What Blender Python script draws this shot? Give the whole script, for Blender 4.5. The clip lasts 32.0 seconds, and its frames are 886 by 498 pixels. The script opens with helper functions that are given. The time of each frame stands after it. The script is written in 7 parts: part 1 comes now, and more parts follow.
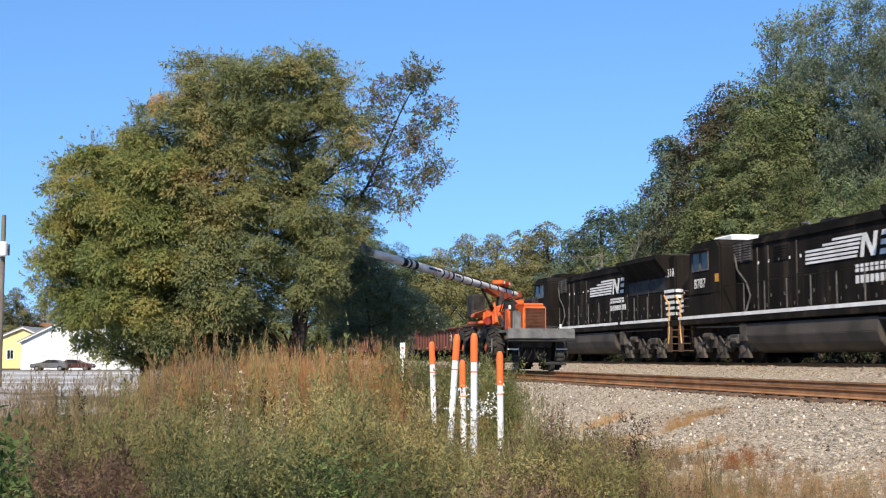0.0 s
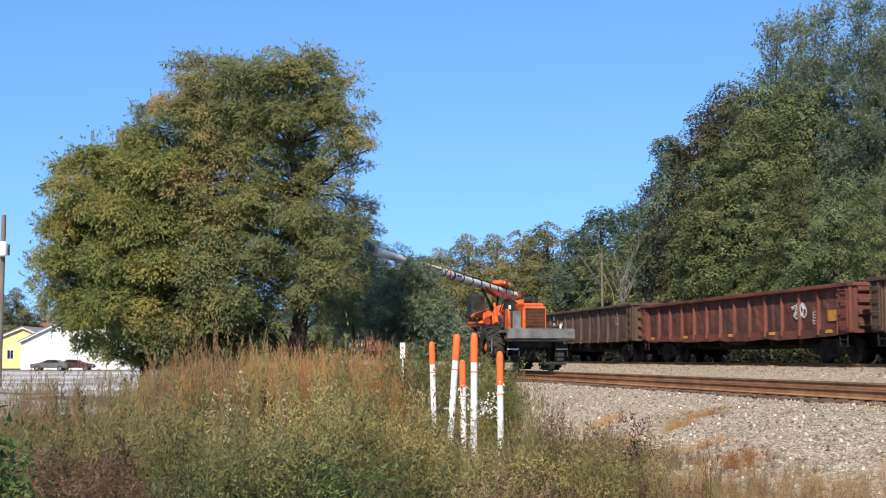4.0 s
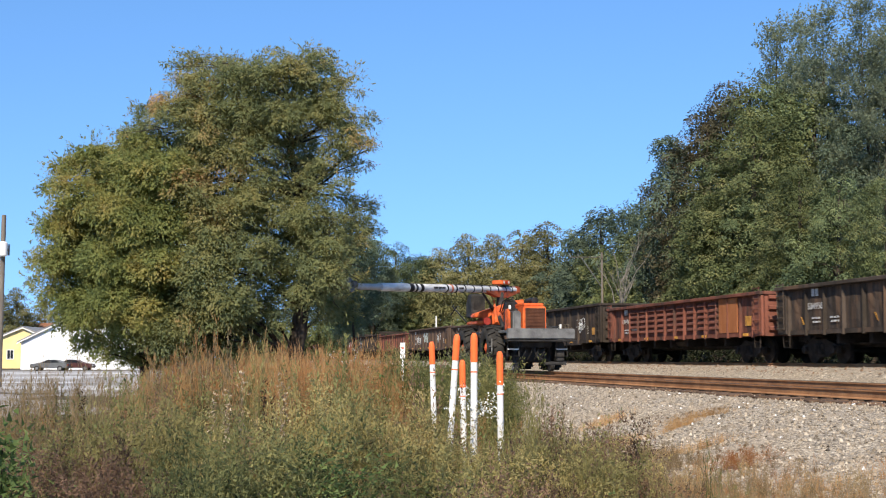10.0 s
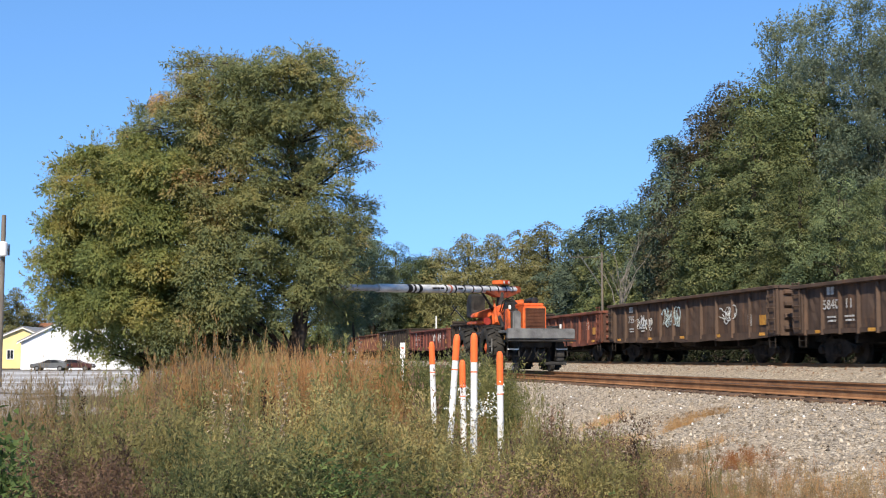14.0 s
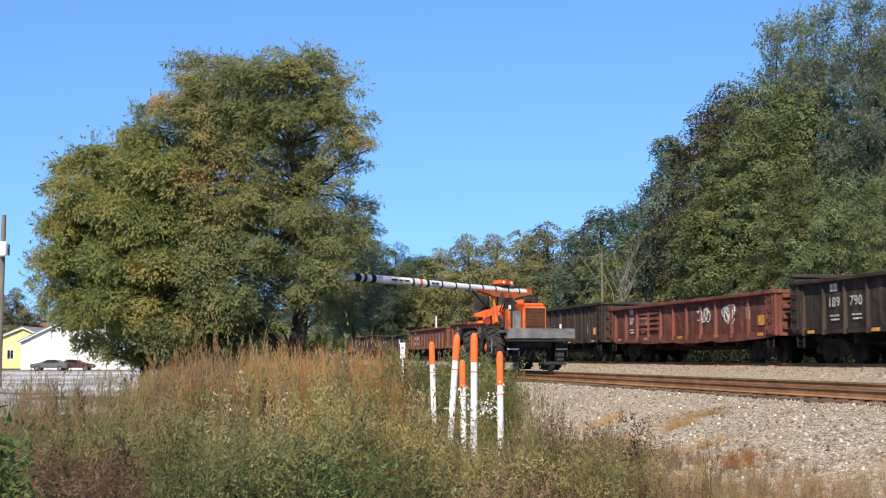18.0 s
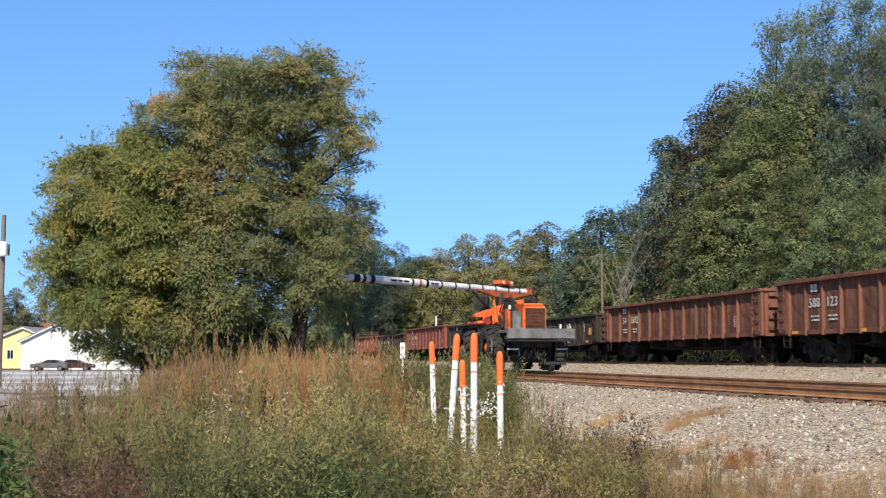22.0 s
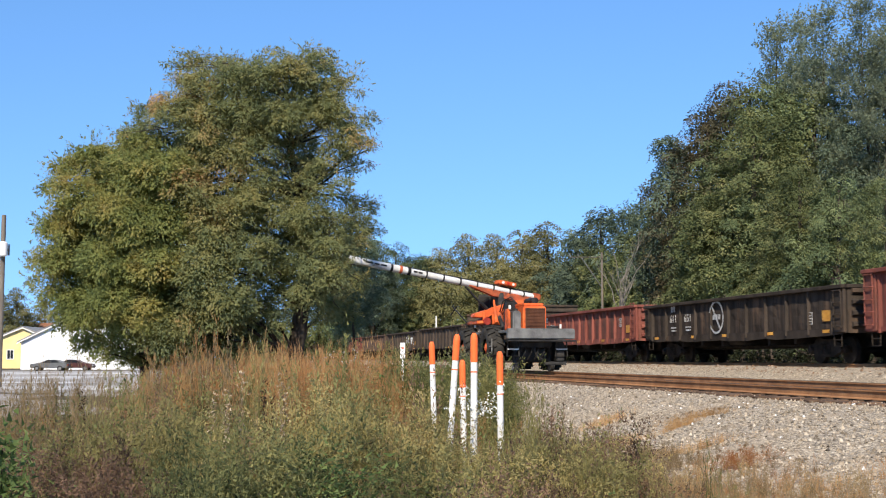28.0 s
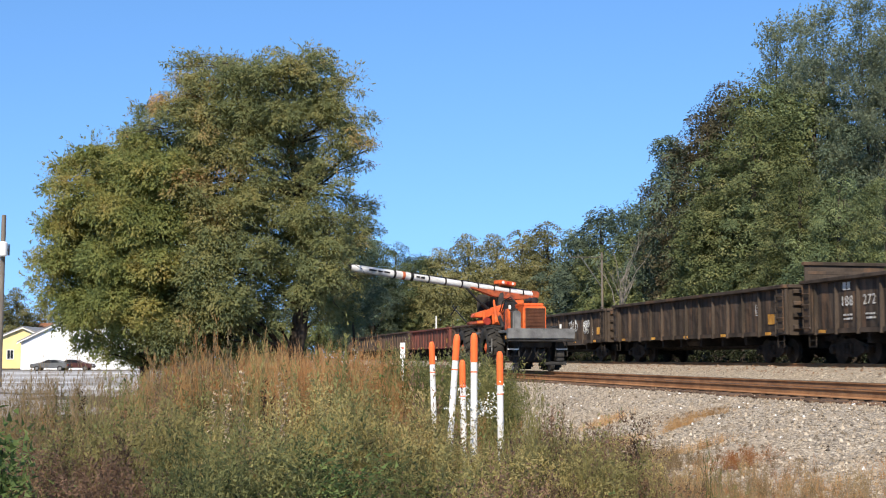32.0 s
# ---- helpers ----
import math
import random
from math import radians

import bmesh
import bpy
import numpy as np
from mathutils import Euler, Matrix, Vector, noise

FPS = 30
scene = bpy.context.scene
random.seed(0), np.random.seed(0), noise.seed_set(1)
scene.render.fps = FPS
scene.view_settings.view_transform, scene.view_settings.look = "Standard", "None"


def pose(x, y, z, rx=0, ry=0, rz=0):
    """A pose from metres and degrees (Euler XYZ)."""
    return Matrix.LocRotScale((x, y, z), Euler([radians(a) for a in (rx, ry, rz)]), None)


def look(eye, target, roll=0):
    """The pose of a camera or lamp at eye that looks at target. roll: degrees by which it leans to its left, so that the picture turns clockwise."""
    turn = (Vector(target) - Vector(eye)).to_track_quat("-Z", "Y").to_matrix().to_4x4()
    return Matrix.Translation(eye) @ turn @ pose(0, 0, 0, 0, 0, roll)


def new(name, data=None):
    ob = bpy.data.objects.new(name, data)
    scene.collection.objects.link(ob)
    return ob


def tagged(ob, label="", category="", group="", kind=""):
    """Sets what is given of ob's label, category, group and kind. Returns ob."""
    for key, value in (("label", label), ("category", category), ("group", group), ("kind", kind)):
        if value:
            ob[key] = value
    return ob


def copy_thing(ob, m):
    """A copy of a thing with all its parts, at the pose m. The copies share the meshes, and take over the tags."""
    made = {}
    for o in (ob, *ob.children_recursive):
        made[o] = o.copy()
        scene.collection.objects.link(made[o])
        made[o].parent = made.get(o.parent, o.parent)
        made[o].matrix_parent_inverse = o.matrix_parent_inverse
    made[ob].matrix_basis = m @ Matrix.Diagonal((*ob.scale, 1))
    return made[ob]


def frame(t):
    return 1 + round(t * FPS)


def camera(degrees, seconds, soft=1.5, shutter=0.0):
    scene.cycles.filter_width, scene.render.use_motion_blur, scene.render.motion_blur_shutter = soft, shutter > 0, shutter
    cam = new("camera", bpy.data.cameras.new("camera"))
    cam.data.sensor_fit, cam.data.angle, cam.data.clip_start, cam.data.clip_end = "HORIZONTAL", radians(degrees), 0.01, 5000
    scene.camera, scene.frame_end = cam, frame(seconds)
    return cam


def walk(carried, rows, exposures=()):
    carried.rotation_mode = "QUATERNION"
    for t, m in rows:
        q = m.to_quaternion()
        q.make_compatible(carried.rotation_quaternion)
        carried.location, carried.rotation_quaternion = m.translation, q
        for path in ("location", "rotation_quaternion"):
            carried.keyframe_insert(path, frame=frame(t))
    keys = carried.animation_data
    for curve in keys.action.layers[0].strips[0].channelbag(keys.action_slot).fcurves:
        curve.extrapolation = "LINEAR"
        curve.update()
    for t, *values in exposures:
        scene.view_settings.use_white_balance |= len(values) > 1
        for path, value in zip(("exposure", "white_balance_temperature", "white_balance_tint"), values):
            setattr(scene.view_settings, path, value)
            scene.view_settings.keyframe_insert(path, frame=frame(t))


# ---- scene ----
# A camera on a tripod beside a railway: a freight train rolls by behind a rail-mounted tree trimmer.
cam = camera(40.94, 32.0, soft=1.15, shutter=0.2)
STAND = pose(0, 0, 1.6, 90 + 5.25, 0, 0)
walk(cam, [(0.0, STAND), (32.0, STAND)], exposures=[(0.0, 0.48), (32.0, 0.48)])

# ---- light ----
SUN_TO = Vector((-0.16, -0.84, 0.72)).normalized()      # towards the sun, behind the camera
world = bpy.data.worlds.new("sky")
scene.world = world
world.use_nodes = True
wn = world.node_tree
sky = wn.nodes.new("ShaderNodeTexSky")
sky.sky_type = "NISHITA"
sky.sun_disc = False
sky.sun_elevation = math.asin(SUN_TO.z)
sky.sun_rotation = math.atan2(SUN_TO.x, SUN_TO.y)
sky.air_density, sky.dust_density, sky.ozone_density = 0.9, 0.0, 2.4
sky.altitude = 1800
wn.nodes["Background"].inputs["Strength"].default_value = 0.157
hue = wn.nodes.new("ShaderNodeHueSaturation")            # a deep, strongly coloured autumn sky
hue.inputs["Saturation"].default_value = 1.17
# the haze at the horizon is thin: the sky's lower part is drawn from a little higher up
wtc, wscale, wlift = wn.nodes.new("ShaderNodeTexCoord"), wn.nodes.new("ShaderNodeVectorMath"), wn.nodes.new("ShaderNodeVectorMath")
wscale.operation, wlift.operation = "MULTIPLY", "ADD"
wscale.inputs[1].default_value, wlift.inputs[1].default_value = (1, 1, 0.58), (0, 0, 0.14)
wn.links.new(wtc.outputs["Generated"], wscale.inputs[0])
wn.links.new(wscale.outputs[0], wlift.inputs[0])
wn.links.new(wlift.outputs[0], sky.inputs["Vector"])
wn.links.new(sky.outputs["Color"], hue.inputs["Color"])
wn.links.new(hue.outputs["Color"], wn.nodes["Background"].inputs["Color"])
sun = new("sun", bpy.data.lights.new("sun", "SUN"))
sun.data.energy, sun.data.angle, sun.data.color = 5.0, radians(0.5), (1.0, 0.89, 0.73)
sun.matrix_world = look((0, 0, 60), Vector((0, 0, 60)) - SUN_TO)

# ---- helpers of this scene ----
TH = radians(12.02)                       # the track runs away to the left of the view
CT, ST = math.cos(TH), math.sin(TH)
TURN = 90 + 12.02


def trk(s, d, z=0.0):
    """World place s metres along the track and d metres across it from the camera."""
    return Vector((-s * ST + d * CT, s * CT + d * ST, z))


def trk_pose(s, d, z=0.0):
    """Local x runs away along the track, local y towards the camera's side."""
    v = trk(s, d, z)
    return pose(v.x, v.y, v.z, 0, 0, TURN)


def fastmesh(name, verts, faces):
    """A mesh from arrays of corners (n, 3) and of faces (m, k), all with k corners."""
    verts, faces = np.asarray(verts, np.float32), np.asarray(faces, np.int32)
    me = bpy.data.meshes.new(name)
    m, k = faces.shape
    me.vertices.add(len(verts))
    me.vertices.foreach_set("co", verts.ravel())
    me.loops.add(m * k)
    me.loops.foreach_set("vertex_index", faces.ravel())
    me.polygons.add(m)
    me.polygons.foreach_set("loop_start", np.arange(0, m * k, k, dtype=np.int32))
    me.update(calc_edges=True)
    me.validate()
    return me


def bm_mesh(name, bm):
    me = bpy.data.meshes.new(name)
    bmesh.ops.recalc_face_normals(bm, faces=bm.faces)
    bm.to_mesh(me)
    bm.free()
    return me


def part(name, shape, material, parent=None, label="", place=None, smooth=False):
    """Links a bmesh or mesh as one object, under its thing or part."""
    me = shape if isinstance(shape, bpy.types.Mesh) else bm_mesh(name, shape)
    ob = new(name, me)
    if material is not None and not me.materials:
        me.materials.append(material)
    if smooth:
        me.polygons.foreach_set("use_smooth", [True] * len(me.polygons))
    if parent is not None:
        ob.parent = parent
    if place is not None:
        ob.matrix_basis = place
    if label:
        tagged(ob, label)
    return ob


def thing(name, label, category, place=None, group=""):
    ob = new(name)
    ob.empty_display_size = 0.2
    tagged(ob, label, category, group)
    if place is not None:
        ob.matrix_basis = place
    return ob


def box(bm, x0, x1, y0, y1, z0, z1, bevel=0.0):
    g = bmesh.ops.create_cube(bm, size=1.0)
    for v in g["verts"]:
        v.co = Vector((x0 + (v.co.x + 0.5) * (x1 - x0), y0 + (v.co.y + 0.5) * (y1 - y0), z0 + (v.co.z + 0.5) * (z1 - z0)))
    if bevel:
        es = list({e for v in g["verts"] for e in v.link_edges})
        bmesh.ops.bevel(bm, geom=es, offset=bevel, segments=1, affect="EDGES")
    return bm


def bx(x0, x1, y0, y1, z0, z1, bevel=0.0):
    return box(bmesh.new(), x0, x1, y0, y1, z0, z1, bevel)


def tube(bm, pts, radii, sides=8, cap=True):
    """A round tapering tube along points."""
    pts = [Vector(p) for p in pts]
    rings = []
    side = Vector((0.13, 0.97, 0.21))
    for i, p in enumerate(pts):
        d = (pts[min(i + 1, len(pts) - 1)] - pts[max(i - 1, 0)]).normalized()
        u = d.cross(side)
        if u.length < 0.1:
            u = d.cross(Vector((1, 0, 0)))
        u.normalize()
        w = d.cross(u)
        r = radii[i] if isinstance(radii, (list, tuple)) else radii
        rings.append([bm.verts.new(p + r * (math.cos(a) * u + math.sin(a) * w)) for a in (2 * math.pi * k / sides for k in range(sides))])
    for a, b in zip(rings, rings[1:]):
        for k in range(sides):
            bm.faces.new((a[k], a[(k + 1) % sides], b[(k + 1) % sides], b[k]))
    if cap:
        bm.faces.new(rings[0][::-1])
        bm.faces.new(rings[-1])
    return bm


def prism(bm, outline, y0, y1):
    """An outline in x and z, drawn out along y."""
    a = [bm.verts.new((x, y0, z)) for x, z in outline]
    b = [bm.verts.new((x, y1, z)) for x, z in outline]
    n = len(a)
    for k in range(n):
        bm.faces.new((a[k], a[(k + 1) % n], b[(k + 1) % n], b[k]))
    bm.faces.new(a[::-1])
    bm.faces.new(b)
    return bm


def disc(bm, c, axis, r, w, sides=24):
    """A drum of radius r and width w about an axis at c."""
    ax = Vector(axis).normalized() * (w / 2)
    return tube(bm, [Vector(c) - ax, Vector(c) + ax], r, sides)


def text_mesh(words, size, extrude=0.004):
    """Flat letters in the plane x-z, centred, facing -y."""
    cu = bpy.data.curves.new("letters", "FONT")
    cu.body, cu.size, cu.extrude, cu.align_x, cu.align_y = words, size, extrude, "CENTER", "CENTER"
    ob = bpy.data.objects.new("letters", cu)
    scene.collection.objects.link(ob)
    bpy.context.view_layer.update()
    me = bpy.data.meshes.new_from_object(ob)
    bpy.data.objects.remove(ob)
    return me


# ---- materials ----
def mat(name, low, high, scale=3.0, rough=0.7, metal=0.0, bump=0.15, stain=None, stain_at=0.55, stain_scale=0.7, fine=40.0, coord="Object", vary=0.0, stretch=None, gloss=0.22):
    """Two-scale coloured surface: a cloudy mix of low and high, fine grain, an optional stain colour, and bump."""
    m = bpy.data.materials.new(name)
    m.use_nodes = True
    t = m.node_tree
    n, ln = t.nodes, t.links
    b = n["Principled BSDF"]
    tc = n.new("ShaderNodeTexCoord")
    src = tc.outputs[coord]
    if stretch:
        mp = n.new("ShaderNodeMapping")
        mp.inputs["Scale"].default_value = stretch
        ln.new(src, mp.inputs["Vector"])
        src = mp.outputs["Vector"]
    if vary:
        oi = n.new("ShaderNodeObjectInfo")
        sc = n.new("ShaderNodeVectorMath")
        sc.operation = "ADD"
        mu = n.new("ShaderNodeMath")
        mu.operation = "MULTIPLY"
        mu.inputs[1].default_value = 53.0
        ln.new(oi.outputs["Random"], mu.inputs[0])
        ln.new(src, sc.inputs[0])
        ln.new(mu.outputs[0], sc.inputs[1])
        src = sc.outputs[0]
    big, small = n.new("ShaderNodeTexNoise"), n.new("ShaderNodeTexNoise")
    big.inputs["Scale"].default_value, small.inputs["Scale"].default_value = scale, fine
    big.inputs["Detail"].default_value, small.inputs["Detail"].default_value = 6.0, 3.0
    ln.new(src, big.inputs["Vector"])
    ln.new(src, small.inputs["Vector"])
    ramp = n.new("ShaderNodeValToRGB")
    ramp.color_ramp.elements[0].position, ramp.color_ramp.elements[1].position = 0.35, 0.68
    ramp.color_ramp.elements[0].color, ramp.color_ramp.elements[1].color = (*low, 1), (*high, 1)
    ad = n.new("ShaderNodeMath")
    ad.operation = "MULTIPLY_ADD"
    ad.inputs[1].default_value, ad.inputs[2].default_value = 0.35, -0.17
    ln.new(small.outputs["Fac"], ad.inputs[0])
    sm = n.new("ShaderNodeMath")
    sm.operation = "ADD"
    ln.new(big.outputs["Fac"], sm.inputs[0])
    ln.new(ad.outputs[0], sm.inputs[1])
    ln.new(sm.outputs[0], ramp.inputs["Fac"])
    col = ramp.outputs["Color"]
    if stain:
        st = n.new("ShaderNodeTexNoise")
        st.inputs["Scale"].default_value, st.inputs["Detail"].default_value = stain_scale, 8.0
        st.inputs["Roughness"].default_value = 0.65
        ln.new(src, st.inputs["Vector"])
        sr = n.new("ShaderNodeValToRGB")
        sr.color_ramp.elements[0].position, sr.color_ramp.elements[1].position = stain_at, stain_at + 0.12
        ln.new(st.outputs["Fac"], sr.inputs["Fac"])
        mx = n.new("ShaderNodeMix")
        mx.data_type = "RGBA"
        ln.new(sr.outputs["Color"], mx.inputs["Factor"])
        ln.new(col, mx.inputs["A"])
        mx.inputs["B"].default_value = (*stain, 1)
        col = mx.outputs["Result"]
    if vary:
        hv = n.new("ShaderNodeHueSaturation")
        mr = n.new("ShaderNodeMapRange")
        mr.inputs["To Min"].default_value, mr.inputs["To Max"].default_value = 1 - vary, 1 + vary
        ln.new(oi.outputs["Random"], mr.inputs["Value"])
        ln.new(mr.outputs["Result"], hv.inputs["Value"])
        ln.new(col, hv.inputs["Color"])
        col = hv.outputs["Color"]
    ln.new(col, b.inputs["Base Color"])
    b.inputs["Roughness"].default_value, b.inputs["Metallic"].default_value = rough, metal
    b.inputs["Specular IOR Level"].default_value = gloss
    if bump:
        bp = n.new("ShaderNodeBump")
        bp.inputs["Strength"].default_value, bp.inputs["Distance"].default_value = bump, 0.02
        ln.new(sm.outputs[0], bp.inputs["Height"])
        ln.new(bp.outputs["Normal"], b.inputs["Normal"])
    return m


def leaf_mat(name, colours, through_light=0.48, rough=0.6, patch=0.84, patch_scale=1.3, broad=0.28, tall_grain=1.0):
    """Leaves: a clump takes one tone between the given colours, each leaf strays a little from it; thin, so some light passes."""
    m = bpy.data.materials.new(name)
    m.use_nodes = True
    n, ln = m.node_tree.nodes, m.node_tree.links
    b = n["Principled BSDF"]
    g = n.new("ShaderNodeNewGeometry")
    oi = n.new("ShaderNodeObjectInfo")
    tc = n.new("ShaderNodeTexCoord")
    mp = n.new("ShaderNodeMapping")
    mp.inputs["Scale"].default_value = (1, 1, tall_grain)
    ln.new(tc.outputs["Object"], mp.inputs["Vector"])
    shares = []
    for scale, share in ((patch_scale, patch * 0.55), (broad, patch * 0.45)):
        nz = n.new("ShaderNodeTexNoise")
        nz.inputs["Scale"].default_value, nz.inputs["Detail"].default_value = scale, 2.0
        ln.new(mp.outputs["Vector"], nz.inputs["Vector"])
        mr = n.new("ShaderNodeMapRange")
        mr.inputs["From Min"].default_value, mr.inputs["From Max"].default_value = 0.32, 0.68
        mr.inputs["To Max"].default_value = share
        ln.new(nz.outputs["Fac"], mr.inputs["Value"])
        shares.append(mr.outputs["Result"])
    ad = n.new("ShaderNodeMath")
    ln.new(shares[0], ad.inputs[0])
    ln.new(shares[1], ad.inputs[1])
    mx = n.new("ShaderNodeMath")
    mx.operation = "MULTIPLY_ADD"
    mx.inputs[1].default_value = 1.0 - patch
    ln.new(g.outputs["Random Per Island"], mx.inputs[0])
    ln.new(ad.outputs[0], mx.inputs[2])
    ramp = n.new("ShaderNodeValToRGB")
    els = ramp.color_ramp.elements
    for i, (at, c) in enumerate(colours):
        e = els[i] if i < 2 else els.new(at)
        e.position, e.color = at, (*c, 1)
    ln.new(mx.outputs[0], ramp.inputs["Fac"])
    hv = n.new("ShaderNodeHueSaturation")
    vr = n.new("ShaderNodeMapRange")
    vr.inputs["To Min"].default_value, vr.inputs["To Max"].default_value = 0.8, 1.2
    ln.new(oi.outputs["Random"], vr.inputs["Value"])
    ln.new(vr.outputs["Result"], hv.inputs["Value"])
    ln.new(ramp.outputs["Color"], hv.inputs["Color"])
    ln.new(hv.outputs["Color"], b.inputs["Base Color"])
    b.inputs["Roughness"].default_value = rough
    b.inputs["Specular IOR Level"].default_value = 0.12
    tr = n.new("ShaderNodeBsdfTranslucent")
    ln.new(hv.outputs["Color"], tr.inputs["Color"])
    mi = n.new("ShaderNodeMixShader")
    mi.inputs["Fac"].default_value = through_light
    ln.new(b.outputs["BSDF"], mi.inputs[1])
    ln.new(tr.outputs["BSDF"], mi.inputs[2])
    ln.new(mi.outputs["Shader"], n["Material Output"].inputs["Surface"])
    return m


SOIL = mat("soil", (0.05, 0.040, 0.027), (0.12, 0.095, 0.06), 0.9, 0.95, bump=0.4, fine=9.0, stain=(0.10, 0.12, 0.04), stain_scale=0.4)


def gravel_mat(name, cell, low, mid, high, dirt):
    """Packed crushed stone: a shade for every stone, dark joints, patches of dirt."""
    m = bpy.data.materials.new(name)
    m.use_nodes = True
    n, ln = m.node_tree.nodes, m.node_tree.links
    b = n["Principled BSDF"]
    tc = n.new("ShaderNodeTexCoord")
    vo, ed, nz = n.new("ShaderNodeTexVoronoi"), n.new("ShaderNodeTexVoronoi"), n.new("ShaderNodeTexNoise")
    ed.feature = "DISTANCE_TO_EDGE"
    vo.inputs["Scale"].default_value = ed.inputs["Scale"].default_value = cell
    nz.inputs["Scale"].default_value, nz.inputs["Detail"].default_value = 0.5, 6.0
    for k in (vo, ed, nz):
        ln.new(tc.outputs["Object"], k.inputs["Vector"])
    sp = n.new("ShaderNodeSeparateColor")
    ln.new(vo.outputs["Color"], sp.inputs["Color"])
    ramp = n.new("ShaderNodeValToRGB")
    els = ramp.color_ramp.elements
    els[0].position, els[0].color, els[1].position, els[1].color = 0.0, (*low, 1), 1.0, (*high, 1)
    e = els.new(0.6)
    e.color = (*mid, 1)
    ln.new(sp.outputs["Red"], ramp.inputs["Fac"])
    dr = n.new("ShaderNodeValToRGB")
    dr.color_ramp.elements[0].position, dr.color_ramp.elements[1].position = 0.48, 0.72
    ln.new(nz.outputs["Fac"], dr.inputs["Fac"])
    mx = n.new("ShaderNodeMix")
    mx.data_type = "RGBA"
    sc = n.new("ShaderNodeMath")
    sc.operation = "MULTIPLY"
    sc.inputs[1].default_value = 0.6
    ln.new(dr.outputs["Color"], sc.inputs[0])
    ln.new(sc.outputs[0], mx.inputs["Factor"])
    ln.new(ramp.outputs["Color"], mx.inputs["A"])
    mx.inputs["B"].default_value = (*dirt, 1)
    ln.new(mx.outputs["Result"], b.inputs["Base Color"])
    b.inputs["Roughness"].default_value = 0.95
    bp = n.new("ShaderNodeBump")
    bp.inputs["Strength"].default_value, bp.inputs["Distance"].default_value = 0.7, 0.02
    ln.new(ed.outputs["Distance"], bp.inputs["Height"])
    ln.new(bp.outputs["Normal"], b.inputs["Normal"])
    return m


GRAVEL = gravel_mat("gravel", 30.0, (0.085, 0.070, 0.052), (0.315, 0.254, 0.176), (0.585, 0.50, 0.375), (0.31, 0.23, 0.143))
STONE = leaf_mat("stone", [(0.0, (0.069, 0.055, 0.041)), (1.0, (0.699, 0.612, 0.484)), (0.5, (0.286, 0.230, 0.162)), (0.85, (0.458, 0.380, 0.283))], 0.0, 0.9, 0.2, 0.45)
RUSTY_STONE = leaf_mat("rusty_stone", [(0.0, (0.12, 0.07, 0.04)), (1.0, (0.40, 0.30, 0.22)), (0.5, (0.22, 0.13, 0.075))], 0.0, 0.9, 0.45, 0.45)
ASPHALT = mat("asphalt", (0.25, 0.235, 0.21), (0.42, 0.39, 0.35), 0.25, 0.9, bump=0.2, fine=3.0, stain=(0.56, 0.53, 0.48), stain_at=0.58, stain_scale=0.12)
RAIL_SIDE = mat("rail_rust", (0.24, 0.115, 0.052), (0.42, 0.215, 0.10), 2.0, 0.85, 0.2, fine=30)
# the rail head's dark colour also holds the shadow line along the rail
RAIL_TOP = mat("shade_dark_rail_steel", (0.030, 0.025, 0.022), (0.065, 0.052, 0.044), 6.0, 0.6, 0.3, bump=0.02, gloss=0.1)
TIE_WOOD = mat("tie_wood", (0.055, 0.035, 0.025), (0.15, 0.095, 0.06), 4.0, 0.95, bump=0.5, vary=0.3, stretch=(6, 1, 6))
BARK = mat("bark", (0.022, 0.018, 0.014), (0.085, 0.066, 0.050), 7.0, 0.95, bump=0.8, fine=30, stretch=(1, 1, 0.25))
PALE_BARK = mat("grey_dead_wood", (0.13, 0.115, 0.095), (0.25, 0.225, 0.19), 6.0, 0.9, bump=0.4, stretch=(1, 1, 0.3))
LOCUST = leaf_mat("locust_leaves", [(0.0, (0.110, 0.135, 0.072)), (1.0, (0.541, 0.309, 0.172)), (0.40, (0.193, 0.212, 0.092)), (0.66, (0.294, 0.272, 0.109)), (0.84, (0.425, 0.289, 0.133))])
BROAD = leaf_mat("broad_leaves", [(0.0, (0.159, 0.207, 0.081)), (1.0, (0.577, 0.411, 0.161)), (0.45, (0.302, 0.330, 0.109)), (0.75, (0.432, 0.383, 0.129))])
# next three: dark tones paint the gaps between clumps, light ones sunlit leaves
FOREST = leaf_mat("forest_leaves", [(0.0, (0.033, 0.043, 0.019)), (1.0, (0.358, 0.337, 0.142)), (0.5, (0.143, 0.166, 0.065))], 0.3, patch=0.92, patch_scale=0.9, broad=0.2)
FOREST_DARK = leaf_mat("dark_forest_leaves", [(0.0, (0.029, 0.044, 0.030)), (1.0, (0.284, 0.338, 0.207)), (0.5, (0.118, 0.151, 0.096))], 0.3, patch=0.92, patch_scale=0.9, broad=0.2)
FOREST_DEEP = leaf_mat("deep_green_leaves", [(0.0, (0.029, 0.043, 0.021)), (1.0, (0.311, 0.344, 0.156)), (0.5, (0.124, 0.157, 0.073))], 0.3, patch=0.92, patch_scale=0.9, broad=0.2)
FOREST_BROWN = leaf_mat("turning_leaves", [(0.0, (0.066, 0.066, 0.038)), (1.0, (0.200, 0.148, 0.090)), (0.5, (0.120, 0.106, 0.060))], 0.3, patch=0.92, patch_scale=0.9, broad=0.2)
FOREST_PALE = leaf_mat("poplar_leaves", [(0.0, (0.113, 0.149, 0.095)), (1.0, (0.366, 0.371, 0.244)), (0.5, (0.204, 0.235, 0.148))], patch_scale=0.7, broad=0.16)
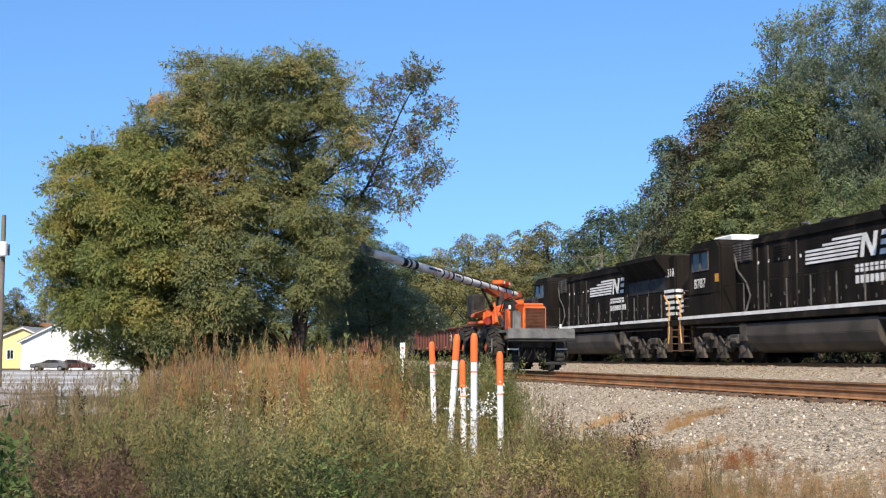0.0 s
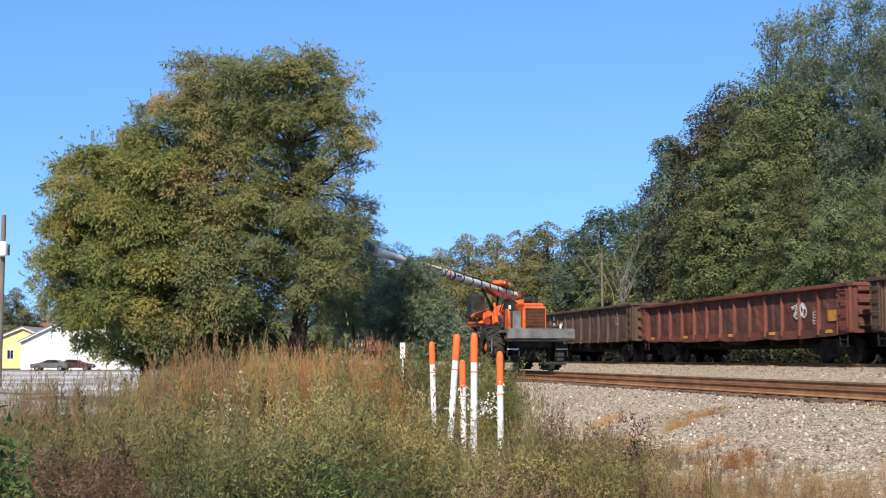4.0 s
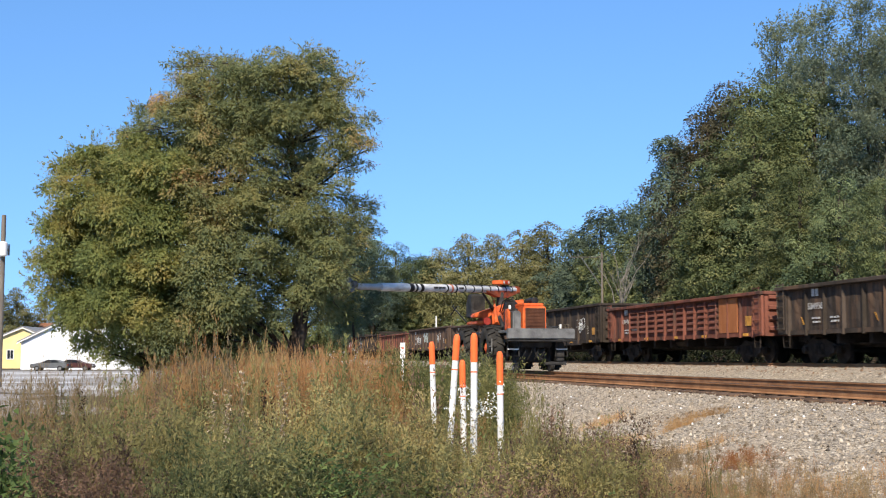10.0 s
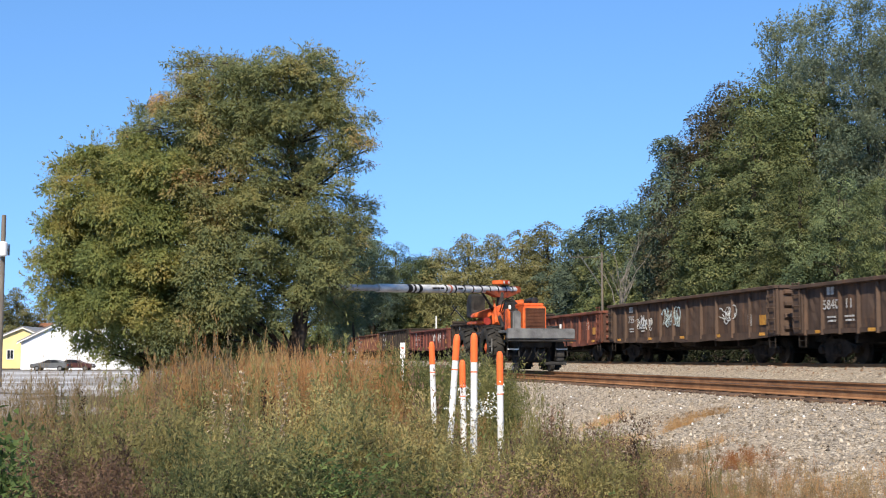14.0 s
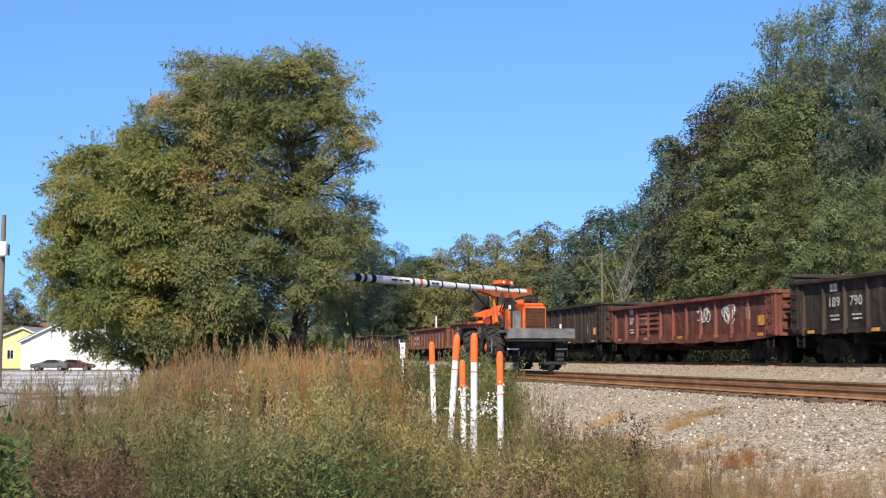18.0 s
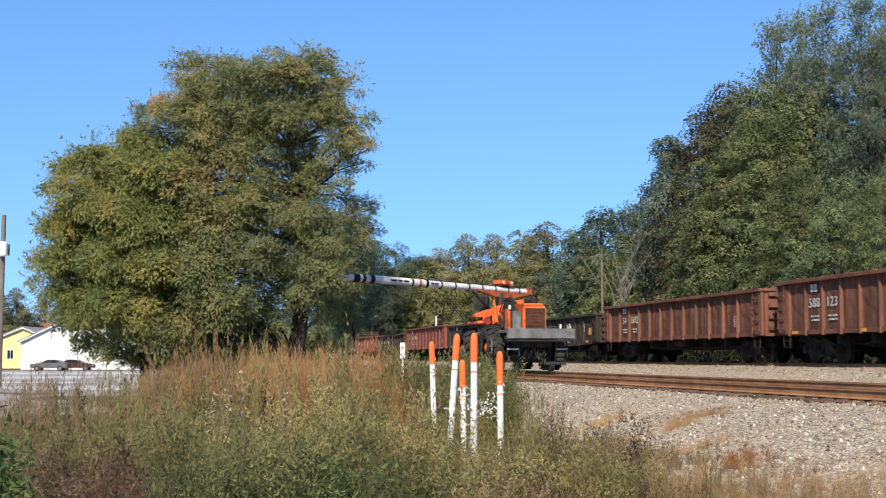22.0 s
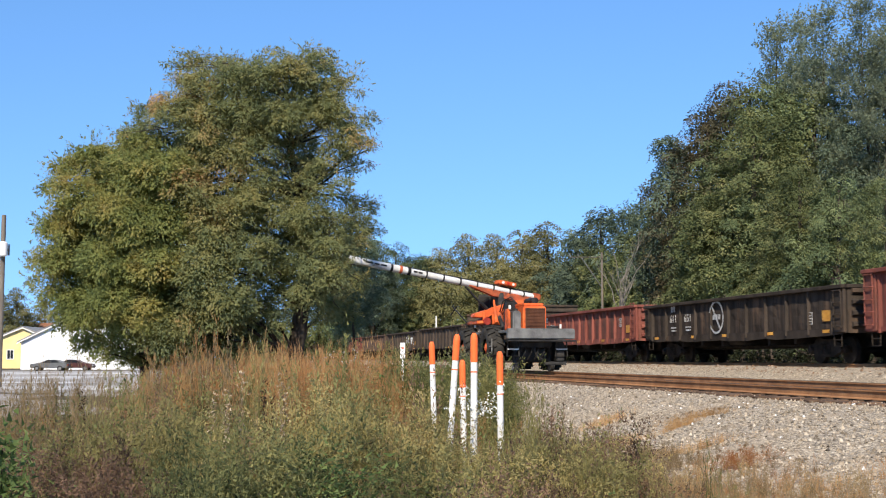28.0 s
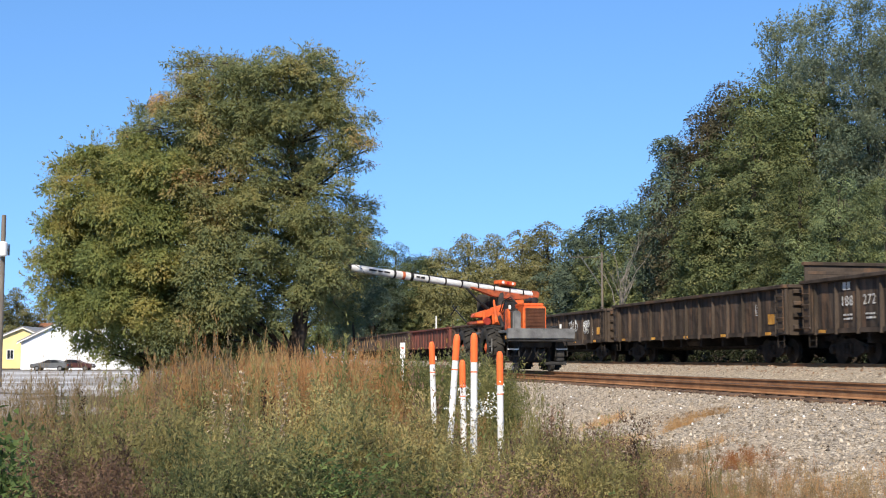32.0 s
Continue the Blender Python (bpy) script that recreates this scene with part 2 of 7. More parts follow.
FOREST_YELLOW = leaf_mat("yellowing_leaves", [(0.0, (0.104, 0.109, 0.046)), (1.0, (0.370, 0.296, 0.125)), (0.5, (0.227, 0.211, 0.085))], 0.3, patch=0.92, patch_scale=0.9, broad=0.2)
BOUGH_LEAF = leaf_mat("cut_locust_leaves", [(0.0, (0.075, 0.090, 0.052)), (1.0, (0.38, 0.25, 0.14)), (0.5, (0.175, 0.170, 0.090))])
SAPLING_LEAF = leaf_mat("blue_green_leaves", [(0.0, (0.092, 0.129, 0.086)), (1.0, (0.333, 0.378, 0.222)), (0.5, (0.175, 0.225, 0.143))], 0.3)
# bramble leaves darkened: the train's shade is put into their colour
BRAMBLE_SHADE = leaf_mat("shade_dark_bramble_leaves", [(0.0, (0.008, 0.010, 0.006)), (1.0, (0.038, 0.039, 0.018)), (0.5, (0.017, 0.021, 0.010))], 0.2)
ORANGE = mat("orange_paint", (0.52, 0.090, 0.022), (0.76, 0.165, 0.045), 2.5, 0.6, bump=0.08, stain=(0.24, 0.062, 0.030), stain_at=0.56, stain_scale=1.6)
POST_ORANGE = mat("orange_plastic", (0.80, 0.13, 0.03), (0.88, 0.18, 0.05), 3.0, 0.5, bump=0.02)
WHITE = mat("white_paint", (0.62, 0.60, 0.56), (0.80, 0.79, 0.76), 2.0, 0.6, bump=0.05)
BLACK = mat("black_paint", (0.009, 0.0078, 0.0066), (0.022, 0.018, 0.0145), 0.8, 0.85, bump=0.15, stain=(0.048, 0.036, 0.026), stain_at=0.56, stain_scale=0.8, stretch=(1.6, 1, 0.35), gloss=0.06)
UNDER = mat("underframe_grime", (0.010, 0.008, 0.0065), (0.042, 0.032, 0.024), 3.0, 0.9, bump=0.3)
RUBBER = mat("rubber", (0.018, 0.017, 0.016), (0.045, 0.042, 0.038), 3.0, 0.9, bump=0.2)
STEEL = mat("bare_steel", (0.10, 0.10, 0.10), (0.20, 0.20, 0.195), 2.5, 0.65, 0.2, bump=0.1, stain=(0.26, 0.25, 0.235))
DARK_STEEL = mat("dark_steel", (0.012, 0.012, 0.013), (0.045, 0.042, 0.04), 3.0, 0.7, 0.3, bump=0.1)
YELLOW = mat("yellow_marking", (0.46, 0.20, 0.03), (0.66, 0.34, 0.06), 5.0, 0.7, bump=0.02, stain=(0.26, 0.13, 0.05), stain_at=0.55, stain_scale=3.0, vary=0.25)
GREASE = mat("black_greasy_steel", (0.020, 0.019, 0.018), (0.055, 0.052, 0.048), 3.0, 0.7, 0.1, bump=0.2)
GLASS = mat("dark_glass", (0.012, 0.014, 0.016), (0.025, 0.028, 0.03), 2.0, 0.18, bump=0.0)
GLASS.node_tree.nodes["Principled BSDF"].inputs["Specular IOR Level"].default_value = 0.18

# ---- ground, ballast and tracks ----
NEAR_D, FAR_D = 13.03, 20.65              # the two tracks' middles
NEAR_Z, FAR_Z = 1.055, 1.43               # the tops of their rails
GROUND_D = [-4000, 5.5, 6.4, 10.0, 15.5, 18.5, 23.5, 26.0, 60.0, 4000]
GROUND_Z = [0.0, 0.0, -0.12, 0.35, 0.50, 0.75, 0.75, 0.35, 0.3, 0.3]


def hills(x, y, amount, scale, seed):
    """Cheap smooth unevenness for arrays of places."""
    r = np.random.default_rng(seed)
    out = np.zeros_like(x)
    for k in range(7):
        a, p = r.uniform(0, 6.28), r.uniform(0, 6.28)
        f = scale * 1.6 ** k
        out += np.sin((x * math.cos(a) + y * math.sin(a)) * f + p) / 1.35 ** k
    return out * amount / 2.5


def ground_z(x, y):
    d = x * CT + y * ST
    z = np.interp(d, GROUND_D, GROUND_Z)
    soft = np.clip((6.2 - d) / 1.5, 0, 1) * np.clip((300 - np.hypot(x, y)) / 200, 0, 1) * np.clip((60 - y) / 15, 0, 1)
    return z + hills(x, y, 0.06, 0.5, 3) * soft


# rows run along and across the track, dense near the camera
def spread(near, step, far):
    a = list(np.arange(-near, near + step, step))
    g = near
    while g < far:
        g *= 1.5
        a = [-g] + a + [g]
    return np.array(a)


def track_sheet(name, ss, ds, zfun, material, label, category):
    gs, gd = np.meshgrid(ss, ds)
    x, y = -gs * ST + gd * CT, gs * CT + gd * ST
    v = np.stack([x, y, zfun(gs, gd, x, y)], -1).reshape(-1, 3)
    nx, ny = len(ss), len(ds)
    i = (np.arange(ny - 1)[:, None] * nx + np.arange(nx - 1)[None]).ravel()
    ob = part(name, fastmesh(name, v, np.stack([i, i + 1, i + 1 + nx, i + nx], -1)), material, smooth=True)
    return tagged(ob, label, category, kind="structure")


track_sheet("ground", spread(60, 0.6, 3200), np.concatenate([[-3200, -1500, -700, -300, -150, -80], np.arange(-50, 27, 0.5), [30, 40, 60, 120, 300, 800, 1800, 3200]]),
            lambda s, d, x, y: ground_z(x, y), SOIL, "dry weedy earth beside the railway embankment", "ground")

BALLAST_D = [5.6, 6.2, 7.6, 11.0, 11.62, 14.4, 15.2, 16.4, 17.2, 18.7, 19.1, 19.65, 20.0, 22.1, 22.6, 24.6]
BALLAST_Z = [-0.30, 0.0, 0.20, 0.71, 0.748, 0.845, 0.84, 0.76, 0.84, 1.23, 1.315, 1.315, 1.21, 1.20, 1.19, 0.2]


def ballast_z(s, d, x, y):
    d2 = d + hills(s, d, 0.5, 0.55, 8) * np.clip((9.5 - d) / 2.5, 0, 1)
    lump = np.clip(1.5 - np.abs(d - 8.2) * 0.5, 0, 1)
    return np.interp(d2, BALLAST_D, BALLAST_Z) + hills(s, d, 0.035, 1.9, 5) * 0.6 + hills(s, d, 0.07, 0.7, 6) * lump


ballast = track_sheet("ballast", np.concatenate([np.arange(-430, -10, 6.0), np.arange(-10, 75, 0.25), np.arange(75, 720, 6.0)]), np.arange(5.6, 24.7, 0.2), ballast_z,
                      GRAVEL, "pale grey crushed-stone track ballast with scattered light stones", "ballast")


def stones(name, n, s0, s1, d0, d1, size, material, seed, label, nearer=1.0, blocky=False):
    """Loose broken stones, each a squashed pyramid, bedded in the ballast."""
    r = np.random.default_rng(seed)
    s = s0 + (s1 - s0) * r.random(n) ** nearer
    d = d0 + (d1 - d0) * r.random(n)
    x, y = -s * ST + d * CT, s * CT + d * ST
    z = ballast_z(s, d, x, y)
    rad = size * (0.5 + r.random(n) ** 3 * 1.3)
    base = np.array([[1, 0, -0.3], [0, 1, -0.3], [-1, 0, -0.3], [0, -1, -0.3], [0, 0, 0.8]], float)
    f = np.array([[0, 1, 4], [1, 2, 4], [2, 3, 4], [3, 0, 4]])
    if blocky:
        base = np.array([[1, 0, -0.3], [0.2, 1, -0.3], [-1, 0.1, -0.3], [-0.1, -1, -0.3], [0.6, 0.1, 0.5], [0.1, 0.55, 0.6], [-0.6, 0, 0.5], [0, -0.6, 0.4]], float)
        f = np.array([[0, 1, 5], [0, 5, 4], [1, 2, 6], [1, 6, 5], [2, 3, 7], [2, 7, 6], [3, 0, 4], [3, 4, 7], [4, 5, 6], [4, 6, 7]])
    k = len(base)
    v = base[None] * (0.65 + 0.6 * r.random((n, k, 1))) * rad[:, None, None] * np.array([0.95, 0.95, 1.05])
    a = r.uniform(0, 6.28, n)
    ca, sa = np.cos(a), np.sin(a)
    t = r.uniform(-0.6, 0.6, n)
    vx, vy, vz = v[..., 0], v[..., 1], v[..., 2]
    vx, vz = vx * np.cos(t)[:, None] - vz * np.sin(t)[:, None], vx * np.sin(t)[:, None] + vz * np.cos(t)[:, None]
    vx, vy = vx * ca[:, None] - vy * sa[:, None], vx * sa[:, None] + vy * ca[:, None]
    v = np.stack([vx + x[:, None], vy + y[:, None], vz + (z + rad * 0.25)[:, None]], -1)
    ob = part(name, fastmesh(name, v.reshape(-1, 3), (f[None] + k * np.arange(n)[:, None, None]).reshape(-1, 3)), material)
    return tagged(ob, label, "stones", kind="stuff")


stones("ballast_stones", 90000, 5, 62, 5.75, 18.6, 0.0245, STONE, 11, "loose grey and whitish crushed stones on the ballast", 1.5)
stones("rusty_ballast_stones", 7000, 8, 60, 11.75, 14.5, 0.035, RUSTY_STONE, 12, "rust-brown crushed stones between the near rails", 1.3)
stones("rusty_ballast_stones", 1800, 20, 75, 18.3, 19.6, 0.035, RUSTY_STONE, 13, "rust-stained crushed stones at the edge of the far track", 1.2)
stones("white_stones", 420, 6, 45, 6.2, 12.0, 0.026, WHITE, 14, "larger pale stones scattered over the ballast slope", 1.4, True)


def rail_outline():
    h = 0.185
    return [(-0.07, 0), (0.07, 0), (0.07, 0.012), (0.012, 0.035), (0.010, h - 0.045), (0.036, h - 0.035), (0.036, h - 0.006), (0.028, h),
            (-0.028, h), (-0.036, h - 0.006), (-0.036, h - 0.035), (-0.010, h - 0.045), (-0.012, 0.035), (-0.07, 0.012)]


def rails(track, cant):
    for side, lift in ((0.7525, -cant / 2), (-0.7525, cant / 2)):
        bm = bmesh.new()
        o = rail_outline()
        a = [bm.verts.new((-430, side + y, z - 0.185 + lift)) for y, z in o]
        b = [bm.verts.new((700, side + y, z - 0.185 + lift)) for y, z in o]
        n = len(o)
        for k in range(n):
            f = bm.faces.new((a[k], a[(k + 1) % n], b[(k + 1) % n], b[k]))
            f.material_index = 1 if k in (6, 7, 8) else 0
        me = bm_mesh("rail", bm)
        me.materials.append(RAIL_SIDE)
        me.materials.append(RAIL_TOP)
        part("rail", me, None, track, "rusty steel rail with a worn head, coloured dark for its shadow line")


near_track = thing("near_track", "single railway track with rusty rails on wooden sleepers", "railway track", trk_pose(0, NEAR_D, NEAR_Z))
far_track = thing("far_track", "railway track under the passing freight train", "railway track", trk_pose(0, FAR_D, FAR_Z))
for tr in (near_track, far_track):
    tr["kind"] = "structure"
rails(near_track, 0.07)
rails(far_track, 0.0)
tie_bm = bx(-0.115, 0.115, -1.3, 1.3, -0.18, 0.0, 0.012)
tie_me = bm_mesh("tie", tie_bm)
rt = random.Random(4)


def lay_ties(track, s0, s1, drop, cant):
    s = s0
    while s < s1:
        m = pose(s + rt.uniform(-0.03, 0.03), rt.uniform(-0.05, 0.05), -0.2 + drop, math.degrees(-cant / 1.5) if cant else 0, 0, rt.uniform(-1, 1))
        part("tie", tie_me, TIE_WOOD, track, place=m)
        s += 0.56


lay_ties(near_track, 10, 75, 0.0, 0.07)
lay_ties(far_track, 24, 85, 0.0, 0.0)

# ---- trees ----
def unit(v):
    return v / (np.linalg.norm(v, axis=-1, keepdims=True) + 1e-9)


def fronds(r, lobes, clumps, size, leaves, leaf_l, leaf_w, droop=0.5, dome=0.45, flat=0.85, deep=0.5, stray=0.4, trail=0.0, bouquet=0, lean=0.75, core=0.92, puff=0.10, sprays=0, reach=0.5, rise=0.15):
    """Leaves in small domed clumps set round the shells of lobes (x, y, z, radius). Gives the leaves' corners (n, 3, 3)."""
    lobes = np.asarray(lobes, float)
    if bouquet:                     # every lobe breaks up into smaller ones of uneven size
        own = np.repeat(np.arange(len(lobes)), bouquet)
        o = unit(r.normal(size=(len(own), 3)))
        q = lobes[own, 3] * r.uniform(0.3, 0.62, len(own))
        small = np.column_stack([lobes[own, :3] + o * ((lobes[own, 3] * r.uniform(0.6, 1.06, len(own)) - q * 0.35)[:, None]) * np.array([1, 1, flat]), q])
        lobes = np.concatenate([lobes * np.array([1, 1, 1, core]), small])
    w = lobes[:, 3] ** 2
    own = r.choice(len(lobes), clumps, p=w / w.sum())
    o = unit(unit(r.normal(size=(clumps, 3))) + np.array([0, 0, 0.12]))
    c = lobes[own, :3] + o * (lobes[own, 3] * (1.0 - deep * r.random(clumps) ** 2))[:, None] * np.array([1, 1, flat])
    up = unit(o * lean + np.array([0, -0.12, 0.75]) + r.normal(size=(clumps, 3)) * 0.22)
    s = size * r.uniform(0.65, 1.4, clumps)
    s = np.minimum(s, 0.75 * lobes[own, 3] + 0.05)
    k = np.repeat(np.arange(clumps), np.maximum(6, leaves * (s / size) ** 1.6 * r.uniform(0.55, 1.25, clumps)).astype(int))
    n = len(k)
    q = r.normal(size=(n, 3)) + o[k] * trail
    q = unit(q - up[k] * np.sum(q * up[k], -1, keepdims=True))
    rho = np.sqrt(r.random(n))[:, None] * r.uniform(0.75, 1.2, (n, 1)) * (1 + 0.35 * trail * np.sum(q * o[k], -1, keepdims=True))
    sk = s[k][:, None]
    at = c[k] + q * rho * sk + up[k] * (dome * sk * np.maximum(1 - rho ** 2, -0.4) + r.normal(size=(n, 1)) * puff * sk)
    at[:, 2] -= (droop * 0.35 * sk * rho ** 2)[:, 0]
    face = unit(up[k] + q * rho * 0.7 + r.normal(size=(n, 3)) * stray)
    d = q * (0.5 + rho) + o[k] * 0.3 + np.array([0, 0, -droop]) + r.normal(size=(n, 3)) * 0.45
    d = unit(d - face * np.sum(d * face, -1, keepdims=True) * 0.8)
    wd = unit(np.cross(d, face))
    if sprays:                      # twigs that stand out from the crown, leaves along them
        own = r.choice(len(lobes), sprays, p=w / w.sum())
        o = unit(r.normal(size=(sprays, 3)))
        foot = lobes[own, :3] + o * (lobes[own, 3] * r.uniform(0.7, 1.0, sprays))[:, None] * np.array([1, 1, flat])
        out = unit(o * np.array([1, 1, 0.5]) + np.array([0, 0, rise]) + r.normal(size=(sprays, 3)) * 0.25) * (reach * r.uniform(0.5, 1.3, (sprays, 1)))
        k = np.repeat(np.arange(sprays), 15)
        t = r.random((len(k), 1))
        q = unit(r.normal(size=(len(k), 3)))
        at = np.concatenate([at, foot[k] + out[k] * t + q * (0.16 * reach * (1.1 - t))])
        d1 = unit(out[k] / reach + q * 0.8)
        f1 = unit(np.array([0, -0.25, 0.75]) + r.normal(size=(len(k), 3)) * 0.5)
        d, wd = np.concatenate([d, d1]), np.concatenate([wd, unit(np.cross(d1, f1))])
        n = len(at)
    g = r.uniform(0.65, 1.3, (n, 1))
    l, h = d * leaf_l * g, wd * leaf_w * 0.65 * g
    corners = np.stack([at + h, at + l, at - h + l * 0.15], 1)
    if sprays:                      # and the twigs themselves
        side = unit(np.cross(out, np.array([0.3, 1.0, 0.2]))) * (0.012 * reach)
        corners = np.concatenate([corners, np.stack([foot - out * 0.5 + side, foot + out * 1.05, foot - out * 0.5 - side], 1)])
    return corners


def leaf_mesh(name, quads):
    """Leaves as one mesh of loose three-cornered blades."""
    n = len(quads)
    return fastmesh(name, quads.reshape(-1, 3), np.arange(3 * n).reshape(n, 3))


def limb_path(a, b, r, sag=0.12, steps=5):
    a, b = Vector(a), Vector(b)
    out = []
    ln = (b - a).length
    for k in range(steps + 1):
        t = k / steps
        p = a.lerp(b, t)
        p.z += math.sin(t * math.pi) * ln * sag
        if 0 < k < steps:
            p += Vector((r.uniform(-1, 1), r.uniform(-1, 1), r.uniform(-0.5, 0.5))) * ln * 0.035
        out.append(p)
    return out


def limbs(r, stem, lobes, r0, twigs=3, sag=0.10, group=""):
    """A tapered trunk along stem and a limb from it towards every lobe, with twigs."""
    bm = bmesh.new()
    n = len(stem)
    tube(bm, stem, [r0 * (1 - 0.8 * k / (n - 1)) for k in range(n)], 10)
    for lx, ly, lz, lr in lobes:
        best = min(stem[1:], key=lambda p: (Vector(p) - Vector((lx, ly, lz - lr))).length + (0 if p[2] < lz else 3))
        path = limb_path(best, (lx, ly, lz), r, sag)
        ra = r0 * (0.38 if group else 0.24) * (1 - 0.6 * min(1, max(0, lz / (stem[-1][2] + 1.0)))) 
        tube(bm, path, [ra * (1 - 0.8 * k / 5) for k in range(6)], 6)
        for _ in range(twigs):
            d = Vector((r.uniform(-1, 1), r.uniform(-1, 1), r.uniform(-0.5, 1))).normalized() * lr * r.uniform(0.7, 1.0)
            q = path[r.randint(3, 5)]
            tube(bm, limb_path(q, Vector((lx, ly, lz)) + d, r, 0.06, 3), [ra * 0.35, ra * 0.25, ra * 0.16, ra * 0.07], 5)
    return bm


def tree(name, label, place, stem, lobes, r0, leaf, bark, clumps, size, leaves, leaf_l, leaf_w, seed, group="", crown_label="", **kw):
    t = thing(name, label, "tree", place, group)
    part("trunk", limbs(random.Random(seed), stem, lobes, r0, 1 if group else 3, group=group), bark, t, smooth=True)
    part("crown", leaf_mesh("crown", fronds(np.random.default_rng(seed), lobes, clumps, size, leaves, leaf_l, leaf_w, **kw)), leaf, t, crown_label)
    return t


def view(x, y, far):
    """Place seen from the eye in a picture 1568 wide, far metres ahead; used to set out the plan."""
    return (x - 784) / 2100 * far, 1.6 + (634 - y) / 2100 * far


def lobed(rows, far, base, seed, deep):
    """Lobes (x, y, radius in plan units) to places about a tree's foot."""
    r = random.Random(seed)
    out = []
    for x, y, q in rows:
        back = r.uniform(-deep, deep)
        px, pz = view(x, y, far + back)
        out.append((px - base[0], back, pz - base[2], q * (far + back) / 2100))
    return out


TREE_Y = 39.0
LOCUST_AT = (-4.9, TREE_Y, 0.0)
locust_lobes = lobed([(300, 112, 14), (328, 102, 18), (364, 106, 22), (402, 112, 24), (345, 146, 30), (485, 86, 13), (500, 112, 28), (455, 132, 34), (418, 162, 40), (562, 100, 22), (586, 112, 18),
                      (600, 145, 22), (626, 155, 12), (556, 150, 38), (240, 192, 13), (264, 196, 26), (302, 192, 34), (346, 198, 44), (214, 232, 14), (400, 222, 54), (470, 202, 52), (530, 202, 42), (588, 200, 30),
                      (618, 220, 20), (638, 246, 18), (600, 258, 34), (652, 262, 10), (538, 270, 44), (470, 282, 58), (390, 292, 60), (312, 272, 54), (256, 252, 38), (640, 288, 14), (616, 300, 15), (566, 306, 22)], TREE_Y, LOCUST_AT, 5, 2.2)
locust_lobes += lobed([(578, 350, 15), (612, 354, 18), (644, 364, 15), (664, 358, 8), (556, 386, 20), (598, 394, 20), (640, 404, 18), (670, 412, 10), (604, 430, 22), (634, 442, 14), (556, 434, 22), (592, 466, 20),
                       (556, 500, 24), (600, 512, 18), (566, 556, 20), (530, 545, 24), (470, 362, 60), (390, 372, 64), (320, 352, 60), (506, 400, 34), (496, 450, 44), (420, 442, 66), (340, 442, 66), (476, 515, 46), (400, 522, 66), (320, 522, 62),
                       (446, 580, 40), (372, 592, 44), (300, 596, 38), (492, 572, 18), (260, 330, 56), (270, 420, 60), (340, 628, 26), (400, 630, 26), (455, 622, 24), (290, 632, 22), (525, 480, 34), (520, 350, 30), (505, 320, 34)], TREE_Y, LOCUST_AT, 6, 2.2)
# boughs before the trunk
locust_lobes += [(x, y - 2.2, z, q) for x, y, z, q in lobed([(545, 330, 30), (575, 392, 26), (562, 292, 24), (592, 440, 24), (548, 452, 32), (530, 384, 36), (582, 490, 24), (540, 520, 28), (606, 330, 18), (616, 380, 16), (380, 400, 44), (360, 470, 44), (420, 360, 40), (330, 330, 40), (400, 540, 44), (350, 250, 38), (450, 450, 40), (340, 560, 40), (340, 140, 32), (400, 134, 34), (460, 130, 34), (520, 128, 32), (430, 192, 38), (350, 205, 38), (500, 200, 38), (570, 185, 32), (604, 240, 24), (574, 94, 15), (614, 136, 13), (548, 92, 20), (505, 98, 16), (648, 205, 16), (655, 250, 12)], TREE_Y - 2.2, LOCUST_AT, 16, 0.5)]
# the limbs on the far side of the crown, behind the reach of the boom
far_side = lobed([(622, 436, 24), (600, 470, 26), (634, 400, 22), (590, 530, 30), (572, 480, 30), (612, 560, 22), (640, 500, 18)], TREE_Y + 9.6, LOCUST_AT, 7, 0.6)
locust_lobes += [(x, y + 9.6, z, q) for x, y, z, q in far_side]
tree("locust_tree", "large feathery locust tree with green and browning autumn leaves", pose(*LOCUST_AT),
     [(0.15, 0, -0.2), (0.0, 0, 1.4), (0.25, 0.1, 3.2), (0.5, 0, 5.0), (0.2, 0, 6.8), (-0.2, 0, 8.6), (-0.3, 0, 10.2)], locust_lobes, 0.34,
     LOCUST, BARK, 9000, 0.29, 42, 0.10, 0.034, 21, droop=0.05, dome=0.3, trail=1.0, bouquet=7, stray=0.42, deep=0.5, lean=0.35, puff=0.1, core=0.95, sprays=4600, reach=0.55, rise=0.25)
LEFT_AT = (-9.9, 40.0, 0.0)
left_lobes = lobed([(112, 292, 20), (140, 276, 20), (162, 264, 15), (92, 326, 18), (130, 342, 38), (190, 302, 42), (76, 400, 13), (106, 402, 28), (160, 402, 54), (60, 462, 11), (90, 456, 26), (140, 472, 46), (222, 382, 62), (222, 472, 64),
                    (60, 500, 10), (95, 522, 20), (150, 542, 42), (232, 556, 52), (122, 576, 20), (160, 600, 24), (206, 614, 24), (262, 622, 28), (232, 634, 16), (292, 560, 56), (182, 628, 13), (236, 252, 26), (225, 310, 50)], 40.0, LEFT_AT, 9, 1.8)
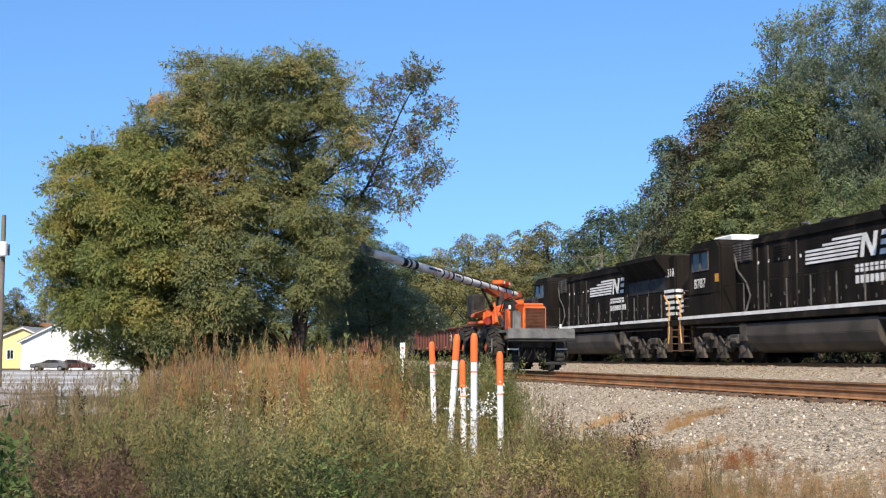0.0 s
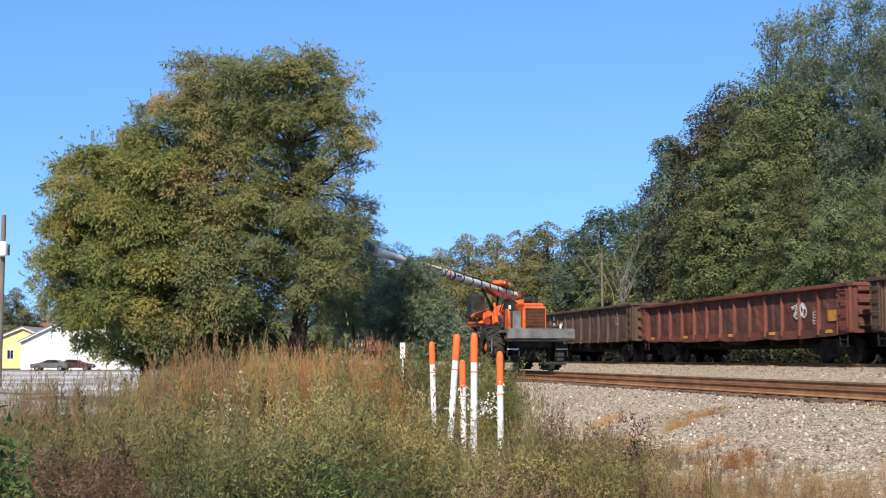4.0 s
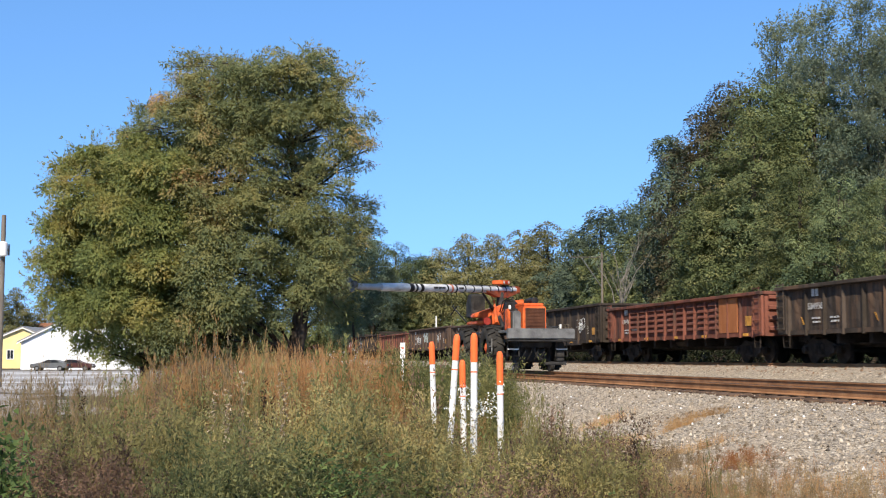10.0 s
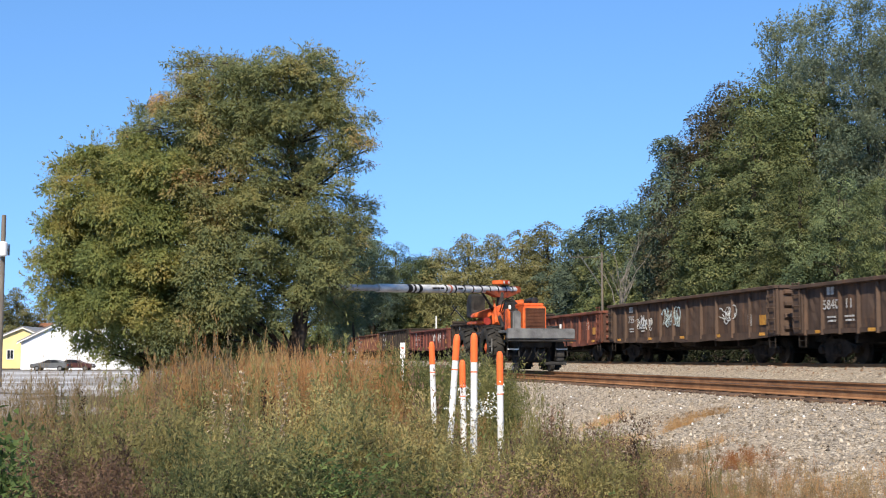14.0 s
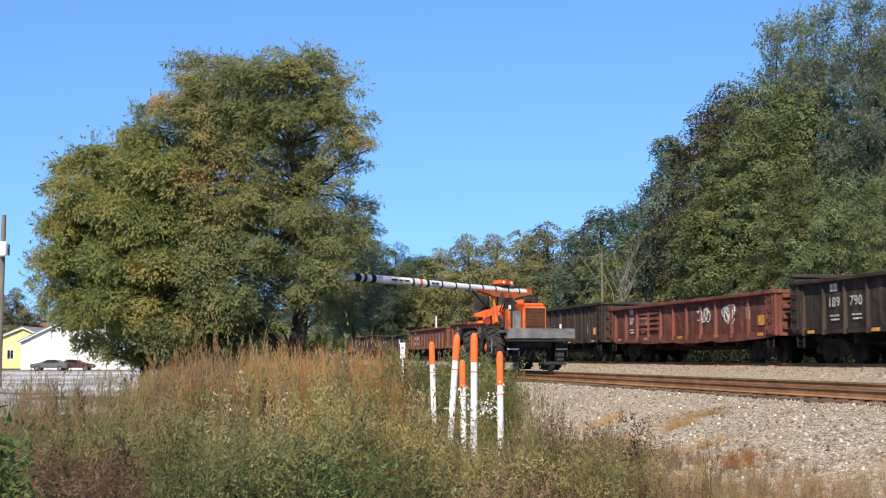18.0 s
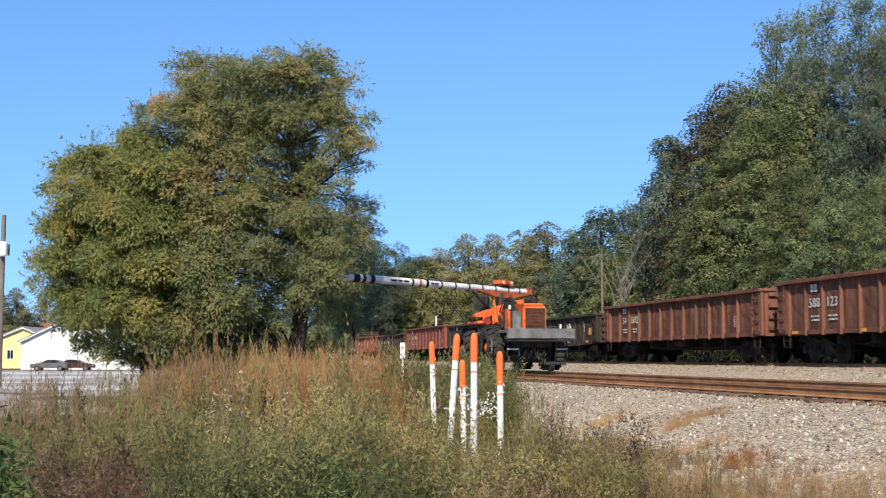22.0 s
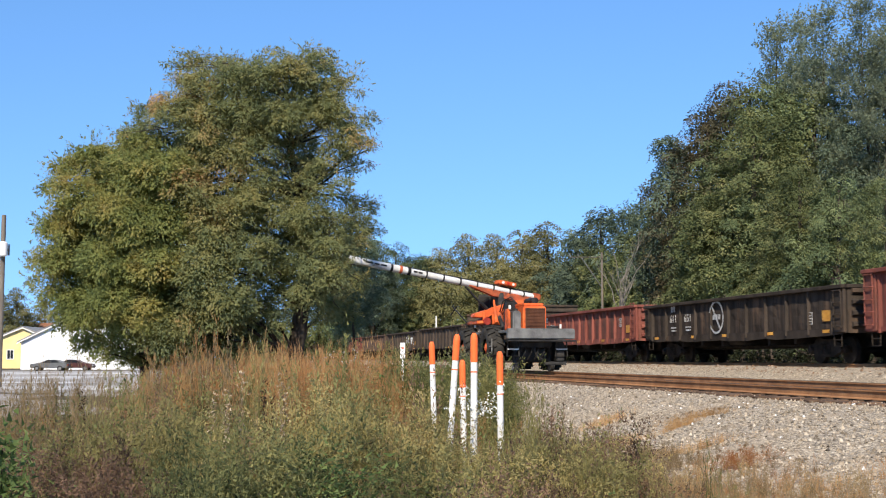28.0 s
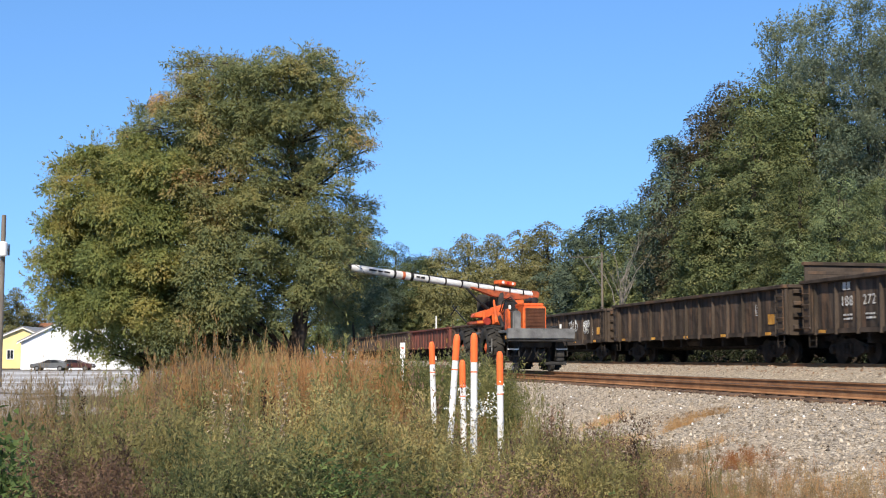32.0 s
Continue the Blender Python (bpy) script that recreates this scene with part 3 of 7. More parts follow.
# boughs that reach out towards the parking lot fill the hollow between the two crowns
left_lobes += [(x, y - 3.0, z, q) for x, y, z, q in lobed([(222, 300, 36), (238, 395, 42), (244, 478, 42), (200, 372, 36), (182, 455, 38), (262, 545, 38), (200, 530, 34), (285, 300, 40), (290, 390, 42), (280, 470, 40)], 37.0, LEFT_AT, 10, 0.5)]
tree("maple_tree", "broad leafy tree with yellowish green crown hanging low", pose(*LEFT_AT),
     [(0, 0, -0.2), (-0.1, 0, 1.2), (-0.5, 0, 3.0), (-0.9, 0, 5.0), (-1.2, 0, 7.2)], left_lobes, 0.2, BROAD, BARK, 5800, 0.29, 36, 0.10, 0.040, 23, droop=0.1, dome=0.3, trail=1.4, bouquet=8, stray=0.42, deep=0.45, lean=0.42, puff=0.1, core=0.97, sprays=4600, reach=0.55, rise=0.14)

# a thin stem beside the big tree, and the bough that the trimmer has cut
def small_tree(name, label, category, base, rows, far, stem, r0, count, seed, leaves):
    lobes = lobed(rows, far, base, seed, 0.8)
    t = thing(name, label, category, pose(*base))
    part("trunk", limbs(random.Random(seed), stem, lobes, r0, 3), BARK, t, smooth=True)
    part("crown", leaf_mesh("crown", fronds(np.random.default_rng(seed), lobes, count, 0.15, 8, 0.105, 0.040, droop=0.2, dome=0.12, deep=1.0, trail=1.5, bouquet=6, lean=0.5, stray=0.8, puff=0.4, sprays=count // 2, reach=0.4)), leaves, t)
    return t


BOUGH_AT = (view(600, 410, 39.5)[0], 39.5, view(600, 410, 39.5)[1])
bough = small_tree("cut_bough", "cut locust bough with feathery leaves falling beside the track", "branch", BOUGH_AT,
                   [(690, 165, 40), (740, 128, 38), (772, 200, 38), (756, 296, 40), (700, 245, 40), (705, 345, 38), (645, 205, 34), (665, 300, 36), (735, 245, 30), (640, 345, 30)], 39.5,
                   [(0, 0, 0), (0.9, 0, 1.5), (1.5, 0, 2.8), (2.0, 0, 4.0), (2.6, 0, 5.2)], 0.06, 950, 31, BOUGH_LEAF)
SAPLING_AT = (view(655, 690, 44.0)[0], 44.0, 0.1)
sapling = small_tree("dark_sapling", "slender dark-leaved sapling standing beside the track until it is felled", "tree", SAPLING_AT,
                     [(615, 520, 38), (670, 520, 48), (720, 550, 42), (640, 468, 30), (690, 585, 40), (762, 570, 26), (620, 580, 36)], 44.0,
                     [(0, 0, -0.1), (0.1, 0, 1.2), (0.0, 0, 2.6), (-0.2, 0, 4.2)], 0.09, 2100, 33, SAPLING_LEAF)

young_at = (view(625, 660, 51.0)[0], 51.0, 0.1)
small_tree("young_tree", "bluish green young tree close behind the big locust", "tree", young_at,
           [(610, 424, 24), (642, 442, 24), (600, 470, 28), (654, 480, 22), (620, 515, 30), (664, 522, 18), (590, 545, 26), (640, 555, 24), (612, 585, 22)], 51.0,
           [(0, 0, -0.1), (0.1, 0, 1.4), (0.0, 0, 3.0), (0.0, 0, 4.8)], 0.09, 1500, 35, SAPLING_LEAF)


def forest_kind(name, label, seed, height, width, leaf, bark, clumps, size, leaves, leaf_l, slim=False, **kw):
    """A whole tree of the wood, at the world's origin; copies of it stand along the line."""
    r = random.Random(seed)
    lobes = []
    n = 34 if slim else 20 if height > 6 else 9
    for k in range(n):
        t = (k + 0.5) / n
        zc = height * (0.14 + 0.78 * t)
        belly = math.sin(math.pi * min(1, 0.2 + 0.78 * t)) ** 0.7
        a = k * 2.4 + r.uniform(-0.5, 0.5)
        q = width * (0.10 + 0.11 * belly) * r.uniform(0.7, 1.2)
        e = width * 0.30 * belly * r.uniform(0.6, 1.1)
        lobes.append((math.cos(a) * e, math.sin(a) * e, zc, q * (0.62 if slim else 1)))
    lobes.append((0, 0, height - width * 0.14, width * 0.13))
    stem = [(0, 0, -0.5), (r.uniform(-.2, .2), 0, height * 0.25), (r.uniform(-.4, .4), r.uniform(-.3, .3), height * 0.5), (0, 0, height * 0.72), (0, 0, height * 0.9)]
    return tree(name, label, None, stem, lobes, 0.13 if slim else 0.2 + height * 0.008, leaf, bark, clumps, size, leaves, leaf_l, leaf_l * 0.62, seed, "trees of the wood", **{"bouquet": 5, "core": 0.72, "deep": 0.35, **kw})


SHELVES = dict(droop=0.15, dome=0.4, lean=0.7, stray=0.35, puff=0.09, core=0.85, deep=0.42, bouquet=6)          # near trees: leafy shelves with gaps between
SOLID = dict(droop=0.08, dome=0.4, lean=0.55, core=1.0, deep=0.42, bouquet=7, stray=0.25)                                     # far trees: closed rounded crowns
kinds = [
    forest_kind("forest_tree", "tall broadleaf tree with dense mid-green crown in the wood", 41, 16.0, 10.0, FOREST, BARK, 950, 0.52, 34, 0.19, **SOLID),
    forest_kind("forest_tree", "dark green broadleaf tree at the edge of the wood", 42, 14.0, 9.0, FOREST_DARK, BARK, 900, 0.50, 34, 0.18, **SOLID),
    forest_kind("forest_tree", "tree in the wood with brown turning leaves", 43, 15.0, 9.0, FOREST_BROWN, BARK, 900, 0.50, 34, 0.18, **SOLID),
    forest_kind("forest_tree", "tall thin poplar with airy pale green leaves", 44, 20.0, 7.0, FOREST_PALE, BARK, 560, 0.26, 14, 0.12, True, deep=1.0, stray=0.7, sprays=1500, reach=0.9, rise=0.9),
    forest_kind("forest_tree", "rounded tree with yellowing leaves far along the line", 45, 14.0, 10.0, FOREST_YELLOW, BARK, 950, 0.52, 34, 0.19, **SOLID),
    forest_kind("forest_shrub", "dense green shrub at the foot of the wood", 46, 5.0, 5.5, FOREST, BARK, 220, 0.42, 28, 0.17),
    forest_kind("bramble_thicket", "low bramble thicket along the far track, leaves coloured dark for shade", 47, 2.0, 3.2, BRAMBLE_SHADE, BARK, 45, 0.30, 20, 0.16),
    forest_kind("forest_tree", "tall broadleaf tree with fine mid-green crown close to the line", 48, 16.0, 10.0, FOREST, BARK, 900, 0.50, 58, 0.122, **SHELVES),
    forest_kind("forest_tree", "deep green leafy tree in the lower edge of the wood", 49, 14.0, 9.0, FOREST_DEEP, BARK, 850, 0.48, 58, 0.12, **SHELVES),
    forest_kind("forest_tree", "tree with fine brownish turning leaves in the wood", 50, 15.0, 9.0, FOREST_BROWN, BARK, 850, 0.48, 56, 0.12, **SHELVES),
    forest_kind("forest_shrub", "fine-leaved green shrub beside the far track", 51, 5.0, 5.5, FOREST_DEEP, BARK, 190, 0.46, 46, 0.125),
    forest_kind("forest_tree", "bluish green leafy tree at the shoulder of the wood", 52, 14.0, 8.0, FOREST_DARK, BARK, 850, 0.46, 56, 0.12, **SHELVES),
]
BASE_H = [16.0, 14.0, 15.0, 20.0, 14.0, 5.0, 2.0, 16.0, 14.0, 15.0, 5.0, 14.0]
used = set()
rf = random.Random(8)


def grow(kind, x_at, top, far):
    x, z = view(x_at, top, far)
    z0 = 0.2
    k = (z - z0) / BASE_H[kind]
    m = pose(x, far, z0, 0, 0, rf.uniform(0, 360))
    if kind not in used:
        used.add(kind)
        t = kinds[kind]
        t.matrix_basis = m
    else:
        t = copy_thing(kinds[kind], m)
    t.scale = (k * rf.uniform(0.92, 1.1), k * rf.uniform(0.92, 1.1), k)
    return t


# kind, bearing, top and distance of each tree of the wood: the right-hand stand, then the far line
for row in [(7, 1450, 130, 70), (8, 1385, 128, 72), (9, 1300, 128, 76), (9, 1258, 172, 75), (7, 1335, 122, 73), (11, 1196, 232, 76), (3, 1385, 22, 74), (3, 1470, -10, 70), (3, 1540, -30, 66), (11, 1500, 215, 66),
            (3, 1580, 40, 64), (8, 1290, 225, 74), (7, 1420, 280, 62), (7, 1262, 330, 70), (8, 1490, 300, 60), (7, 1575, 300, 56), (7, 1340, 170, 68), (3, 1600, -20, 70), (8, 1340, 330, 66), (3, 1430, 10, 78)]:
    grow(*row)
for row in [(1, 1120, 352, 92), (1, 1065, 362, 98), (0, 1160, 350, 86), (1, 1020, 400, 108), (4, 970, 390, 118), (4, 925, 402, 126), (4, 880, 412, 132), (4, 830, 412, 140),
            (4, 785, 436, 150), (1, 745, 448, 160), (8, 700, 424, 150), (11, 662, 424, 146), (8, 735, 446, 152), (8, 620, 436, 150), (1, 640, 440, 160), (1, 765, 452, 156), (0, 1090, 440, 90), (0, 1140, 430, 84), (2, 1035, 446, 112), (4, 900, 470, 124)]:
    grow(*row)
for row in [(8, 700, 470, 165), (0, 850, 480, 136), (0, 600, 470, 190), (1, 540, 480, 200), (4, 30, 508, 200), (4, 80, 526, 210), (4, -5, 520, 195), (5, 150, 555, 250), (5, 220, 550, 250),
            (5, 300, 550, 260), (5, 400, 540, 260), (5, 480, 530, 240), (1, 1210, 400, 78), (4, 950, 460, 117), (0, 1060, 430, 95)]:
    grow(*row)
s = 28.0
while s < 150:
    v = trk(s, rf.uniform(26.5, 29.5))
    u = 784 + v.x / v.y * 2100
    grow(10 if s < 62 else 5, u, 634 - (rf.uniform(3.0, 6.0) - 1.6) * 2100 / v.y, v.y)
    s += rf.uniform(2.2, 3.2) * (1 if s < 70 else 1.6)
# the thicket's near-black leaves paint the shade seen beneath the cars
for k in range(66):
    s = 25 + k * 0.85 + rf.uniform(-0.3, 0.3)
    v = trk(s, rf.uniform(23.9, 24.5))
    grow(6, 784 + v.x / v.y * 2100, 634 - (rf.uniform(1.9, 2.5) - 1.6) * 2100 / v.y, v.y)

for x_at in range(430, 740, 34):
    grow(5, x_at, 562 + (x_at // 34 % 3) * 8, 150)
for x_at in range(190, 440, 30):
    grow(5, x_at, 585 + (x_at // 30 % 3) * 7, 170)

# a bare, pale dead tree at the edge of the wood
dx, dz = view(1096, 398, 72)
dead = thing("dead_tree", "bare grey dead tree with forked branches before the wood", "tree", pose(dx, 72, 0.3))
rd = random.Random(12)
bm = tube(bmesh.new(), limb_path((0, 0, -0.3), (0.1, 0, dz * 0.55), rd, 0.0), [0.10, 0.09, 0.08, 0.072, 0.06, 0.05], 8)
part("trunk", bm, PALE_BARK, dead)
for k in range(15):
    a = rd.uniform(0, 6.28)
    z = dz * rd.uniform(0.28, 0.62)
    l = rd.uniform(1.6, 3.6)
    path = limb_path((0.05, 0, z), (0.05 + math.cos(a) * l * 0.55, math.sin(a) * l * 0.4, z + l), rd, 0.03)
    bm = tube(bmesh.new(), path, [0.034, 0.028, 0.024, 0.019, 0.014, 0.008], 6)
    tube(bm, limb_path(path[3], path[3] + Vector((rd.uniform(-0.6, 0.6), 0, rd.uniform(0.5, 1.1))), rd, 0.03, 3), [0.02, 0.016, 0.012, 0.007], 5)
    part("branch", bm, PALE_BARK, dead)

# ---- the freight train ----
def bm_bevel(bm, w):
    bmesh.ops.bevel(bm, geom=bm.edges[:], offset=w, segments=2, affect="EDGES", clamp_overlap=True)
    return bm


RATE = [421.316 / 32, -30.922 / 32 ** 2, 50.556 / 32 ** 3, -35.699 / 32 ** 4]


def run(t):
    """Metres that the train has rolled since the start."""
    return RATE[0] * t + RATE[1] * t ** 2 + RATE[2] * t ** 3 + RATE[3] * t ** 4


CARS = []                                  # things of the train with their first places along the track
MESHES = {}


def shared(key, make, material):
    k = (key, material.name)
    if k not in MESHES:
        me = bm_mesh(key[0] if isinstance(key, tuple) else key, make())
        me.materials.append(material)
        MESHES[k] = me
    return MESHES[k]


def piece(name, key, make, material, parent, place=None, label=""):
    return part(name, shared(key, make, material), None, parent, label, place)


def wheel_bm():
    bm = bmesh.new()
    for y in (0.72, -0.72):
        disc(bm, (0, y, 0.42), (0, 1, 0), 0.42, 0.11, 28)
        disc(bm, (0, y - 0.06 * (1 if y > 0 else -1), 0.42), (0, 1, 0), 0.45, 0.03, 28)
        disc(bm, (0, y + 0.07 * (1 if y > 0 else -1), 0.42), (0, 1, 0), 0.12, 0.10, 12)
    tube(bm, [(0, -0.7, 0.42), (0, 0.7, 0.42)], 0.08, 10)
    return bm


def frame_bm():
    bm = bmesh.new()
    o = [(-1.1, 0.55), (-1.05, 0.32), (-0.72, 0.34), (-0.45, 0.20), (0.45, 0.20), (0.72, 0.34), (1.05, 0.32), (1.1, 0.55), (0.75, 0.64), (0.35, 0.76), (-0.35, 0.76), (-0.75, 0.64)]
    prism(bm, o, -0.06, 0.06)
    for x in (-0.88, 0.88):
        disc(bm, (x, 0.09, 0.43), (0, 1, 0), 0.12, 0.12, 12)
    for x in (-0.2, 0, 0.2):
        tube(bm, [(x, 0.075, 0.28), (x, 0.075, 0.62)], 0.07, 8)
    return bm


def truck(car, x):
    t = part("truck", shared("bolster", lambda: bx(-0.25, 0.25, -0.95, 0.95, 0.40, 0.72, 0.03), UNDER), None, car, "grimy cast-steel wheel truck", pose(x, 0, 0))
    for dx in (-0.88, 0.88):
        piece("wheelset", "wheelset", wheel_bm, UNDER, t, pose(dx, 0, 0))
    for y, turn in ((1.0, 0), (-1.0, 180)):
        piece("side_frame", "side_frame", frame_bm, UNDER, t, pose(0, y, 0, 0, 0, turn))
    return t


def coupler_bm():
    bm = bx(-0.9, 0.0, -0.08, 0.08, 0.72, 0.90)
    box(bm, 0.0, 0.28, -0.14, 0.14, 0.66, 0.96, 0.04)
    tube(bm, [(-0.2, 0.4, 0.75), (0.1, 0.32, 0.55), (0.35, 0.2, 0.45)], 0.03, 6)
    return bm


def rib_bm(h, w=0.11, deep=0.115):
    bm = bmesh.new()
    o = [(-w / 2, 0), (w / 2, 0), (w / 2 - 0.035, deep), (-w / 2 + 0.035, deep)]
    a = [bm.verts.new((x, y, 0)) for x, y in o]
    b = [bm.verts.new((x, y * 0.75, h)) for x, y in o]
    for k in range(4):
        bm.faces.new((a[k], a[(k + 1) % 4], b[(k + 1) % 4], b[k]))
    bm.faces.new(a[::-1])
    bm.faces.new(b)
    return bm


def ladder_bm(n, w):
    bm = bmesh.new()
    for k in range(n):
        z = 0.15 + k * 0.36
        tube(bm, [(-w / 2, 0, z), (-w / 2, 0.07, z), (w / 2, 0.07, z), (w / 2, 0, z)], 0.018, 5)
    for x in (-w / 2, w / 2):
        tube(bm, [(x, 0.035, 0.1), (x, 0.035, 0.2 + (n - 1) * 0.36)], 0.02, 5)
    return bm


def panel_bm(w, h, seed):
    """A side panel between two ribs, dented and bulged by years of scrap loads."""
    r = random.Random(seed)
    bm = bmesh.new()
    nx, nz = 4, 5
    vs = [[bm.verts.new((-w / 2 + w * i / nx, 0.002 if i in (0, nx) or k in (0, nz) else 0.010 + r.uniform(-0.012, 0.026), h * k / nz)) for k in range(nz + 1)] for i in range(nx + 1)]
    for i in range(nx):
        for k in range(nz):
            bm.faces.new((vs[i][k], vs[i + 1][k], vs[i + 1][k + 1], vs[i][k + 1]))
    return bm


def wavy_sill(L, belly, deep, seed):
    """A side sill bent in waves along its lower edge."""
    r = random.Random(seed)
    n = 22
    o = []
    for k in range(n + 1):
        t = k / n
        o.append((-L / 2 + L * t, -belly * (min(1, 4 * t, 4 * (1 - t)) * 0.55 + (r.uniform(0.0, 0.4) if 0 < k < n else 0))))
    return prism(bmesh.new(), o + [(L / 2, deep), (-L / 2, deep)], 0.0, 0.05)


def sill_bm(L, belly, deep, run_in):
    """Side sill plate: straight, or deepened between the trucks."""
    a, b = L / 2, L / 2 - run_in
    o = [(-a, 0.0), (-b, 0.0), (-b + belly * 3.0, -belly), (b - belly * 3.0, -belly), (b, 0.0), (a, 0.0), (a, deep), (-a, deep)] if belly > 0.02 else [(-a, 0), (a, 0), (a, deep), (-a, deep)]
    return prism(bmesh.new(), o, 0.0, 0.05)


GOND_N = [0]
STENCIL = mat("faded_white_stencil", (0.34, 0.32, 0.29), (0.60, 0.58, 0.54), 4.0, 0.8, bump=0.05)


def small_rows():
    """Two rows of tiny lettering, as short bars."""
    bm = bmesh.new()
    for z, ends in ((0.0, ((-0.28, -0.16), (-0.12, 0.0), (0.05, 0.22))), (-0.12, ((-0.28, -0.2), (-0.14, 0.06), (0.1, 0.18)))):
        for a, b in ends:
            box(bm, a, b, 0, 0.006, z, z + 0.055)
    return bm




def gondola(label, far_end, pitch, H, paint, ribs=14, belly=0.0, louvres=(), raised=0.0, number="", marks="yellow", extra=None):
    """An open-topped gondola car. far_end: the place of its farther end along the track at the start. H: the side's top over the rail."""
    L = pitch - 1.05
    s0 = far_end - L / 2
    car = thing("gondola_car", label, "gondola car", None, "cars of the freight train")
    z0, W = 0.92, 1.42
    h = H - z0
    key = (round(L, 1), round(H, 2))
    L = round(L, 1)
    piece("floor", ("floor", key), lambda: bx(-L / 2, L / 2, -W + 0.05, W - 0.05, 1.05, 1.12), UNDER, car)
    for y, turn, nm in ((W, 0, "side_sheet"), (-W, 180, "side_sheet")):
        side = piece(nm, ("side", key), lambda: bx(-L / 2, L / 2, -0.012, 0.012, z0 + 0.02, H - 0.02), paint, car, pose(0, y, 0, 0, 0, turn))
        piece("top_chord", ("chord", key), lambda: bx(-L / 2, L / 2, -0.02, 0.19, H - 0.12, H, 0.015), paint, side)
        piece("side_sill", ("sill", key, belly), lambda: wavy_sill(L - 0.1, belly, 0.14, 5) if 0.11 < belly < 0.25 else sill_bm(L - 0.1, belly, 0.14, L * 0.17), paint, side, pose(0, 0.016, z0))
        for k in range(ribs):
            x = -L / 2 + 0.75 + (L - 1.5) * k / (ribs - 1)
            piece("rib", ("rib", round(h, 2)), lambda: rib_bm(h - 0.10), paint, side, pose(x, 0.012, z0 - 0.035))
        if turn == 0:
            gw = (L - 1.5) / (ribs - 1)
            for k in range(ribs - 1):
                x = -L / 2 + 0.75 + gw * (k + 0.5)
                if any(a - 0.3 < x < b + 0.3 for a, b, z in louvres):
                    continue
                q = (k * 7 + GOND_N[0] * 3) % 4
                piece("panel", ("panel", round(gw, 2), round(h, 2), q), lambda: panel_bm(gw - 0.17, h - 0.30, q), PANEL_OF[paint.name], side, pose(x, 0.0125, z0 + 0.15))
        for x in (-L / 2 + 0.33, L / 2 - 0.33):
            piece("corner_panel", ("corner", key), lambda: bx(-0.30, 0.30, 0.0, 0.10, z0 + 0.02, H - 0.135, 0.012), paint, side, pose(x, 0.014, 0))
            piece("ladder", ("ladder", round(h, 1)), lambda: ladder_bm(5, 0.42), paint, side, pose(x, 0.115, z0 + 0.05))
        for x in (-L / 2 + 0.5, L / 2 - 0.5):
            piece("step", "step", lambda: tube(tube(bmesh.new(), [(-0.22, 0, 0.9), (-0.2, 0, 0.5), (0.2, 0, 0.5), (0.22, 0, 0.9)], 0.02, 5), [(-0.2, 0, 0.7), (0.2, 0, 0.7)], 0.015, 5), UNDER, side, pose(x, 0.04, 0.02))
        if turn == 0:
            for a, b, z in louvres:
                def slats(a=a, b=b, z=z):
                    bm = bmesh.new()
                    for q in range(5):
                        o = [(0.0, 0.0), (0.0, 0.02), (0.085, 0.045), (0.07, 0.11), (0.0, 0.17)]
                        zz = z + q * 0.22
                        for x0, x1 in [(a + 0.12, b - 0.12)]:
                            va = [bm.verts.new((x0, yy, zz + dz)) for yy, dz in o]
                            vb = [bm.verts.new((x1, yy, zz + dz)) for yy, dz in o]
                            for k in range(5):
                                bm.faces.new((va[k], va[(k + 1) % 5], vb[(k + 1) % 5], vb[k]))
                            bm.faces.new(va)
                            bm.faces.new(vb)
                    return bm
                piece("louvre", ("louvre", a, b, z), slats, paint, side, pose(0, 0.012, 0))
    for sx in (1, -1):
        end = piece("end_wall", ("end", key, raised), lambda: bx(-0.02, 0.02, -W, W, z0, H + raised), paint, car, pose(sx * L / 2, 0, 0))
        for q in range(4):
            zz = z0 + 0.15 + q * (h + raised - 0.25) / 3.6
            piece("end_corrugation", "corrugation", lambda: tube(bmesh.new(), [(0, -1.3, 0), (0, 1.3, 0)], 0.09, 6), paint, end, pose(sx * 0.05, 0, zz + 0.1))
        piece("end_chord", ("endchord", 1), lambda: bx(-0.09, 0.09, -W - 0.05, W + 0.05, -0.12, 0.0, 0.015), paint, end, pose(0, 0, H + raised + 0.004))
        piece("coupler", "coupler", coupler_bm, UNDER, car, pose(sx * (L / 2 + 0.3), 0, 0, 0, 0, 0 if sx > 0 else 180))
        truck(car, sx * (L / 2 - 1.9))
    piece("centre_sill", ("csill", key), lambda: bx(-L / 2 + 0.2, L / 2 - 0.2, -0.3, 0.3, 0.50, 1.045), UNDER, car)
    for q in range(6):
        x = -L / 2 + 3.4 + (L - 6.8) * q / 5
        piece("cross_bearer", "cross_bearer", lambda: prism(bmesh.new(), [(-0.08, 0.0), (0.08, 0.0), (0.08, 0.42), (-0.08, 0.42)], -1.3, 1.3), UNDER, car, pose(x, 0, 0.62))
    piece("brake_rod", ("rod", key), lambda: tube(tube(bmesh.new(), [(-L / 2 + 2.8, 0.62, 0.55), (L / 2 - 2.8, 0.62, 0.62)], 0.035, 6), [(-L / 2 + 2.8, -0.5, 0.7), (L / 2 - 2.8, -0.5, 0.6)], 0.06, 6), UNDER, car)
    piece("brake_tank", "tank", lambda: tube(bmesh.new(), [(-0.8, 0.9, 0.78), (0.8, 0.9, 0.78)], 0.2, 10), UNDER, car, pose(0.4, 0, 0.05))
    rr = random.Random(GOND_N[0] + 70)
    GOND_N[0] += 1
    ys = W + 0.15
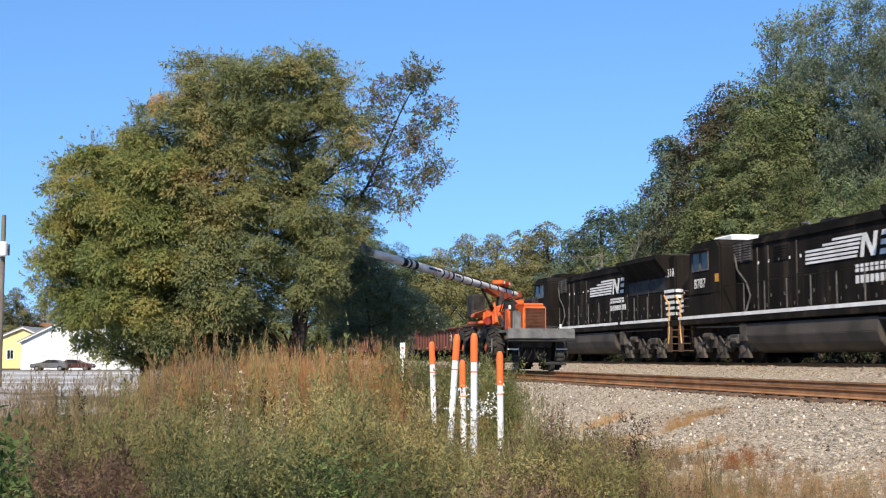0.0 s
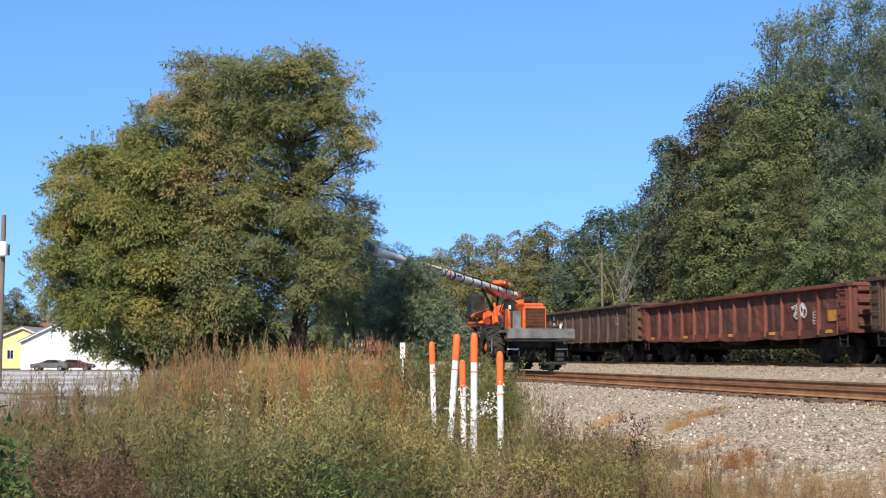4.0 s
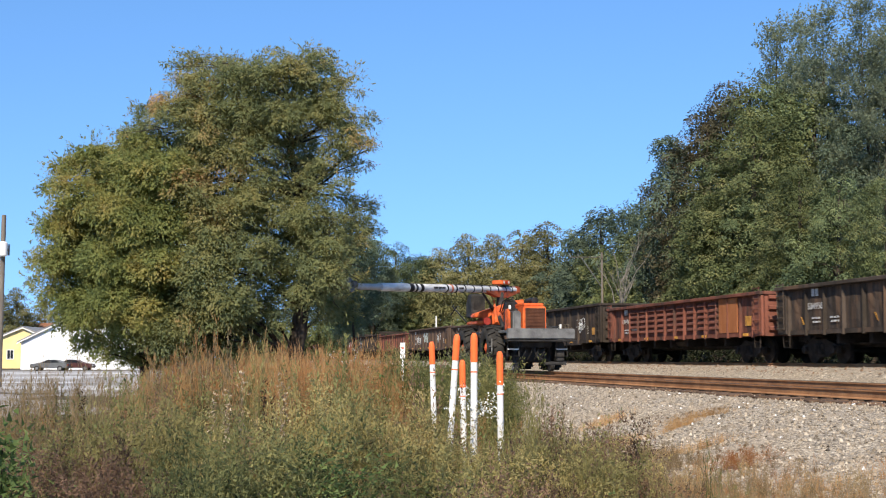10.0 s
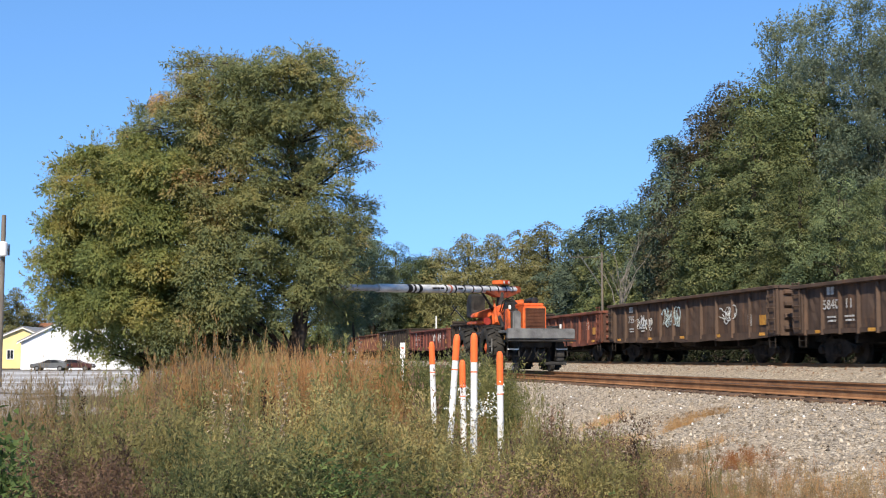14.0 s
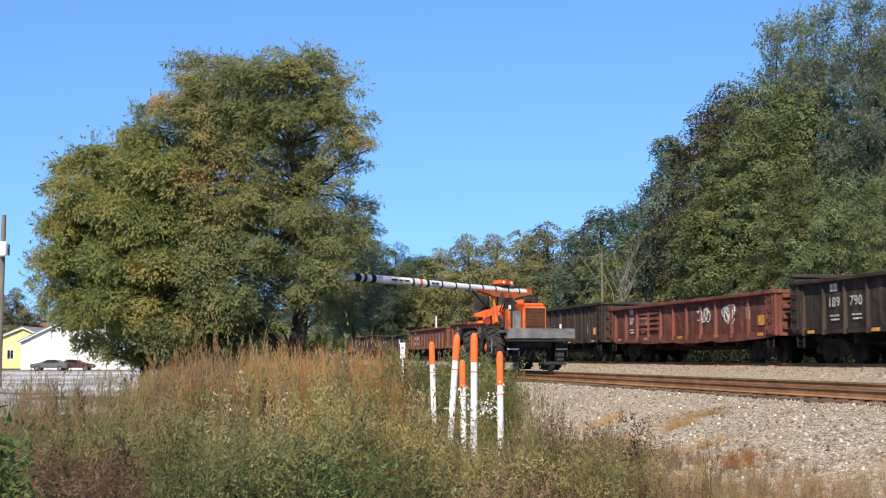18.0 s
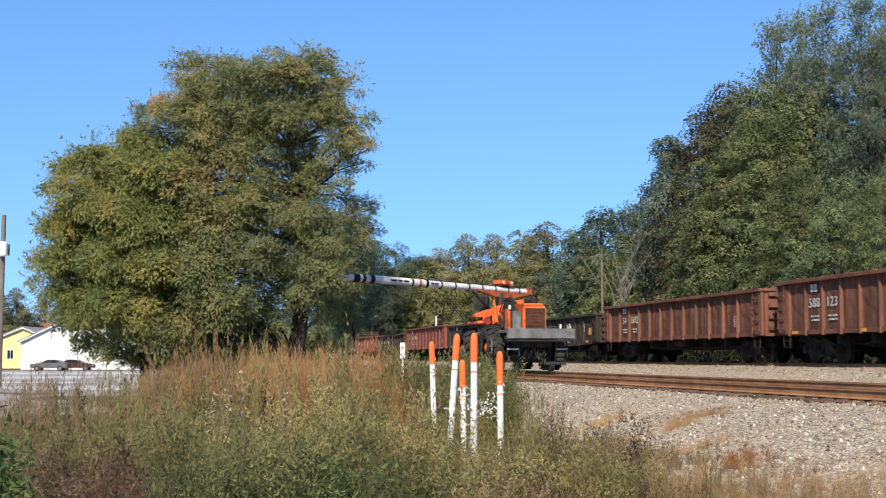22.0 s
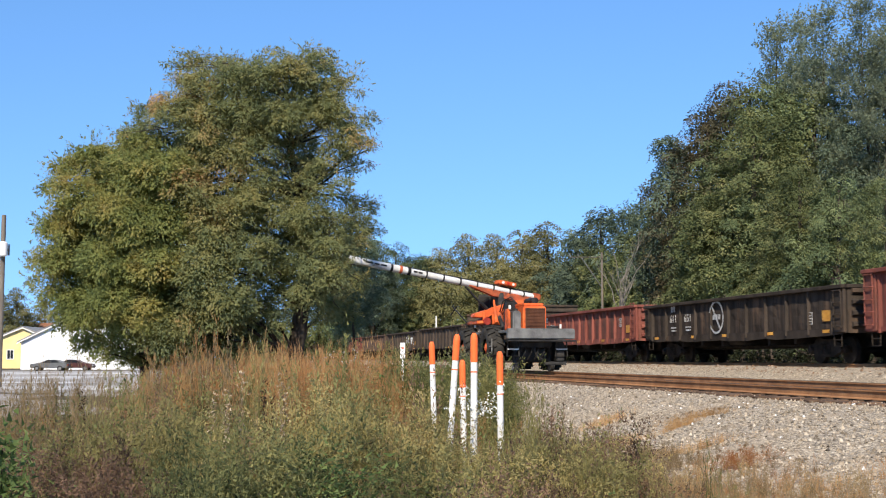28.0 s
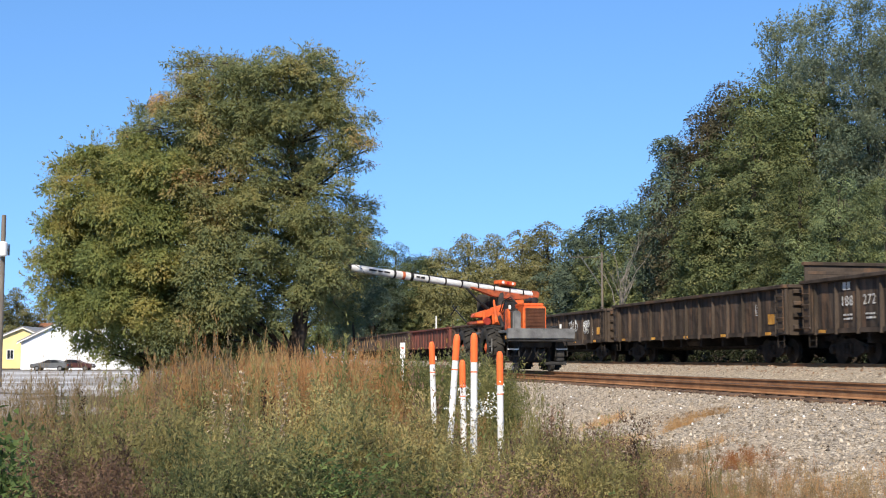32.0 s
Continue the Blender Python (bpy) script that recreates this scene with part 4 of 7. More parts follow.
    if marks:
        for k in range(5):
            x = -L / 2 + 1.4 + (L - 2.8) * k / 4 + rr.uniform(-0.3, 0.3)
            piece("reflector", "reflector", lambda: bx(-0.20, 0.20, -0.004, 0.004, -0.05, 0.05), YELLOW, car, pose(x, W + 0.074, z0 + 0.07))
        piece("yellow_patch", "patch", lambda: bx(-0.26, 0.26, -0.004, 0.004, -0.17, 0.17), YELLOW, car, pose(-L / 2 + 1.1, W + 0.056, z0 + 0.55))
    if number:
        gap = (L - 1.5) / (ribs - 1)
        for q, word in enumerate(number.split()):
            for i, digit in enumerate(word):
                tight = 0.155 if len(word) > 4 else 0.235
                k = ("digit", digit, tight)
                if k not in MESHES:
                    MESHES[k] = text_mesh(digit, 0.42 if tight > 0.2 else 0.29)
                    MESHES[k].materials.append(STENCIL)
                part("painted_digit", MESHES[k], None, car, "white stencilled digit", pose(L / 2 - 0.75 - gap * (1.5 + q) + ((len(word) - 1) / 2 - i) * tight, W + 0.056, z0 + h * 0.55, 90, 0, 180))
            piece("owner_mark", "owner_mark", lambda: box(bx(-0.2, -0.03, 0, 0.006, 0, 0.24), 0.03, 0.2, 0, 0.006, 0, 0.24), STENCIL, car, pose(L / 2 - 0.75 - gap * 1.5, W + 0.054, z0 + h * 0.75)) if q == 0 else None
        for q in range(2):
            piece("small_lettering", "lettering", small_rows, STENCIL, car, pose(L / 2 - 0.75 - gap * (1.5 + q), W + 0.054, z0 + h * 0.3))
    bm_key = "label_box"
    def frame_sq():
        bm = bx(-0.14, 0.14, 0, 0.006, 0.17, 0.19)
        box(bm, -0.14, 0.14, 0, 0.006, -0.19, -0.17)
        box(bm, -0.14, -0.12, 0, 0.006, -0.17, 0.17)
        box(bm, 0.12, 0.14, 0, 0.006, -0.17, 0.17)
        for q in range(3):
            box(bm, -0.08, 0.07, 0, 0.006, 0.07 - q * 0.09, 0.10 - q * 0.09)
        return bm
    piece("consolidated_stencil", bm_key, frame_sq, STENCIL, car, pose(-L / 2 + 2.1, W + 0.054, z0 + h * (0.34 + 0.2 * (GOND_N[0] % 2))))
    if extra:
        extra(car, L, z0, H, W)
    CARS.append((car, s0))
    return car


PANEL_OF = {}                              # the more stained paint of the panels between the ribs


def paints(name, lo, hi, st, at=0.56):
    m = mat(name, lo, hi, 0.9, 0.9, 0.0, bump=0.25, stain=st, stain_at=at, stain_scale=0.55, fine=18.0, vary=0.05, stretch=(1.7, 1, 0.4), gloss=0.06)
    dark = tuple(c * 0.86 for c in lo)
    PANEL_OF[m.name] = mat("panel_" + name, dark, hi, 1.6, 0.9, 0.0, bump=0.3, stain=st, stain_at=at - 0.05, stain_scale=1.1, fine=16.0, vary=0.09, stretch=(3.0, 1, 0.3), gloss=0.06)
    return m


P_BROWN = paints("brown_weathered_paint", (0.070, 0.049, 0.038), (0.115, 0.078, 0.058), (0.140, 0.082, 0.052), 0.56)
P_DARK = paints("dark_weathered_paint", (0.040, 0.032, 0.025), (0.086, 0.066, 0.052), (0.125, 0.078, 0.050), 0.55)
P_BLACK = paints("black_weathered_paint", (0.032, 0.026, 0.021), (0.064, 0.050, 0.040), (0.100, 0.066, 0.045), 0.58)
P_RED = paints("oxide_red_paint", (0.128, 0.048, 0.037), (0.205, 0.073, 0.055), (0.082, 0.046, 0.037), 0.50)
P_RUST = paints("rust_red_paint", (0.125, 0.049, 0.034), (0.235, 0.090, 0.060), (0.080, 0.047, 0.037), 0.51)
P_BRIGHT = paints("bright_red_paint", (0.160, 0.053, 0.040), (0.250, 0.086, 0.064), (0.108, 0.055, 0.042), 0.52)
P_REDBROWN = paints("red_brown_paint", (0.118, 0.054, 0.037), (0.205, 0.090, 0.058), (0.090, 0.052, 0.038), 0.53)
P_ORANGE = mat("orange_primer", (0.30, 0.105, 0.040), (0.42, 0.165, 0.065), 1.5, 0.85, stain=(0.16, 0.07, 0.04), stain_at=0.52, stretch=(2, 1, 0.4), gloss=0.08)
CHALK = mat("sprayed_white_paint", (0.50, 0.50, 0.47), (0.70, 0.70, 0.66), 3.0, 0.8)
CHALK_TAN = mat("sprayed_dull_tan_paint", (0.12, 0.09, 0.055), (0.19, 0.145, 0.09), 3.0, 0.8)
CHALK_BLUE = mat("sprayed_blue_paint", (0.36, 0.45, 0.44), (0.5, 0.56, 0.54), 3.0, 0.8)


def graffiti(spots):
    """Sprayed scrawls: looping strokes of paint on the side, without any words."""
    def put(car, L, z0, H, W):
        r = random.Random(17)
        for x, w, tall_, m in spots:
            for stroke in range(4):
                cx, a = x + (stroke - 1.5) * w * 0.27, r.uniform(0, 6.28)
                turn, swell = r.choice((-1, 1)) * r.uniform(0.45, 0.8), r.uniform(0.7, 1.0)
                wide = r.uniform(0.011, 0.024)
                pts = []
                for k in range(22):
                    a += turn * r.uniform(0.3, 0.9) * (1 if k % 9 else -2)
                    grow_ = 0.5 + 0.5 * math.sin(k * 0.5 + stroke)
                    pts.append(Vector((cx + math.cos(a) * w * (0.15 + 0.16 * grow_), W + 0.052, z0 + 0.25 + tall_ * (0.55 + 0.36 * swell * math.sin(a) * (0.45 + 0.55 * grow_)))))
                bm = bmesh.new()
                edge = []
                for k, p in enumerate(pts):
                    d = (pts[min(k + 1, 21)] - pts[max(k - 1, 0)]).normalized()
                    u = Vector((-d.z, 0, d.x)) * wide
                    lift = Vector((0, 0.004 + 0.0004 * k, 0))
                    edge.append([bm.verts.new(p + u), bm.verts.new(p + u + lift), bm.verts.new(p - u + lift), bm.verts.new(p - u)])
                for e, f in zip(edge, edge[1:]):
                    for k in range(3):
                        bm.faces.new((e[k], e[k + 1], f[k + 1], f[k]))
                part("sprayed_stroke", bm, m, car, "pale sprayed stroke of paint")
    return put


def ring_logo(car, L, z0, H, W):
    bm = bmesh.new()
    for k in range(28):
        a, b = k / 28 * 5.4 + 0.3, (k + 1) / 28 * 5.4 + 0.3
        q = [(math.cos(a) * 0.62, math.sin(a) * 0.62), (math.cos(b) * 0.62, math.sin(b) * 0.62), (math.cos(b) * 0.54, math.sin(b) * 0.54), (math.cos(a) * 0.54, math.sin(a) * 0.54)]
        bm.faces.new([bm.verts.new((x, 0, z)) for x, z in q])
    bm.faces.new([bm.verts.new(v) for v in ((-0.35, 0, -0.4), (-0.27, 0, -0.45), (0.35, 0, 0.35), (0.28, 0, 0.4))])
    for x in (-0.35, -0.12, 0.12):
        bm.faces.new([bm.verts.new(v) for v in ((x, 0, -0.08), (x + 0.17, 0, -0.08), (x + 0.17, 0, 0.1), (x, 0, 0.1))])
    bmesh.ops.solidify(bm, geom=bm.faces[:], thickness=0.006)
    part("round_emblem", bm, WHITE, car, "white ring emblem with a slanted bar", pose(0.9, W + 0.108, z0 + (H - z0) * 0.52))


def orange_panel(car, L, z0, H, W):
    part("replaced_panel", bx(-0.75, 0.75, 0, 0.03, z0 + 0.16, H - 0.14), P_ORANGE, car, "orange primed replacement panel", pose(-L / 2 + 2.7, W + 0.05, 0))


def owner_bars(car, L, z0, H, W):
    gap = (L - 1.5) / 10
    for x, z in ((1.5, 0.75), (1.5, 0.55), (2.5, 0.55)):
        part("stencil_bars", box(bx(-0.18, -0.03, 0, 0.006, 0, 0.2), 0.03, 0.18, 0, 0.006, 0, 0.2), STENCIL, car, "faded white stencil", pose(L / 2 - 0.75 - gap * x, W + 0.054, z0 + (H - z0) * z))


def slant_marks(car, L, z0, H, W):
    for k in range(4):
        x = -L / 2 + 1.6 + k * (L - 3.2) / 3
        part("slanted_mark", prism(bmesh.new(), [(-0.10, 0.16), (-0.04, 0.16), (0.12, 0.42), (0.06, 0.42)], 0, 0.006), YELLOW, car, "slanted yellow paint mark", pose(x, W + 0.052, z0 + 0.15))


ENDS = [83.13, 100.84, 116.26, 132.74, 149.38, 166.24, 182.59, 199.84, 216.67, 233.98, 250.86, 268.08, 285.21, 302.59, 319.88, 336.76, 354.11, 371.63, 389.09, 406.04, 422.89, 439.98, 457.3]
TAIL = [474.4, 491.6, 508.7, 525.9, 543.0, 560.2]
SPEC = [
    ("weathered brown gondola car with deep side sills", 2.48, P_BROWN, 11, 0.42, (), 0, "589 005", True, None),
    ("oxide red gondola car with pale marks, streaked by rust", 2.42, P_RED, 14, 0.18, (), 0, "", True, graffiti([(-5.2, 0.7, 0.9, CHALK)])),
    ("dark brown gondola car with plain weathered sides", 2.60, P_BROWN, 11, 0.0, (), 0, "", False, owner_bars),
    ("battered oxide red gondola car with louvred panels", 2.42, P_RED, 12, 0.15, ((1.5, 2.8, 1.2), (3.2, 4.5, 1.2), (-2.6, -1.3, 1.3)), 0, "0182", True, None),
    ("brown-red gondola car with bulging lower sides", 2.62, P_REDBROWN, 11, 0.12, (), 0.1, "2520", False, None),
    ("dark brown gondola car with slanted yellow paint marks", 2.50, P_DARK, 14, 0.0, (), 0, "584958", False, slant_marks),
    ("rust-red gondola car with rows of louvres and an orange panel", 2.46, P_RUST, 15, 0.0, tuple((-4.2 + k * 1.02, -3.2 + k * 1.02, 1.2) for k in range(9)), 0, "194430", True, orange_panel),
    ("blackish gondola car covered in white scrawls", 2.78, P_BLACK, 12, 0.1, (), 0, "20 122", True, graffiti([(5.6, 1.0, 1.1, CHALK), (4.2, 0.8, 1.1, CHALK), (1.6, 1.0, 1.4, CHALK), (-1.2, 0.7, 0.8, CHALK), (-5.0, 1.0, 1.2, CHALK), (3.0, 1.2, 0.8, CHALK_TAN), (-2.6, 1.5, 0.9, CHALK_TAN), (4.9, 0.9, 0.7, CHALK_TAN)])),
    ("weathered brown gondola car with even ribs", 2.50, P_BROWN, 15, 0.0, (), 0, "5840 11", True, None),
    ("brown gondola car with white and pale blue scrawls", 2.60, P_BROWN, 12, 0.15, (), 0, "755 34", True, graffiti([(4.3, 0.9, 0.9, CHALK), (3.4, 0.7, 0.8, CHALK), (1.4, 0.8, 1.2, CHALK_BLUE), (0.5, 0.8, 1.2, CHALK_BLUE), (-4.3, 1.1, 1.1, CHALK)])),
    ("rust-red gondola car with scraped sides", 2.42, P_RUST, 12, 0.2, (), 0, "", True, None),
    ("blackish gondola car with a raised end", 2.62, P_BLACK, 13, 0.0, (), 0.28, "189 790", True, None),
    ("bent oxide red gondola car with louvres and pale scrawls", 2.45, P_RED, 12, 0.2, ((2.2, 3.3, 1.3), (3.4, 4.5, 1.3)), 0, "87 1946", True, graffiti([(-2.2, 0.9, 1.1, CHALK), (-4.4, 0.8, 1.1, CHALK)])),
    ("tall black gondola car with clean ribs", 2.82, P_BLACK, 14, 0.0, (), 0, "190 171", True, None),
    ("brown-red gondola car with even ribs and yellow marks", 2.68, P_REDBROWN, 15, 0.0, (), 0, "588 123", True, None),
    ("dull brown-red gondola car", 2.56, P_REDBROWN, 13, 0.0, (), 0, "54 1892", False, None),
    ("black gondola car with white numbers and yellow dashes", 2.32, P_BLACK, 12, 0.16, (), 0, "617 758", True, graffiti([(-3.6, 0.6, 0.9, CHALK)])),
    ("black gondola car with deep side sills", 2.56, P_BLACK, 11, 0.40, (), 0, "177 17", True, None),
    ("tall bright oxide red gondola car", 2.72, P_BRIGHT, 12, 0.0, (), 0, "58 4636", True, None),
    ("black gondola car with a white ring emblem", 2.38, P_BLACK, 11, 0.16, (), 0, "611 651", True, ring_logo),
    ("bright oxide red gondola car with pale scratches", 2.50, P_BRIGHT, 15, 0.12, (), 0, "58 4855", True, None),
    ("dark gondola car with high bulkhead ends", 2.62, P_DARK, 13, 0.0, (), 0.62, "188 272", True, None),
    ("dark brown gondola car with yellow patches", 2.58, P_DARK, 13, 0.0, (), 0, "", True, None),
    ("dark gondola car with white scrawls", 2.5, P_DARK, 12, 0.1, (), 0, "", True, graffiti([(-3.0, 1.0, 1.1, CHALK), (-5.0, 0.8, 1.0, CHALK)])),
    ("brown gondola car towards the rear of the train", 2.5, P_BROWN, 13, 0.0, (), 0, "", True, None),
    ("oxide red gondola car towards the rear of the train", 2.5, P_RED, 13, 0.0, (), 0, "", True, None),
    ("brown gondola car towards the rear of the train", 2.55, P_BROWN, 12, 0.0, (), 0, "", True, None),
    ("dark gondola car towards the rear of the train", 2.5, P_DARK, 13, 0.0, (), 0, "", True, None),
    ("brown gondola car towards the rear of the train", 2.5, P_BROWN, 13, 0.0, (), 0, "", True, None),
]
ALL_ENDS = [66.2] + ENDS + TAIL
for k, (lab, H, pt, rb, be, lv, ra, num, mk, ex) in enumerate(SPEC):
    gondola(lab, ALL_ENDS[k + 1], ALL_ENDS[k + 1] - ALL_ENDS[k] - (0.45 if k == 0 else 0), H, pt, rb, be, lv, ra, num, mk, ex)


# ---- locomotives ----
L_HALF = 10.45
TANK = mat("dusty_tank", (0.038, 0.033, 0.028), (0.085, 0.073, 0.061), 0.8, 0.8, stain=(0.11, 0.09, 0.072), stain_at=0.6)
RUSTY_STEP = mat("rusty_steps", (0.05, 0.032, 0.022), (0.12, 0.072, 0.042), 2.0, 0.9)
YELLOW_RAIL = mat("dull_yellow_rail", (0.55, 0.30, 0.10), (0.68, 0.40, 0.16), 5.0, 0.6)


DUSTY = mat("dusty_black_steel", (0.032, 0.028, 0.024), (0.105, 0.090, 0.075), 2.5, 0.85, bump=0.3)
GREY_RAIL = mat("worn_grey_rail", (0.06, 0.055, 0.05), (0.13, 0.12, 0.11), 4.0, 0.7)


def loco_truck(car, x):
    t = part("truck", shared("loco_bolster", lambda: bx(-2.3, 2.3, -0.9, 0.9, 0.62, 0.9, 0.03), UNDER), None, car, "three-axle locomotive truck", pose(x, 0, 0))
    for dx in (-1.85, 0, 1.85):
        w = piece("wheelset", "loco_wheelset", wheel_bm, UNDER, t, pose(dx, 0, 0))
        w.scale = (1.22, 1, 1.22)
    def lf():
        bm = bmesh.new()
        prism(bm, [(-2.6, 0.62), (-2.45, 0.4), (-1.3, 0.4), (-1.2, 0.56), (-0.65, 0.56), (-0.55, 0.4), (0.55, 0.4), (0.65, 0.56), (1.2, 0.56), (1.3, 0.4), (2.45, 0.4), (2.6, 0.62), (2.5, 0.92), (-2.5, 0.92)], -0.07, 0.07)
        for xx in (-1.85, 0, 1.85):
            prism(bm, [(xx - 0.42, 0.18), (xx + 0.42, 0.18), (xx + 0.30, 0.45), (xx + 0.22, 0.78), (xx - 0.22, 0.78), (xx - 0.30, 0.45)], 0.07, 0.20)
            disc(bm, (xx, 0.24, 0.48), (0, 1, 0), 0.15, 0.12, 12)
            for o in (-0.55, 0.55):
                tube(bm, [(xx + o, 0.12, 0.55), (xx + o, 0.12, 0.98)], 0.09, 8)
            tube(bm, [(xx - 0.75, 0.16, 0.92), (xx - 0.35, 0.22, 0.70), (xx + 0.1, 0.20, 0.98)], 0.04, 6)
        box(bm, -1.5, -0.75, 0.08, 0.22, 0.74, 1.02, 0.03)
        tube(bm, [(0.7, 0.2, 1.0), (1.35, 0.2, 1.0)], 0.13, 10)
        return bm
    for y, turn in ((1.12, 0), (-1.12, 180)):
        f = piece("side_frame", "loco_frame", lf, DUSTY, t, pose(0, y, 0, 0, 0, turn))


def locomotive(far_end, number):
    car = thing("locomotive", "black diesel locomotive with white stripes and lettering, cab trailing", "locomotive", None, "locomotives of the train")
    D_ = L_HALF
    part("platform", bx(-D_, D_, -1.52, 1.52, 1.46, 1.70, 0.02), BLACK, car)
    part("sill_stripe", box(bx(-D_ + 0.3, -4.6, 1.525, 1.535, 1.68, 1.80), -4.3, D_ - 0.1, 1.525, 1.535, 1.68, 1.80), WHITE, car, "thin white stripe")
    part("underframe", bx(-D_ + 0.4, D_ - 0.4, -1.0, 1.0, 1.0, 1.455), UNDER, car)
    bm = bmesh.new()
    sec = [(-1.42, 1.38), (-1.46, 0.95), (-1.36, 0.66), (-1.12, 0.44), (-0.8, 0.36), (0.8, 0.36), (1.12, 0.44), (1.36, 0.66), (1.46, 0.95), (1.42, 1.38)]
    ends = [[bm.verts.new((x, y, z)) for y, z in sec] for x in (-3.75, 4.6)]
    for k in range(len(sec)):
        bm.faces.new((ends[0][k], ends[0][(k + 1) % len(sec)], ends[1][(k + 1) % len(sec)], ends[1][k]))
    bm.faces.new(ends[0])
    bm.faces.new(ends[1])
    part("fuel_tank", bm_bevel(bm, 0.02), TANK, car, "long grey-black fuel tank", pose(0.1, 0, 0.0))
    # the long hood, its doors, the radiator wings and the blowers
    hood = part("long_hood", bm_bevel(bx(-9.4, 6.7, -0.88, 0.88, 1.70, 4.46), 0.08), BLACK, car)
    bm = bmesh.new()
    sec = [(-0.9, 3.62), (0.9, 3.62), (1.47, 4.34), (1.47, 4.52), (-1.47, 4.52), (-1.47, 4.34)]
    ends = [[bm.verts.new((x, y, z)) for y, z in sec] for x in (-8.75, -4.0)]
    for k in range(6):
        bm.faces.new((ends[0][k], ends[0][(k + 1) % 6], ends[1][(k + 1) % 6], ends[1][k]))
    bm.faces.new(ends[0])
    bm.faces.new(ends[1])
    part("radiator_wing", bm, BLACK, car, "overhanging radiator wing")
    part("radiator_screen", box(bx(-8.5, -4.1, 0.885, 0.90, 3.0, 3.58), -8.5, -4.1, -0.90, -0.885, 3.0, 3.58), DARK_STEEL, car)
    part("roof_hatch", bx(-3.4, 5.4, -0.5, 0.5, 4.46, 4.62, 0.03), BLACK, car)
    for k in range(11):
        x = -3.6 + k * 0.78
        part("hood_door", bx(x - 0.35, x + 0.35, 0.884, 0.905, 1.75, 3.0, 0.005), BLACK, car)
    for k in range(5):
        x = -8.6 + k * 0.95
        part("hood_door", bx(x - 0.42, x + 0.42, 0.884, 0.905, 1.75, 2.9, 0.005), BLACK, car)
    for x in (5.45, 6.25):
        part("vent_backing", bx(x - 0.36, x + 0.36, 0.882, 0.90, 3.66, 4.42), GREASE, car)
        bm = bmesh.new()
        for q in range(7):
            box(bm, x - 0.27, x + 0.27, 0.90, 0.95, 3.72 + q * 0.095, 3.77 + q * 0.095)
        part("vent_grille", bm, GREY_RAIL, car, "greyish louvred vent")
    # the cab and the short nose
    prof = [(6.5, 1.70), (6.5, 4.34), (6.8, 4.60), (8.95, 4.60), (9.2, 4.34), (9.25, 3.35), (9.4, 3.2), (10.0, 3.06), (10.15, 2.86), (10.15, 1.70)]
    cab = part("cab", bm_bevel(prism(bmesh.new(), prof, -1.5, 1.5), 0.07), BLACK, car)
    for x0, x1 in ((7.5, 8.1), (8.28, 8.88)):
        part("window", bx(x0, x1, 1.503, 1.512, 3.55, 4.2), GLASS, cab)
        part("window_frame", box(box(box(bx(x0 - 0.06, x1 + 0.06, 1.503, 1.53, 4.2, 4.26), x0 - 0.06, x1 + 0.06, 1.503, 1.53, 3.49, 3.55), x0 - 0.06, x0, 1.503, 1.53, 3.55, 4.2), x1, x1 + 0.06, 1.503, 1.53, 3.55, 4.2), GREY_RAIL, cab)
    part("sun_visor", prism(bmesh.new(), [(7.4, 4.3), (9.0, 4.3), (9.0, 4.22), (7.4, 4.22)], 1.5, 1.72), BLACK, cab, "sloping black window awning")
    part("windscreen", box(bx(9.262, 9.272, 0.25, 1.25, 3.5, 4.2), 9.262, 9.272, -1.25, -0.25, 3.5, 4.2), GLASS, cab)
    part("air_conditioner", bx(7.3, 8.9, -0.6, 0.6, 4.60, 4.86, 0.05), WHITE if number == "8787" else BLACK, cab)
    me = text_mesh(number, 0.52)
    part("cab_number", me, WHITE, cab, "white road number", pose(8.25, 1.52, 3.0, 90, 0, 180))
    # stripes on the ends, the emblem and the name as plain blocks
    for k in range(5):
        part("end_stripe", bx(10.154, 10.166, -1.3, 1.3, 1.98 + k * 0.2, 2.09 + k * 0.2), WHITE, car)
        part("end_stripe", bx(9.86, 10.12, 1.504, 1.514, 1.98 + k * 0.2, 2.09 + k * 0.2), WHITE, car)
        part("end_stripe", bx(-9.414, -9.404, -0.86, 0.86, 1.95 + k * 0.24, 2.08 + k * 0.24), WHITE, car)
        part("end_stripe", bx(-9.38, -8.5 + k * 0.05, 0.906, 0.912, 1.95 + k * 0.24, 2.08 + k * 0.24), WHITE, car)
    part("end_number", text_mesh(number, 0.5), WHITE, car, "white road number", pose(-8.9, 0.912, 3.72, 90, 0, 180))
    for k in range(6):
        part("emblem_stripe", bx(-1.78 - 0.06 * k, 1.3 if k < 4 else 0.2 - 0.6 * (k - 4), 0.908, 0.914, 3.22 + k * 0.125, 3.30 + k * 0.125), WHITE, car, "white speed stripe")
    bm = bmesh.new()
    for x0, z0, z1 in ((-2.15, 3.2, 3.92), (-2.78, 3.2, 3.92)):
        prism(bm, [(x0, z0), (x0 + 0.2, z0), (x0 + 0.04, z1), (x0 - 0.16, z1)], 0.908, 0.914)
    prism(bm, [(-2.12, 3.92), (-2.34, 3.92), (-2.78, 3.2), (-2.56, 3.2)], 0.9085, 0.9145)
    for q, x0 in enumerate((-3.0, -3.06, -3.12)):
        prism(bm, [(x0 - 0.42, 3.2 + q * 0.28), (x0, 3.2 + q * 0.28), (x0 - 0.05, 3.36 + q * 0.28), (x0 - 0.47, 3.36 + q * 0.28)], 0.908, 0.914)
    part("emblem_block", bm, WHITE, car, "white emblem blocks")
